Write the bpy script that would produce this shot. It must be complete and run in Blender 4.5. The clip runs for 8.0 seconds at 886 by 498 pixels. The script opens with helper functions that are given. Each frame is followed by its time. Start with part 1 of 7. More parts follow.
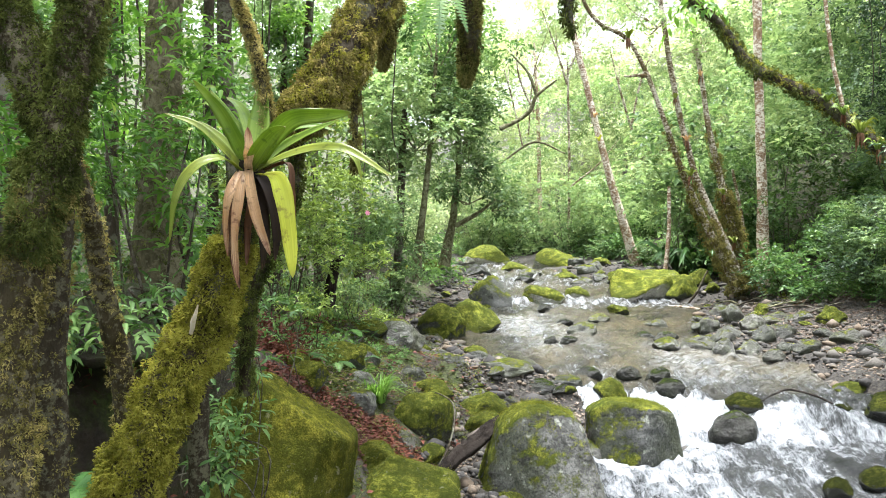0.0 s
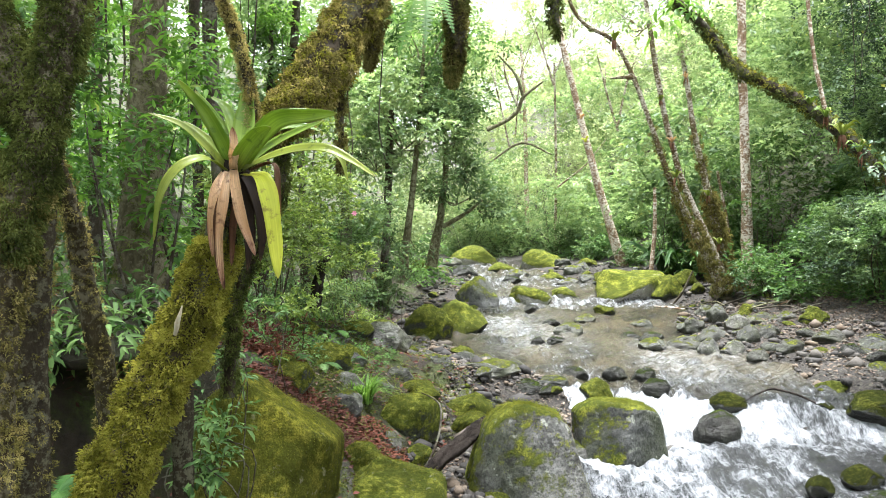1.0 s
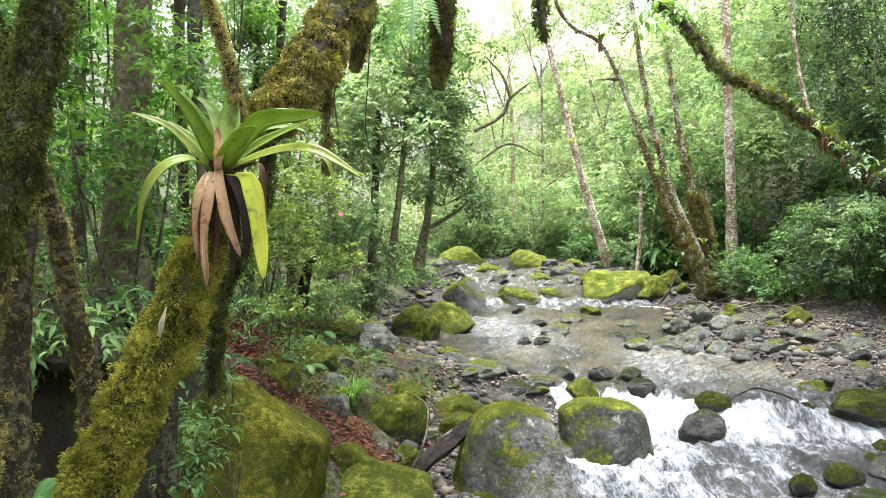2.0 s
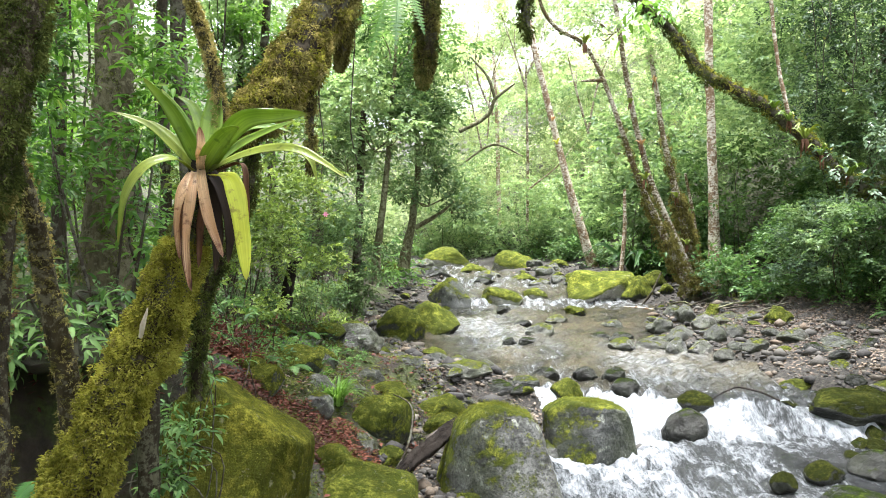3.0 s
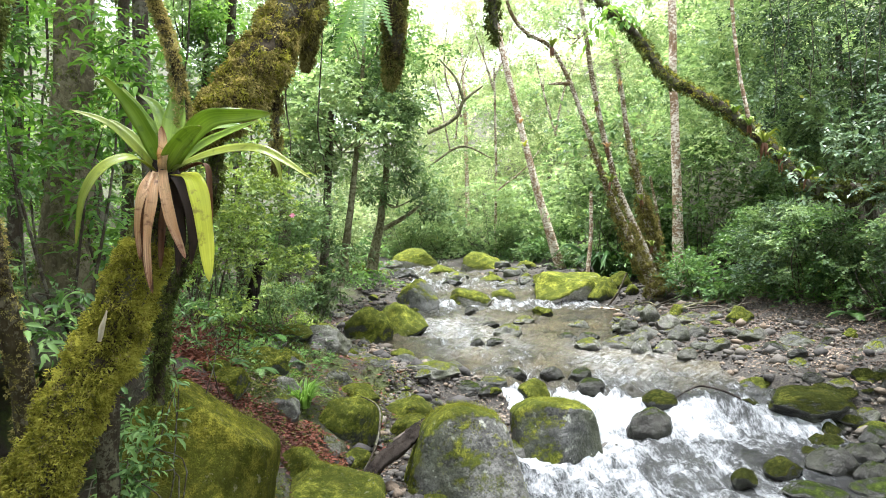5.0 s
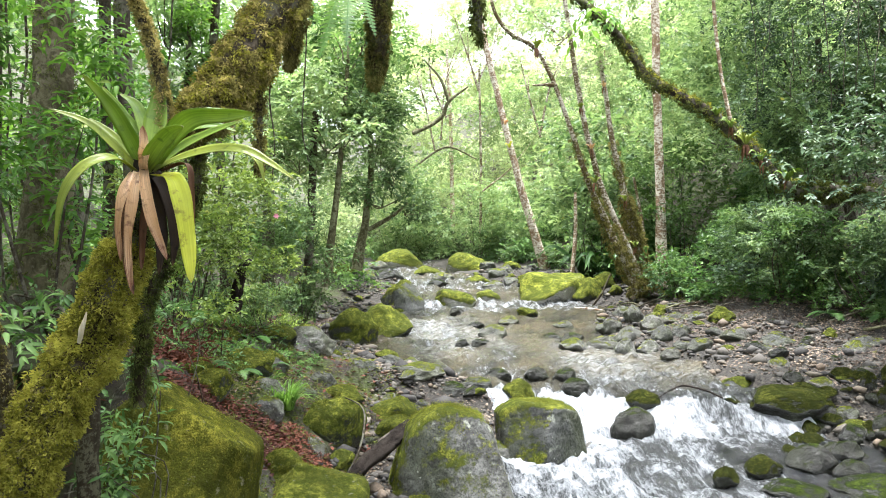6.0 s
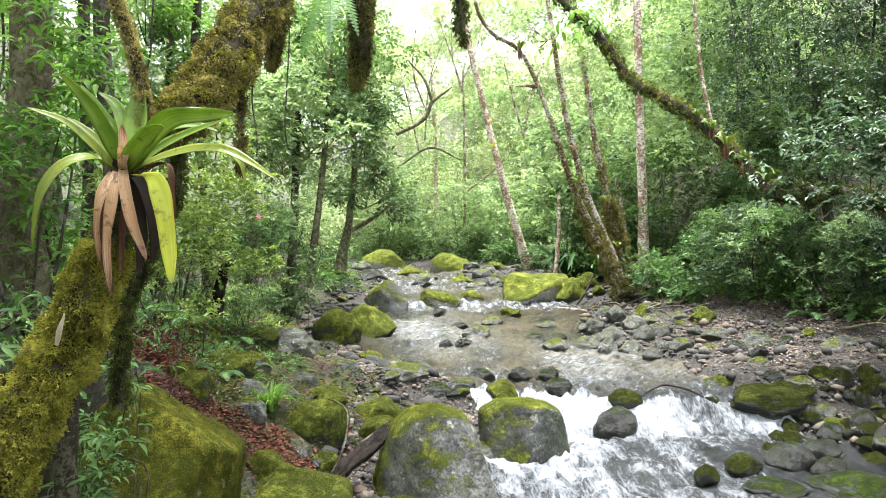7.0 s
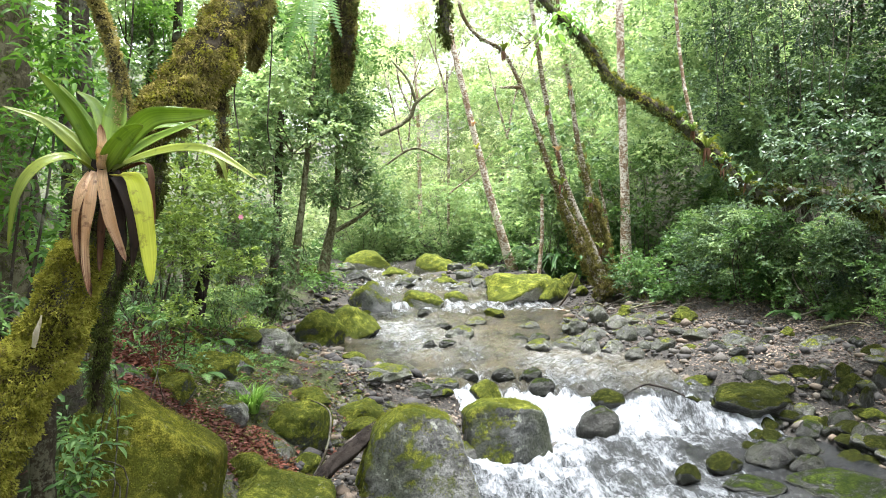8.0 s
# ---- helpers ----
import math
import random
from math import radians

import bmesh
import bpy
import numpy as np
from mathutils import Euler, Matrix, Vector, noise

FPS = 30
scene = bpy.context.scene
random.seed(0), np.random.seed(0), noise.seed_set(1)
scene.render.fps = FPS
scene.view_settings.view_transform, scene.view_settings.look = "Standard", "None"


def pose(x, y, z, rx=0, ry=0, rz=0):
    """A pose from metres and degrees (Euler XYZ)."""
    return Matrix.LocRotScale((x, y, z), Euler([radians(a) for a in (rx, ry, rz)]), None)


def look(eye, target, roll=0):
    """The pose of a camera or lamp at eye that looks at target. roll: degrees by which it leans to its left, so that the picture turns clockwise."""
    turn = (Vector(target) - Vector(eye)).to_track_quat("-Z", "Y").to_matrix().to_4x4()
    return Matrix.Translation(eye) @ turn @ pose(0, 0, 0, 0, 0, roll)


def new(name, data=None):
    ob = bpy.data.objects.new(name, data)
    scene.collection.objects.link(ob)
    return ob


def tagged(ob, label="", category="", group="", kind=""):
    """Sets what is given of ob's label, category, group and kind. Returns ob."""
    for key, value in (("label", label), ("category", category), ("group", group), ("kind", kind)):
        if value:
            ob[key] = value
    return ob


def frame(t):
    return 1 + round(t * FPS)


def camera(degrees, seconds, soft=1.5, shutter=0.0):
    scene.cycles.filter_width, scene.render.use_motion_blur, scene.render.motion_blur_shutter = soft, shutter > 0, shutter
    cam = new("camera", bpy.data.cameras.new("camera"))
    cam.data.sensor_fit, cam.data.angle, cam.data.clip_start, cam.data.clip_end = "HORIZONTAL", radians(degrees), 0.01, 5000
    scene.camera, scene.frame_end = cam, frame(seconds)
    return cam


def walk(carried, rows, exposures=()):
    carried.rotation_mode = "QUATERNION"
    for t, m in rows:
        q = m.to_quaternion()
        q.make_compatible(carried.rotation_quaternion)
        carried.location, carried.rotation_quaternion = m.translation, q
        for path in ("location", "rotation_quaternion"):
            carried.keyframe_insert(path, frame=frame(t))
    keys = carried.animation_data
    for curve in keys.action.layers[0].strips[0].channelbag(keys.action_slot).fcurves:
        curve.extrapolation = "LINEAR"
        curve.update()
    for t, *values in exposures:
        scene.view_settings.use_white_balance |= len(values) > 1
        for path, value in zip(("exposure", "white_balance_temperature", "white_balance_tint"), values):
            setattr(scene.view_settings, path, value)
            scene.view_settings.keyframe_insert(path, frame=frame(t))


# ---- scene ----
cam = camera(67.51, 8.0, 0.92)
walk(cam, [
    (0.00, pose(0.0000, 0.0000, 1.9000, 88.500, -0.000, -0.000)),
    (0.50, pose(0.0022, -0.0007, 1.9000, 88.523, 0.000, -0.501)),
    (1.00, pose(0.0043, -0.0015, 1.8999, 88.560, -0.049, -1.101)),
    (1.50, pose(0.0065, -0.0022, 1.8999, 88.594, -0.043, -1.606)),
    (2.25, pose(0.0098, -0.0033, 1.8998, 88.631, -0.062, -2.534)),
    (3.00, pose(0.0130, -0.0044, 1.8997, 88.668, -0.080, -3.463)),
    (3.50, pose(0.0152, -0.0051, 1.8997, 88.693, -0.089, -4.180)),
    (4.00, pose(0.0174, -0.0058, 1.8996, 88.732, -0.099, -4.845)),
    (4.50, pose(0.0195, -0.0066, 1.8996, 88.759, -0.124, -5.532)),
    (5.25, pose(0.0228, -0.0077, 1.8995, 88.811, -0.139, -6.485)),
    (6.00, pose(0.0261, -0.0088, 1.8995, 88.862, -0.154, -7.437)),
    (6.50, pose(0.0282, -0.0095, 1.8994, 88.883, -0.153, -8.057)),
    (7.00, pose(0.0304, -0.0102, 1.8994, 88.909, -0.158, -8.819)),
    (7.50, pose(0.0326, -0.0110, 1.8993, 88.934, -0.155, -9.498)),
    (8.00, pose(0.0348, -0.0117, 1.8993, 88.982, -0.165, -10.198)),
], exposures=[(0.0, 2.38, 5800, 13.5), (8.0, 2.38, 5800, 13.5)])

# ---- sky and sun: a bright overcast morning over a wooded valley ----
world = bpy.data.worlds.new("overcast_sky")
scene.world = world
world.use_nodes = True
wn, wl = world.node_tree.nodes, world.node_tree.links
wn.clear()
sky = wn.new("ShaderNodeTexSky")
sky.sky_type, sky.sun_disc = "NISHITA", False
sky.sun_elevation, sky.sun_rotation = radians(80), radians(8)
sky.air_density, sky.dust_density, sky.ozone_density = 1.0, 4.0, 1.0
veil = wn.new("ShaderNodeMix")
veil.data_type = "RGBA"
veil.inputs[0].default_value = 0.88
veil.inputs[7].default_value = (9.3, 9.3, 8.9, 1)
bg = wn.new("ShaderNodeBackground")
bg.inputs["Strength"].default_value = 0.095
wout = wn.new("ShaderNodeOutputWorld")
wl.new(sky.outputs[0], veil.inputs[6])
wl.new(veil.outputs[2], bg.inputs["Color"])
wl.new(bg.outputs[0], wout.inputs["Surface"])

sun = new("sun", bpy.data.lights.new("sun", "SUN"))
sun.data.energy, sun.data.angle, sun.data.color = 4.6, radians(25), (1.0, 0.96, 0.88)
sun.matrix_basis = look((4, 15, 40), (3, 9, 0))


# ---- materials ----
def material(name, rough=0.8, spec=0.3):
    m = bpy.data.materials.new(name)
    m.use_nodes = True
    n = m.node_tree.nodes
    b = n["Principled BSDF"]
    b.inputs["Roughness"].default_value = rough
    b.inputs["Specular IOR Level"].default_value = spec
    return m, n, m.node_tree.links, b


def ramp(n, l, source, stops):
    r = n.new("ShaderNodeValToRGB")
    e = r.color_ramp.elements
    while len(e) < len(stops):
        e.new(0.5)
    for k, (p, c) in zip(e, stops):
        k.position = p
        k.color = (*c, 1) if len(c) == 3 else c
    l.new(source, r.inputs[0])
    return r.outputs[0]


def noise_tex(n, l, scale, detail=4.0, rough=0.6, coords=None):
    t = n.new("ShaderNodeTexNoise")
    t.inputs["Scale"].default_value = scale
    t.inputs["Detail"].default_value = detail
    t.inputs["Roughness"].default_value = rough
    if coords is None:
        coords = n.new("ShaderNodeTexCoord").outputs["Object"]
    l.new(coords, t.inputs["Vector"])
    return t.outputs["Fac"]


def mixed(n, l, fac, a, b, mode="MIX"):
    x = n.new("ShaderNodeMix")
    x.data_type, x.blend_type = "RGBA", mode
    for sock, v in ((0, fac), (6, a), (7, b)):
        if isinstance(v, (int, float)):
            x.inputs[sock].default_value = v
        elif isinstance(v, tuple):
            x.inputs[sock].default_value = (*v, 1)
        else:
            l.new(v, x.inputs[sock])
    return x.outputs[2]


def sums(n, l, op, a, b):
    x = n.new("ShaderNodeMath")
    x.operation = op
    x.use_clamp = False
    for k, v in enumerate((a, b)):
        if isinstance(v, (int, float)):
            x.inputs[k].default_value = v
        else:
            l.new(v, x.inputs[k])
    return x.outputs[0]


def bump(n, l, b, height, strength, distance):
    x = n.new("ShaderNodeBump")
    x.inputs["Strength"].default_value = strength
    x.inputs["Distance"].default_value = distance
    l.new(height, x.inputs["Height"])
    l.new(x.outputs[0], b.inputs["Normal"])


def leaf_material(name, dark, mid, light, rough=0.45, spec=0.4, glow=0.35, pale=0.0, patches=1.3):
    """Leaves: each one a little different, whole sprays darker or lighter, and light passes through them."""
    m, n, l, b = material(name, rough, spec)
    rnd = n.new("ShaderNodeNewGeometry").outputs["Random Per Island"]
    blend = lambda p, q, k: tuple(u * (1 - k) + w * k for u, w in zip(p, q))
    stops = [(0.0, blend(dark, mid, 0.35)), (0.5, mid), (0.97, blend(mid, light, 0.55))]
    if pale:
        stops = [(0.0, blend(dark, mid, 0.35)), (0.5, mid), (1.0 - pale, blend(mid, light, 0.6)), (1.0, (0.3, 0.3, 0.07))]
    col = ramp(n, l, rnd, stops)
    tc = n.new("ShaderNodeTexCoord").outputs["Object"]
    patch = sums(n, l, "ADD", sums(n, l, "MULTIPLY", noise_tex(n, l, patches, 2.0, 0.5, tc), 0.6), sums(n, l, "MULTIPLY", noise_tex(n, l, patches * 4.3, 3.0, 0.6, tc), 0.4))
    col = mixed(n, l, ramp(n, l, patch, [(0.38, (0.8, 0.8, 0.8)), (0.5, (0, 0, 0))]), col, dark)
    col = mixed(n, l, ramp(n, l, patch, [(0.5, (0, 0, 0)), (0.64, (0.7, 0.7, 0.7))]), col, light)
    l.new(col, b.inputs["Base Color"])
    t = n.new("ShaderNodeBsdfTranslucent")
    hot = mixed(n, l, 1.0, col, (1.15, 1.15, 0.8), "MULTIPLY")
    l.new(hot, t.inputs["Color"])
    s = n.new("ShaderNodeMixShader")
    s.inputs[0].default_value = glow
    out = n["Material Output"]
    l.new(b.outputs[0], s.inputs[1])
    l.new(t.outputs[0], s.inputs[2])
    l.new(s.outputs[0], out.inputs["Surface"])
    return m


def rock_material(name, moss, stone_dark, stone_light, wet=0.45, tone=(1.0, 1.0, 1.0), side=(0.0, 0.0, 1.0)):
    """Stone with lichen spots; moss grows on what faces the sky."""
    m, n, l, b = material(name, 0.6, 0.22)
    info = n.new("ShaderNodeObjectInfo")
    off = n.new("ShaderNodeVectorMath")
    off.operation = "ADD"
    l.new(n.new("ShaderNodeTexCoord").outputs["Object"], off.inputs[0])
    l.new(sums(n, l, "MULTIPLY", info.outputs["Random"], 37.0), off.inputs[1])
    co = off.outputs[0]
    grain = noise_tex(n, l, 26.0, 8.0, 0.7, co)
    blot = noise_tex(n, l, 3.2, 5.0, 0.6, co)
    stone = ramp(n, l, blot, [(0.34, tuple(0.5 * c for c in stone_dark)), (0.45, stone_dark), (0.6, stone_light)])
    stone = mixed(n, l, ramp(n, l, grain, [(0.4, (0, 0, 0)), (0.75, (0.75, 0.75, 0.75))]), stone, tuple(1.5 * c for c in stone_light))
    stone = mixed(n, l, ramp(n, l, noise_tex(n, l, 11.0, 3.0, 0.5, co), [(0.64, (0, 0, 0)), (0.7, (0.7, 0.7, 0.7))]), stone, tuple(k * c for k, c in zip((3.2, 3.3, 2.9), stone_light)))
    stone = mixed(n, l, sums(n, l, "MULTIPLY", info.outputs["Random"], 0.3), stone, tuple(k * c for k, c in zip((1.2, 1.1, 0.9), stone_light)))
    stone = mixed(n, l, ramp(n, l, noise_tex(n, l, 2.1, 4.0, 0.6, co), [(0.45, (0, 0, 0)), (0.62, (0.6, 0.6, 0.6))]), stone, tuple(k * c for k, c in zip((0.6, 0.68, 0.36), stone_light)))
    stone = mixed(n, l, ramp(n, l, noise_tex(n, l, 5.5, 8.0, 0.75, co), [(0.36, (0.8, 0.8, 0.8)), (0.43, (0, 0, 0))]), stone, (0.018, 0.018, 0.014))
    stone = mixed(n, l, ramp(n, l, noise_tex(n, l, 7.0, 9.0, 0.8, co), [(0.58, (0, 0, 0)), (0.63, (0.42, 0.42, 0.42))]), stone, tuple(k * c for k, c in zip((2.0, 2.15, 1.85), stone_light)))
    stone = mixed(n, l, ramp(n, l, noise_tex(n, l, 75.0, 4.0, 0.75, co), [(0.44, (0.55, 0.55, 0.55)), (0.5, (0, 0, 0))]), stone, tuple(0.35 * c for c in stone_dark))
    dots = n.new("ShaderNodeTexVoronoi")
    dots.inputs["Scale"].default_value = 10.0
    l.new(co, dots.inputs["Vector"])
    stone = mixed(n, l, ramp(n, l, dots.outputs["Distance"], [(0.05, (0.8, 0.8, 0.8)), (0.09, (0, 0, 0))]), stone, tuple(k * c for k, c in zip((2.9, 3.0, 2.7), stone_light)))
    geo = n.new("ShaderNodeNewGeometry")
    sep = n.new("ShaderNodeVectorMath")
    sep.operation = "DOT_PRODUCT"
    sep.inputs[1].default_value = side
    l.new(geo.outputs["Normal"], sep.inputs[0])
    up = sums(n, l, "MULTIPLY", sep.outputs["Value"], 0.8)
    spread = sums(n, l, "ADD", sums(n, l, "MULTIPLY", noise_tex(n, l, 4.5, 8.0, 0.7, co), 1.1), up)
    fine = sums(n, l, "MULTIPLY", noise_tex(n, l, 55.0, 4.0, 0.7, co), 0.35)
    spread = sums(n, l, "ADD", spread, fine)
    spread = sums(n, l, "ADD", spread, moss - 1.62)
    mask = ramp(n, l, spread, [(0.02, (0, 0, 0)), (0.09, (0.45, 0.45, 0.45)), (0.18, (1, 1, 1))])
    mosscol = ramp(n, l, noise_tex(n, l, 9.0, 6.0, 0.7, co), [(0.32, (0.04, 0.055, 0.01)), (0.47, (0.15, 0.18, 0.026)), (0.6, (0.42, 0.43, 0.065))])
    mosscol = mixed(n, l, ramp(n, l, noise_tex(n, l, 140.0, 3.0, 0.7, co), [(0.35, (0.85, 0.85, 0.85)), (0.6, (0, 0, 0))]), mosscol, (0.03, 0.04, 0.006))
    mosscol = mixed(n, l, ramp(n, l, noise_tex(n, l, 2.4, 5.0, 0.6, co), [(0.4, (0.75, 0.75, 0.75)), (0.62, (0, 0, 0))]), mosscol, (0.05, 0.06, 0.012))
    mosscol = mixed(n, l, ramp(n, l, noise_tex(n, l, 30.0, 7.0, 0.75, co), [(0.42, (0.75, 0.75, 0.75)), (0.54, (0, 0, 0))]), mosscol, (0.06, 0.072, 0.014))
    mosscol = mixed(n, l, ramp(n, l, noise_tex(n, l, 16.0, 6.0, 0.7, co), [(0.62, (0, 0, 0)), (0.68, (0.6, 0.6, 0.6))]), mosscol, (0.3, 0.3, 0.22))
    mosscol = mixed(n, l, 1.0, mosscol, tone, "MULTIPLY")
    l.new(mixed(n, l, mask, stone, mosscol), b.inputs["Base Color"])
    l.new(ramp(n, l, mask, [(0.0, (wet, wet, wet)), (1.0, (0.95, 0.95, 0.95))]), b.inputs["Roughness"])
    l.new(ramp(n, l, mask, [(0.0, (0.16, 0.16, 0.16)), (1.0, (0.03, 0.03, 0.03))]), b.inputs["Specular IOR Level"])
    h = sums(n, l, "ADD", sums(n, l, "MULTIPLY", grain, 0.4), sums(n, l, "MULTIPLY", mask, noise_tex(n, l, 90.0, 5.0, 0.75, co)))
    bump(n, l, b, sums(n, l, "ADD", h, sums(n, l, "MULTIPLY", blot, 1.2)), 1.0, 0.045)
    return m


def bark_material(name, dark, light, lichen, moss=0.0, mosscol=(0.1, 0.1, 0.015), scale=9.0, band=1.0):
    m, n, l, b = material(name, 0.9, 0.08)
    tc = n.new("ShaderNodeTexCoord").outputs["Object"]
    st = n.new("ShaderNodeMapping")
    st.inputs["Scale"].default_value = (1, 1, 0.3)
    l.new(tc, st.inputs[0])
    grain = noise_tex(n, l, 30.0, 8.0, 0.7, st.outputs[0])
    col = ramp(n, l, grain, [(0.3, dark), (0.68, light)])
    flat_ = n.new("ShaderNodeMapping")
    flat_.inputs["Scale"].default_value = (1, 1, band)
    l.new(tc, flat_.inputs[0])
    spots = noise_tex(n, l, scale, 8.0, 0.75, flat_.outputs[0])
    broad = noise_tex(n, l, 2.2, 3.0, 0.6, tc)
    spots = sums(n, l, "ADD", spots, sums(n, l, "MULTIPLY", sums(n, l, "ADD", broad, -0.5), 0.5))
    col = mixed(n, l, ramp(n, l, spots, [(0.48, (0, 0, 0)), (0.56, (0.9, 0.9, 0.9))]), col, lichen)
    if moss:
        g = noise_tex(n, l, 3.0, 7.0, 0.7, tc)
        col = mixed(n, l, ramp(n, l, sums(n, l, "ADD", g, moss - 0.5), [(0.45, (0, 0, 0)), (0.58, (1, 1, 1))]), col, mosscol)
    l.new(col, b.inputs["Base Color"])
    bump(n, l, b, sums(n, l, "ADD", grain, sums(n, l, "MULTIPLY", spots, 0.6)), 0.9, 0.02)
    return m


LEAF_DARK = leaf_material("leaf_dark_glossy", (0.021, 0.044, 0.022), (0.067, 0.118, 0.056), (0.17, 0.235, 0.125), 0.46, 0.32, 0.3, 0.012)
# darker copy of the glossy leaf: shade of the tall right-bank crowns
LEAF_DARK_SHADED = leaf_material("leaf_dark_shaded", (0.011, 0.026, 0.011), (0.034, 0.066, 0.025), (0.09, 0.138, 0.058), 0.5, 0.22, 0.22, 0.01)
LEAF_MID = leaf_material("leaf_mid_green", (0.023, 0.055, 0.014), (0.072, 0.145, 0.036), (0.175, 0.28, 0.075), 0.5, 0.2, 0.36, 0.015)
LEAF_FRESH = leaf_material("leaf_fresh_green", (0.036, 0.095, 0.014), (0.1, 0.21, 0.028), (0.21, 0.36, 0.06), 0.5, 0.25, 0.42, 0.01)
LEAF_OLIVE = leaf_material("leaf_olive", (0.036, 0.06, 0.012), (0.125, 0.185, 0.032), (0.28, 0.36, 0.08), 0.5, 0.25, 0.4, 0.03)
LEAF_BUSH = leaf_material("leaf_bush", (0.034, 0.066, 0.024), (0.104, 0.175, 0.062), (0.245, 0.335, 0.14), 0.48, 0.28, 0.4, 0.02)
# light green, paled further for haze and brightness of trees standing back
LEAF_LIGHT_PALED = leaf_material("leaf_light_paled", (0.08, 0.14, 0.056), (0.2, 0.295, 0.12), (0.38, 0.46, 0.24), 0.5, 0.25, 0.5, 0.02)
# yellow-green made paler and bluer, to put valley haze into the leaves
LEAF_YELLOW_HAZE = leaf_material("leaf_yellow_green_haze", (0.2, 0.27, 0.13), (0.42, 0.5, 0.29), (0.64, 0.68, 0.46), 0.5, 0.2, 0.55, 0.03, 0.6)
FERN = leaf_material("fern_green", (0.04, 0.11, 0.023), (0.09, 0.2, 0.044), (0.17, 0.32, 0.078), 0.5, 0.2, 0.45)
GRASS = leaf_material("grass_green", (0.055, 0.12, 0.018), (0.12, 0.23, 0.034), (0.24, 0.38, 0.078), 0.5, 0.2, 0.45)
MOSS = leaf_material("moss_tufts", (0.07, 0.07, 0.011), (0.23, 0.226, 0.03), (0.45, 0.43, 0.08), 0.9, 0.05, 0.35, 0.0, 11.0)
# golden moss, its colour lightened for the backlit glow around the boughs
MOSS_GOLD_LIT = leaf_material("moss_golden_lit", (0.1, 0.085, 0.032), (0.32, 0.265, 0.095), (0.56, 0.48, 0.21), 0.9, 0.05, 0.45, 0.0, 9.0)
MOSS_SHORT = leaf_material("moss_short", (0.07, 0.085, 0.012), (0.14, 0.145, 0.018), (0.22, 0.215, 0.03), 0.95, 0.03, 0.2, 0.0, 5.0)
MOSS_BROWN = leaf_material("moss_brown", (0.045, 0.04, 0.013), (0.16, 0.14, 0.04), (0.33, 0.3, 0.1), 0.9, 0.05, 0.25, 0.0, 9.0)
MOSS_DARK = leaf_material("moss_dark", (0.022, 0.028, 0.009), (0.075, 0.092, 0.022), (0.19, 0.21, 0.055), 0.9, 0.05, 0.2, 0.0, 9.0)
LITTER = leaf_material("fallen_leaves", (0.035, 0.012, 0.007), (0.075, 0.021, 0.011), (0.165, 0.058, 0.03), 0.7, 0.25, 0.1)
LITTER_GREY = leaf_material("fallen_leaves_grey", (0.05, 0.037, 0.028), (0.11, 0.08, 0.06), (0.27, 0.21, 0.15), 0.75, 0.25, 0.05)
ROCK_MOSSY = rock_material("stone_moss_thick", 1.04, (0.022, 0.024, 0.018), (0.055, 0.06, 0.046))
ROCK_FULL = rock_material("stone_moss_full", 1.6, (0.035, 0.034, 0.03), (0.09, 0.088, 0.08), 0.45, (0.88, 0.8, 0.68))
ROCK_HALF = rock_material("stone_moss_half", 0.34, (0.055, 0.054, 0.05), (0.15, 0.148, 0.134))
ROCK_EDGED = rock_material("stone_moss_edges", 0.64, (0.034, 0.034, 0.031), (0.115, 0.115, 0.105), 0.42, (1.0, 1.0, 1.0), (-0.36, 0.1, 0.9))
ROCK_BARE = rock_material("stone_grey", 0.24, (0.026, 0.026, 0.023), (0.082, 0.083, 0.071), 0.5)
ROCK_LICHEN = rock_material("stone_moss_lichen", 0.98, (0.12, 0.118, 0.108), (0.3, 0.298, 0.27), 0.6)
ROCK_WET = rock_material("stone_wet_dark", 0.28, (0.013, 0.013, 0.012), (0.038, 0.038, 0.033), 0.35, (0.3, 0.38, 0.42))
# dark moss and stone, toned down further for shade under the thicket
ROCK_SHADE = rock_material("stone_moss_dark_shaded", 0.78, (0.02, 0.02, 0.019), (0.055, 0.055, 0.05), 0.45, (0.32, 0.32, 0.36))
BARK_MOSSY = bark_material("bark_mossy_dark", (0.014, 0.011, 0.007), (0.045, 0.035, 0.02), (0.1, 0.095, 0.06), 0.26, (0.07, 0.07, 0.012), 6.0)
BARK_LICHEN = bark_material("bark_lichen_grey", (0.016, 0.013, 0.009), (0.05, 0.04, 0.024), (0.115, 0.11, 0.068), 0.24, (0.075, 0.075, 0.018), 34.0)
BARK_NEAR = bark_material("bark_near", (0.02, 0.016, 0.009), (0.07, 0.056, 0.03), (0.15, 0.134, 0.085), 0.22, (0.085, 0.082, 0.018), 42.0)
BARK_DARK = bark_material("bark_dark", (0.018, 0.015, 0.011), (0.06, 0.047, 0.032), (0.11, 0.105, 0.075), 0.1, (0.05, 0.055, 0.012))
BARK_TAN = bark_material("bark_tan_mossy", (0.04, 0.036, 0.017), (0.11, 0.1, 0.05), (0.19, 0.185, 0.11), 0.26, (0.1, 0.11, 0.025), 18.0)
BARK_STOUT = bark_material("bark_stout", (0.036, 0.031, 0.017), (0.12, 0.104, 0.06), (0.15, 0.135, 0.085), 0.12, (0.06, 0.065, 0.02), 22.0)
BARK_PALE = bark_material("bark_pale_lichen", (0.085, 0.05, 0.028), (0.34, 0.225, 0.138), (0.71, 0.64, 0.54), 0.0, scale=15.0, band=1.6)
BARK_RED = bark_material("bark_reddish", (0.042, 0.031, 0.014), (0.155, 0.112, 0.052), (0.52, 0.47, 0.38), 0.06, (0.13, 0.12, 0.03), 16.0, 1.8)
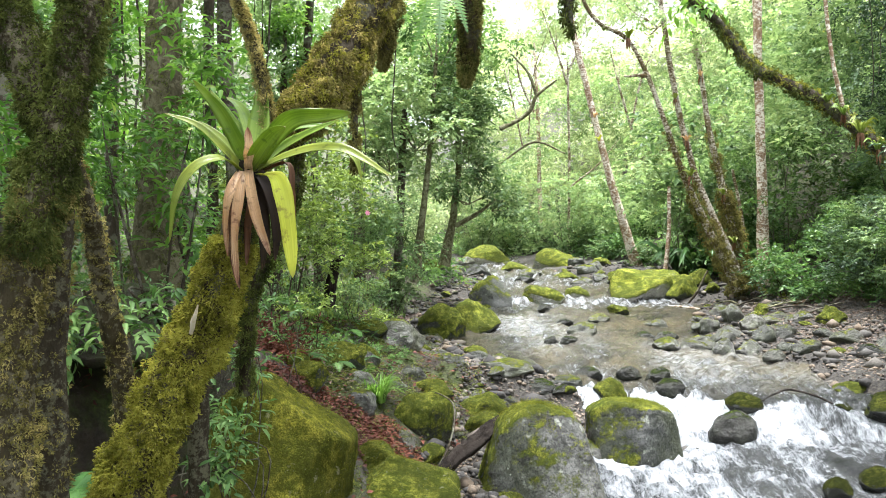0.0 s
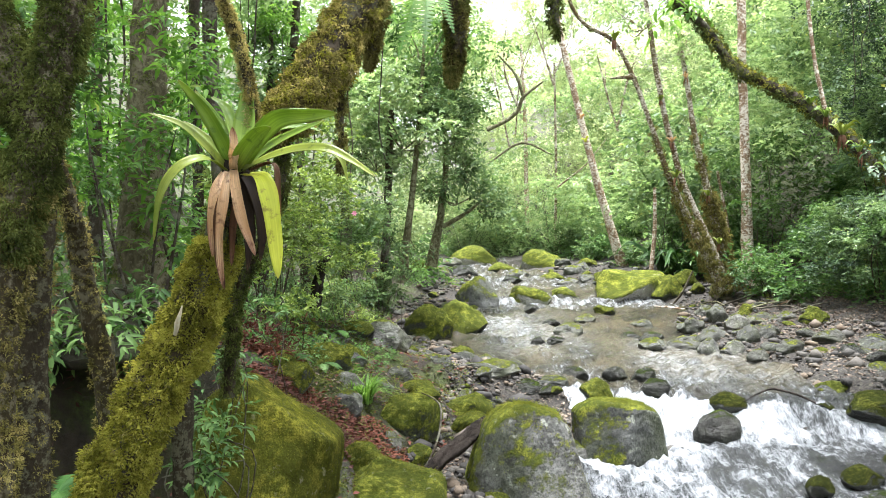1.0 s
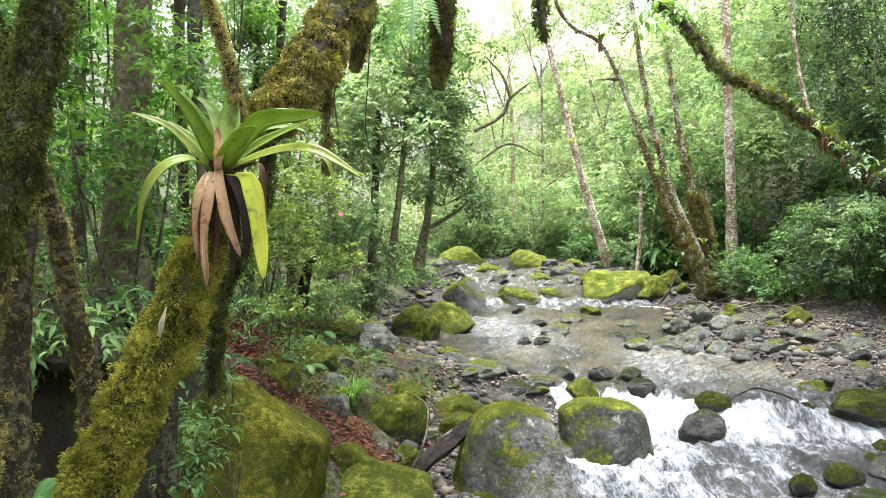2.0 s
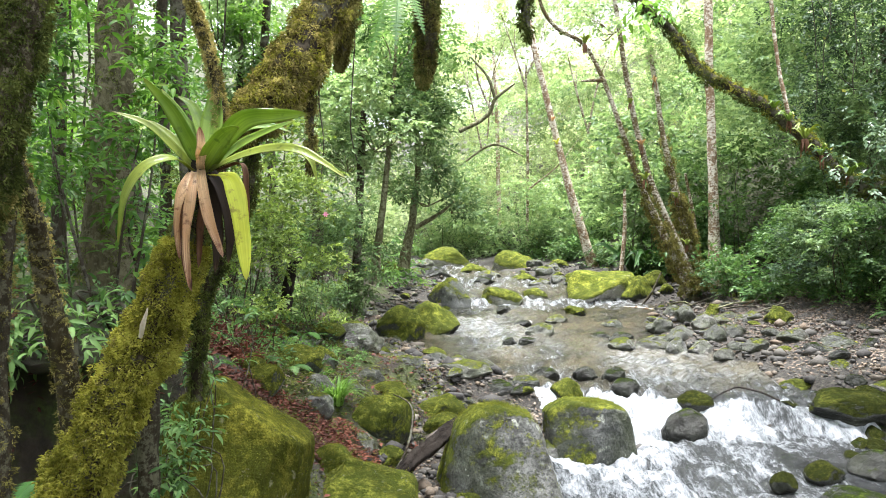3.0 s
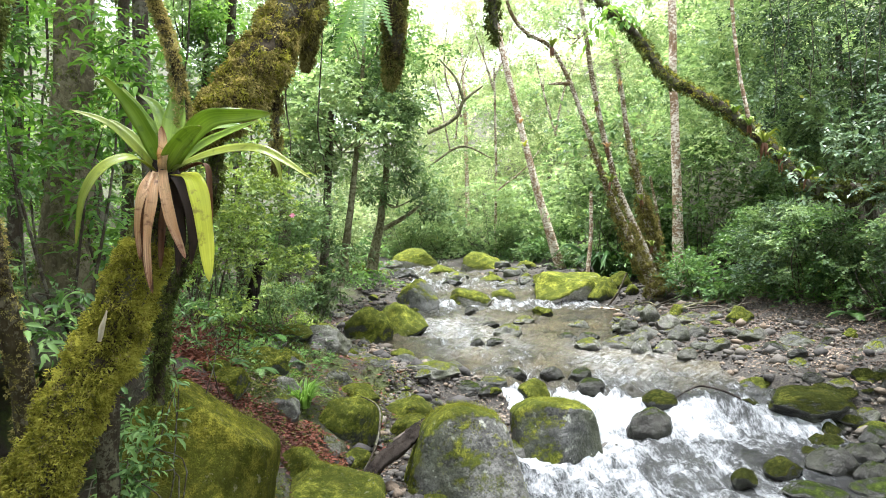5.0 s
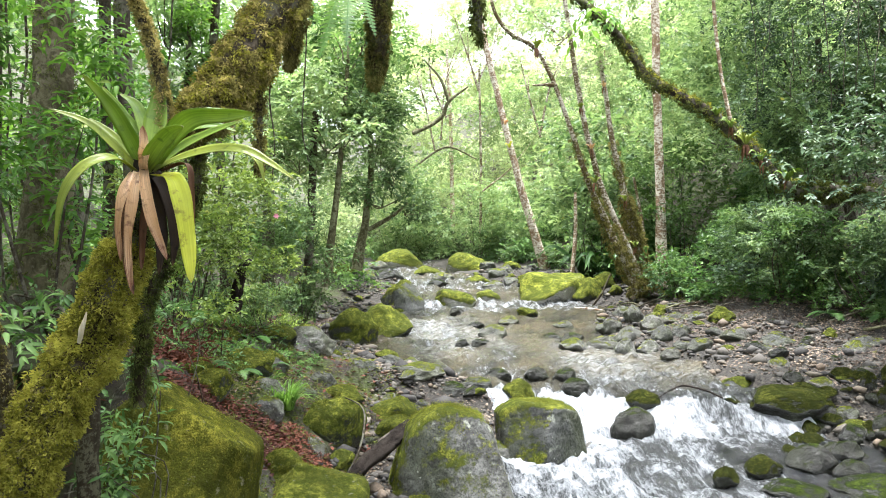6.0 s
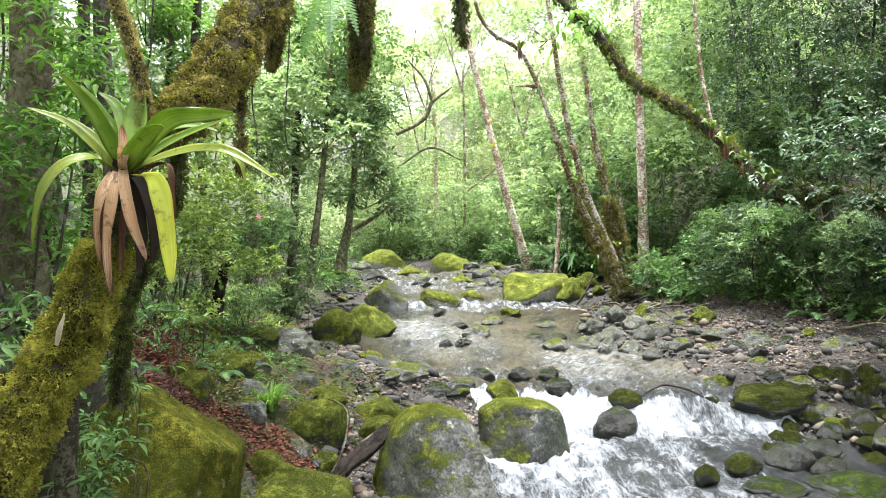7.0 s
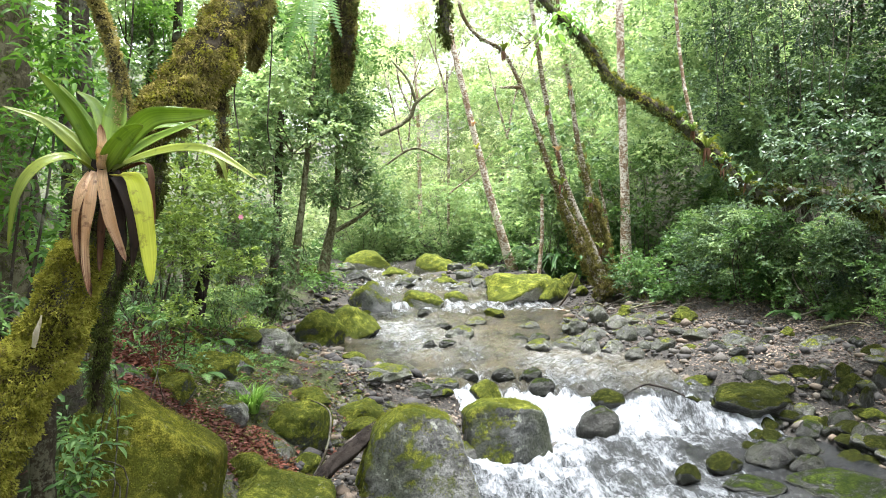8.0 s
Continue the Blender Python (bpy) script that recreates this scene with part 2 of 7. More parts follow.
DRYWOOD = bark_material("bleached_wood", (0.45, 0.37, 0.24), (0.75, 0.65, 0.46), (0.65, 0.58, 0.42))
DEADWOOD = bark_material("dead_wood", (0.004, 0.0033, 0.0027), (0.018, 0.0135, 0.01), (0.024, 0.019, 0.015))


def ground_material():
    m, n, l, b = material("forest_floor", 0.85, 0.25)
    tc = n.new("ShaderNodeTexCoord").outputs["Object"]
    soil = ramp(n, l, noise_tex(n, l, 6.0, 8.0, 0.7, tc), [(0.3, (0.014, 0.011, 0.008)), (0.7, (0.05, 0.037, 0.025))])
    grit = ramp(n, l, noise_tex(n, l, 34.0, 6.0, 0.7, tc), [(0.35, (0.013, 0.012, 0.01)), (0.5, (0.036, 0.032, 0.026)), (0.72, (0.1, 0.088, 0.068))])
    at = n.new("ShaderNodeAttribute")
    at.attribute_name = "gravel"
    col = mixed(n, l, at.outputs["Fac"], soil, grit)
    green = n.new("ShaderNodeAttribute")
    green.attribute_name = "moss"
    k = sums(n, l, "MULTIPLY", green.outputs["Fac"], ramp(n, l, noise_tex(n, l, 2.2, 6.0, 0.65, tc), [(0.42, (0, 0, 0)), (0.58, (1, 1, 1))]))
    col = mixed(n, l, k, col, ramp(n, l, noise_tex(n, l, 40.0, 4.0, 0.7, tc), [(0.3, (0.016, 0.024, 0.006)), (0.7, (0.06, 0.078, 0.014))]))
    l.new(col, b.inputs["Base Color"])
    bump(n, l, b, noise_tex(n, l, 45.0, 7.0, 0.75, tc), 0.9, 0.04)
    return m


def water_material():
    """Clear brownish stream water; where it breaks it carries white foam. The pool's sky sheen is mixed into its
    colour.
    """
    m, n, l, b = material("stream_water", 0.07, 0.5)
    b.inputs["IOR"].default_value = 1.33
    uv = n.new("ShaderNodeUVMap").outputs[0]
    st = n.new("ShaderNodeMapping")
    st.inputs["Scale"].default_value = (1.0, 0.4, 1.0)
    l.new(uv, st.inputs[0])
    a1 = n.new("ShaderNodeAttribute")
    a1.attribute_name = "foam"
    streak = noise_tex(n, l, 7.0, 7.0, 0.7, st.outputs[0])
    fine = noise_tex(n, l, 34.0, 9.0, 0.8, st.outputs[0])
    f = sums(n, l, "ADD", sums(n, l, "MULTIPLY", streak, 1.9), sums(n, l, "MULTIPLY", fine, 1.7))
    f = sums(n, l, "ADD", f, sums(n, l, "ADD", a1.outputs["Fac"], -2.36))
    mask = ramp(n, l, f, [(0.06, (0, 0, 0)), (0.26, (0.26, 0.26, 0.26)), (0.62, (1, 1, 1))])
    deep = ramp(n, l, noise_tex(n, l, 1.6, 3.0, 0.5, uv), [(0.35, (0.016, 0.014, 0.008)), (0.65, (0.06, 0.049, 0.026))])
    along = n.new("ShaderNodeSeparateXYZ")
    l.new(uv, along.inputs[0])
    slate = ramp(n, l, noise_tex(n, l, 2.6, 4.0, 0.6, uv), [(0.35, (0.006, 0.0065, 0.0065)), (0.65, (0.02, 0.0205, 0.019))])
    deep = mixed(n, l, ramp(n, l, sums(n, l, "MULTIPLY", along.outputs["Y"], 0.05), [(0.325, (0, 0, 0)), (0.36, (1, 1, 1))]), slate, deep)
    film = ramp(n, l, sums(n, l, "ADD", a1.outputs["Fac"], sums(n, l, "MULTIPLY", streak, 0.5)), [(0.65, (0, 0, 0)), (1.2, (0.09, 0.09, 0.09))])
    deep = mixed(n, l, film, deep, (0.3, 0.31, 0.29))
    # milky film and sky glints of the pool, painted into the base colour
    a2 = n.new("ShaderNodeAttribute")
    a2.attribute_name = "film_sheen"
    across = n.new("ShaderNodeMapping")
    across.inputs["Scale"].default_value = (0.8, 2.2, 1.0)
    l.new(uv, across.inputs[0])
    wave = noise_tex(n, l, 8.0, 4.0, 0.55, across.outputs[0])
    glint_lanes = ramp(n, l, wave, [(0.4, (0.1, 0.1, 0.1)), (0.62, (1, 1, 1))])
    deep = mixed(n, l, sums(n, l, "MULTIPLY", a2.outputs["Fac"], glint_lanes), deep, (0.4, 0.41, 0.4))
    white = ramp(n, l, sums(n, l, "ADD", sums(n, l, "MULTIPLY", fine, 0.6), sums(n, l, "MULTIPLY", streak, 0.4)), [(0.4, (0.3, 0.32, 0.325)), (0.5, (0.48, 0.5, 0.51)), (0.6, (0.6, 0.62, 0.63))])
    l.new(mixed(n, l, mask, deep, white), b.inputs["Base Color"])
    l.new(ramp(n, l, mask, [(0.0, (0.08, 0.08, 0.08)), (1.0, (0.7, 0.7, 0.7))]), b.inputs["Roughness"])
    bump(n, l, b, sums(n, l, "ADD", sums(n, l, "MULTIPLY", sums(n, l, "MULTIPLY", fine, mask), 0.9), sums(n, l, "ADD", sums(n, l, "MULTIPLY", streak, 1.4), sums(n, l, "MULTIPLY", wave, 0.6))), 1.0, 0.09)
    return m


# ---- relief of the land ----
STEPS = ((6.75, 0.5, 0.25), (11.5, 2.0, 0.08), (14.6, 1.0, 0.14), (18.0, 4.0, 0.2), (24.0, 5.0, 0.2))
BANK_Y = (0, 3, 4.7, 6, 7, 8, 9.7, 11.7, 13.5, 17, 20, 25, 40)
BANK_L = (0.9, 1.0, 1.2, 1.7, 1.8, 1.0, 0.2, 0.7, 1.1, 1.4, 1.3, 1.2, 0.5)
BANK_R = (4.5, 4.4, 4.4, 4.3, 4.0, 4.2, 3.7, 4.1, 5.2, 4.2, 3.2, 2.4, 2.0)


def smooth(x):
    x = np.clip(x, 0, 1)
    return x * x * (3 - 2 * x)


def level(x, y):
    """The height of the stream's surface: pools with short falls between them."""
    s = y + 0.3 * np.clip(x - 1.9, -1, 2.5) * smooth((11 - np.asarray(y)) / 4)
    return sum(h * smooth((s - at) / w + 0.5) for at, w, h in STEPS)


def land(x, y):
    """The height of the ground: stream bed, gravel bars, banks and hills."""
    x, y = np.asarray(x, float), np.asarray(y, float)
    dl = np.interp(y, BANK_Y, BANK_L) - x
    dr = x - np.interp(y, BANK_Y, BANK_R)
    bed = level(x, y) - 0.16
    near = smooth((7.5 - y) / 3.5)
    left = 0.18 * smooth(dl / 0.4) + 0.1 * np.clip(dl, 0, 1.3) + (0.35 + 0.5 * near) * np.clip(dl - 1.3, 0, 1.1)
    left = left + (0.22 + 0.1 * near) * np.clip(dl - 2.4, 0, 6) + 0.45 * np.clip(dl - 10, 0, 60)
    right = 0.18 * smooth(dr / 0.4) + 0.14 * np.clip(dr, 0, 2.4) + 0.4 * np.clip(dr - 2.4, 0, 3) + 0.5 * np.clip(dr - 5, 0, 60)
    rough = 0.03 * np.sin(3.1 * x + 1.3 * np.sin(2.3 * y)) + 0.025 * np.sin(4.3 * y + 1.7 * np.sin(3.7 * x)) + 0.012 * np.sin(11 * x + 7 * y)
    far = 0.22 * np.clip(y - 30, 0, 80) + 0.0 * x
    pit = -0.8 * np.exp(-(((x + 1.45) / 0.5) ** 2 + ((y - 3.0) / 0.85) ** 2) ** 2)
    return bed + pit + np.maximum(left, 0) * (dl > 0) + np.maximum(right, 0) * (dr > 0) + rough + far
# ---- end of relief ----


# ---- builders ----
def ripple(x, y, seed, octaves=4, gain=0.55):
    """Smooth random relief from -1 to 1 over x, y, in octaves."""
    rng = np.random.default_rng(seed)
    lat = rng.uniform(-1, 1, (64, 64))
    total, amp, norm = 0.0, 1.0, 0.0
    for _ in range(octaves):
        xi, yi = np.floor(x).astype(int), np.floor(y).astype(int)
        u, w = x - xi, y - yi
        u, w = u * u * (3 - 2 * u), w * w * (3 - 2 * w)
        g = lambda a, b: lat[a % 64, b % 64]
        total = total + amp * ((g(xi, yi) * (1 - u) + g(xi + 1, yi) * u) * (1 - w) + (g(xi, yi + 1) * (1 - u) + g(xi + 1, yi + 1) * u) * w)
        norm, amp = norm + amp, amp * gain
        x, y = x * 2.03 + 11.7, y * 2.03 + 5.3
    return total / norm


def part(name, bm, mat, parent=None, label=""):
    """Links a bmesh as one mesh object under its thing."""
    me = bpy.data.meshes.new(name)
    bm.to_mesh(me)
    bm.free()
    return mesh_part(name, me, mat, parent, label)


def mesh_part(name, me, mat, parent=None, label=""):
    me.materials.append(mat)
    ob = new(name, me)
    if parent is not None:
        ob.parent = parent
    return tagged(ob, label)


def arrays(name, verts, faces, flat=False):
    """A mesh from numpy arrays, with all faces of one size."""
    me = bpy.data.meshes.new(name)
    k = faces.shape[1]
    me.vertices.add(len(verts))
    me.vertices.foreach_set("co", np.ascontiguousarray(verts, np.float32).ravel())
    me.loops.add(faces.size)
    me.loops.foreach_set("vertex_index", np.ascontiguousarray(faces, np.int32).ravel())
    me.polygons.add(len(faces))
    me.polygons.foreach_set("loop_start", np.arange(0, faces.size, k, dtype=np.int32))
    me.polygons.foreach_set("use_smooth", np.full(len(faces), not flat))
    me.update(calc_edges=True)
    return me


def thing(name, at, label, category, group="", kind=""):
    """The Empty at the foot of a thing."""
    ob = new(name)
    ob.location = at
    ob.empty_display_size = 0.1
    return tagged(ob, label, category, group, kind)


def unit(v):
    return v / (np.linalg.norm(v, axis=-1, keepdims=True) + 1e-9)


def leaves(name, pos, axis, normal, length, width=0.45, fold=0.15, fine=False):
    """One mesh of many leaves. Each one is folded along its rib; fine ones have a rounder outline and a drooping tip."""
    axis = unit(axis)
    side = unit(np.cross(axis, normal))
    nrm = np.cross(side, axis)
    L = np.asarray(length)[:, None] * np.ones((len(pos), 1))
    w = L * width * 0.5
    if fine:
        rows = [pos, pos + axis * L * 0.3 - side * w * 0.9 + nrm * L * fold * 0.6, pos + axis * L * 0.32, pos + axis * L * 0.3 + side * w * 0.9 + nrm * L * fold * 0.6,
                pos + axis * L * 0.66 - side * w * 0.75 + nrm * L * fold * 0.2, pos + axis * L * 0.68 - nrm * L * 0.06, pos + axis * L * 0.66 + side * w * 0.75 + nrm * L * fold * 0.2,
                pos + axis * L * 0.97 - nrm * L * 0.2]
        f = np.array([[0, 2, 1], [0, 3, 2], [1, 2, 5], [1, 5, 4], [2, 3, 6], [2, 6, 5], [4, 5, 7], [5, 6, 7]])
    else:
        rows = [pos, pos + axis * L * 0.45 - side * w + nrm * L * fold, pos + axis * L, pos + axis * L * 0.45 + side * w + nrm * L * fold]
        f = np.array([[0, 2, 1], [0, 3, 2]])
    v = np.stack(rows, 1)
    k = v.shape[1]
    faces = (np.arange(len(pos))[:, None, None] * k + f[None]).reshape(-1, 3)
    return arrays(name, v.reshape(-1, 3), faces, not fine)


def spray(rng, centres, per, spread, length, droop=0.4, flat=0.6, width=0.55, fine=False, jitter=0.45, name="foliage"):
    """Leaves set alternately along short twigs, which fan out from the centres and hang at their ends."""
    k = 6
    m = max(1, round(per / k))
    N = len(centres) * m
    o = rng.normal(size=(N, 3)) * np.array([1, 1, flat]) * spread * 0.6
    root = np.repeat(centres, m, 0) + o
    d = unit(rng.normal(size=(N, 3)) * np.array([1, 1, 0.4]) + 0.8 * unit(o) + np.array([0, 0, 0.12]))
    side = unit(np.cross(d, np.array([0, 0, 1.0]) + 0.35 * rng.normal(size=(N, 3))))
    s = np.linspace(0.12, 1, k)[None, :, None]
    reach = (length * k * 0.36 * rng.uniform(0.7, 1.35, N))[:, None, None]
    pos = root[:, None] + d[:, None] * s * reach - np.array([0, 0, 1.0]) * (0.6 * droop * s * s * reach)
    sg = np.where(np.arange(k) % 2, 1.0, -1.0)[None, :, None] * (1.15 - s)
    n = N * k
    axis = (d[:, None] * 0.6 + side[:, None] * sg).reshape(n, 3) + rng.normal(size=(n, 3)) * 0.22 - np.array([0, 0, 0.55 * droop])
    normal = np.array([0, 0, 1.0]) + np.repeat(d * np.array([0.55, 0.55, 0.0]), k, 0) + rng.normal(size=(n, 3)) * 0.3
    return leaves(name, pos.reshape(n, 3), axis, normal, length * (1 + jitter * rng.uniform(-1, 1, n)), width, 0.15, fine)


def blob(rng, n, centre, radii, shell=0.5):
    """Points in an uneven ellipsoid: they gather in clumps near its skin, with gaps between."""
    m = max(5, n // 6)
    v = unit(rng.normal(size=(m, 3)))
    r = shell + (1 - shell) * rng.uniform(0, 1, m) ** (1 / 3)
    lump = 1 + 0.22 * np.sin(3.1 * v[:, 0] + 5 * rng.uniform()) * np.sin(4.3 * v[:, 1] + 2.1 * v[:, 2])
    key = v * (r * lump)[:, None]
    key = key[rng.integers(0, m, n)] + rng.normal(size=(n, 3)) * np.array([0.14, 0.14, 0.09])
    return np.asarray(centre) + key * np.asarray(radii)


def glide(points, per=8):
    """A smooth line through the points (rows of x, y, z and more)."""
    p = np.asarray(points, float)
    p = np.vstack([2 * p[0] - p[1], p, 2 * p[-1] - p[-2]])
    out = []
    for i in range(1, len(p) - 2):
        for u in np.linspace(0, 1, per, endpoint=False):
            a, b, c, d = p[i - 1], p[i], p[i + 1], p[i + 2]
            out.append(0.5 * (2 * b + (c - a) * u + (2 * a - 5 * b + 4 * c - d) * u * u + (3 * b - a - 3 * c + d) * u ** 3))
    out.append(p[-2])
    return np.array(out)


def tube(name, points, radii, sides=12, lumps=0.12, seed=0, per=8, ridge=0.0):
    """A limb: a tapered, knobbly tube through the points."""
    rng = np.random.default_rng(seed)
    q = glide([(*p, r) for p, r in zip(points, radii)], per)
    line, rad = q[:, :3], np.maximum(q[:, 3], 0.002)
    tan = unit(np.gradient(line, axis=0))
    ref = np.array([0.3, 0.9, 0.1]) if abs(tan[0][2]) > 0.7 else np.array([0, 0, 1.0])
    s = unit(np.cross(tan, ref))
    u = np.cross(s, tan)
    a = np.linspace(0, 2 * math.pi, sides, endpoint=False)
    ph = rng.uniform(0, 6.28, 6)
    z = np.arange(len(line))[:, None] / per
    k = 1 + lumps * (np.sin(2 * a + ph[0] + 1.1 * z) * 0.6 + np.sin(3 * a + ph[1] - 1.9 * z) * 0.5 + np.sin(5.3 * z + ph[2] + a) * 0.5 + rng.normal(size=(len(line), sides)) * 0.3) + ridge * (rng.uniform(-1, 1, sides)[None] + 0.5 * rng.normal(size=(len(line), sides)))
    v = line[:, None] + (np.cos(a)[None, :, None] * s[:, None] + np.sin(a)[None, :, None] * u[:, None]) * (rad[:, None] * k)[:, :, None]
    i = np.arange(len(line) - 1)[:, None] * sides
    j = np.arange(sides)[None]
    j2 = (j + 1) % sides
    f = np.stack([i + j, i + j2, i + sides + j2, i + sides + j], -1).reshape(-1, 4)
    return arrays(name, v.reshape(-1, 3), f)


def cushions(rng, points, radii, clumps, per, puff, size, hang=0.3, lumps=0.3, width=0.34, lo=0.0, hi=1.0, name="moss"):
    """Moss in small soft cushions over a limb: each one a puff of scales that spread from its middle."""
    q = glide([(*p, r) for p, r in zip(points, radii)], 8)
    u = rng.uniform(lo, hi, clumps) * (len(q) - 1.001)
    i = u.astype(int)
    w = (u - i)[:, None]
    c = q[i] * (1 - w) + q[i + 1] * w
    tan = unit(q[i + 1, :3] - q[i, :3])
    r = unit(np.cross(tan, rng.normal(size=(clumps, 3))))
    a = np.arctan2(r[:, 1], r[:, 0])
    bulge = 1 + lumps * (1.3 * ripple(u * 0.33 + 20, a * 1.1 + 20, 5, 3) + rng.uniform(-0.4, 0.8, clumps))
    mid = c[:, :3] + r * (c[:, 3] * np.clip(bulge, 0.8, 1.7))[:, None]
    n = clumps * per
    ball = puff * rng.uniform(0.6, 1.5, clumps)
    d = unit(rng.normal(size=(n, 3)) + 0.7 * np.repeat(r, per, 0))
    pos = np.repeat(mid, per, 0) + d * np.repeat(ball, per)[:, None] * rng.uniform(0.4, 1.0, n)[:, None]
    axis = d * 0.7 + rng.normal(size=(n, 3)) * 0.55 + np.repeat(r, per, 0) * 0.3 - np.array([0, 0, hang])
    return leaves(name, pos, axis, d + rng.normal(size=(n, 3)) * 0.5, size * rng.uniform(0.5, 1.5, n), width, 0.2)


# ---- ground: one sheet from the stream bed to the hills ----
def spaced(lo, hi, step, reach):
    mid = np.arange(lo, hi, step)
    out = step * np.cumsum(1.13 ** np.arange(1, 80))
    out = out[out < reach]
    return np.concatenate([lo - out[::-1], mid, hi + out])


def sheet(name, xs, ys, height):
    X, Y = np.meshgrid(xs, ys)
    v = np.stack([X, Y, height(X, Y)], -1).reshape(-1, 3)
    w = len(xs)
    i = (np.arange(len(ys) - 1)[:, None] * w + np.arange(w - 1)[None]).ravel()
    return arrays(name, v, np.stack([i, i + 1, i + w + 1, i + w], -1)), v


def put_values(me, name, values):
    me.attributes.new(name, "FLOAT", "POINT").data.foreach_set("value", np.ascontiguousarray(values, np.float32))


def edges(y):
    return np.interp(y, BANK_Y, BANK_L), np.interp(y, BANK_Y, BANK_R)


def worn_land(x, y):
    a, b = np.interp(y, BANK_Y, BANK_L) - x, x - np.interp(y, BANK_Y, BANK_R)
    k = smooth((a - 0.8) / 0.8) + 0.6 * smooth((b - 1.2) / 0.8)
    return land(x, y) + (0.015 + 0.06 * k) * ripple(x * 2.2, y * 2.2, 7, 5, 0.6)


me, v = sheet("ground", spaced(-5.5, 8, 0.085, 500), spaced(0.5, 16, 0.085, 600), worn_land)
bl, br = edges(v[:, 1])
dl, dr = bl - v[:, 0], v[:, 0] - br
wob = 0.35 * np.sin(2.1 * v[:, 1]) + 0.25 * np.sin(5.3 * v[:, 1] + 2 * v[:, 0])
put_values(me, "gravel", np.maximum(smooth((1.5 + wob - dl) / 0.5) * (dl > -1), smooth((3.4 + wob - dr) / 0.6) * (dr > -1)) * (v[:, 1] > -2))
put_values(me, "moss", np.maximum(smooth((dl - 1.2) / 0.5), 0.7 * smooth((dr - 3.3) / 0.6)))
GROUND = ground_material()
ground = tagged(mesh_part("ground", me, GROUND), "dark forest floor with gravel bars and mossy stream banks", "ground", kind="structure")

# ---- water ----
ys = np.concatenate([np.arange(-6, 2, 0.2), np.arange(2, 9, 0.03), np.arange(9, 20, 0.06), np.arange(20, 34, 0.2)])
us = np.linspace(0, 1, 150)
U, Y = np.meshgrid(us, ys)
wl_, wr_ = np.interp(Y, BANK_Y, BANK_L) - 0.7, np.interp(Y, BANK_Y, BANK_R) + 0.8
X = wl_ + (wr_ - wl_) * U
S = Y + 0.3 * np.clip(X - 1.9, -1, 2.5) * smooth((11 - Y) / 4)
fall = np.abs(level(X, Y + 0.1) - level(X, Y - 0.1)) / 0.2
below = np.where(S < 6.9, np.exp(-(6.9 - S) / 2.4), 0)
tongue = 0.45 * np.exp(-((X - 2.05 - 0.05 * (6.5 - Y)) / 0.7) ** 2) * (S < 6.9)
lane = 0.16 * np.sin(3.3 * X + 0.9 * Y) + 0.1 * np.sin(7.1 * X - 1.4 * Y)
riffle = 0.22 * np.exp(-((Y - 11.2) / 2.2) ** 2 - ((X - 1.5) / 0.9) ** 2) + 0.2 * np.exp(-((S - 7.6) / 0.7) ** 2) + 0.6 * np.exp(-((Y - 14.2) / 0.9) ** 2) + 0.45 * smooth((Y - 15.0) / 2)
FX, FY = X * 5.0, Y * 1.5
foam = np.clip(0.9 * fall, 0, 0.3) + 0.42 * below * (0.3 + 0.7 * np.maximum(smooth((3.4 - X) / 1.0), smooth((S - 5.7) / 0.7))) + 0.8 * tongue + lane * (below + 0.3) + riffle + np.where(S < 6.9, 0.48 + 0.12 * smooth((S - 5.4) / 0.8) * smooth((X - 2.6) / 0.6) - 0.2 * smooth((5.4 - S) / 0.8) * smooth((X - 2.9) / 0.6), 0.28)
foam = foam + (0.36 + 0.2 * below) * ripple(FX, FY, 31, 4, 0.62) + 0.55 * (below + 0.15 * (S < 6.9)) * ripple(X * 4 + 3, Y * 3.4, 36, 5, 0.7)
foam = np.where((S > 7.0) & (S < 9.0), foam + 0.1, foam)
foam = foam - 0.55 * smooth((X - 3.5) / 0.7) * smooth((6.6 - S) / 0.6)
foam = np.where(S < 7.0, 1.4 * np.tanh(foam / 1.4), foam)
foam = foam + (S < 6.95) * (0.2 * np.exp(-((S - 6.55) / 0.38) ** 2) * smooth((3.9 - X) / 0.6) + 0.25 * np.exp(-((X - 3.2) / 0.35) ** 2 - ((S - 6.2) / 0.5) ** 2) + 0.4 * np.exp(-((X - 1.65) / 0.4) ** 2) * smooth((S - 2.0) / 1.5) + 0.12 * np.exp(-((S - 5.4) / 0.7) ** 2) * smooth((3.3 - X) / 0.8) - 0.2 * np.exp(-((X - 2.72) / 0.24) ** 2 - ((S - 5.85) / 0.42) ** 2) - 0.2 * np.exp(-((X - 2.4) / 0.35) ** 2 - ((S - 5.0) / 0.4) ** 2))
rough_ = np.where(S > 6.9, 0.05, 0.03) + 0.05 * np.clip(foam, 0, 1)
foam = foam - 0.12 * smooth((Y - 12) / 2)
Z = level(X, Y) + 0.055 * np.clip(foam, 0, 1) * ripple(X * 9, Y * 7, 35, 3) + rough_ * (1.3 * ripple(X * 5, Y * 4.5, 32, 4, 0.6) + 0.3 * np.sin(9 * X + 3 * Y + 2 * np.sin(3 * X)))
w = len(us)
i = (np.arange(len(ys) - 1)[:, None] * w + np.arange(w - 1)[None]).ravel()
quads = np.stack([i, i + 1, i + w + 1, i + w], -1)
me = arrays("water", np.stack([X, Y, Z], -1).reshape(-1, 3), quads)
put_values(me, "foam", foam.ravel())
# where the pool carries its painted sheen, in drifting patches
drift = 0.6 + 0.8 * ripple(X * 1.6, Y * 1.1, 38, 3)
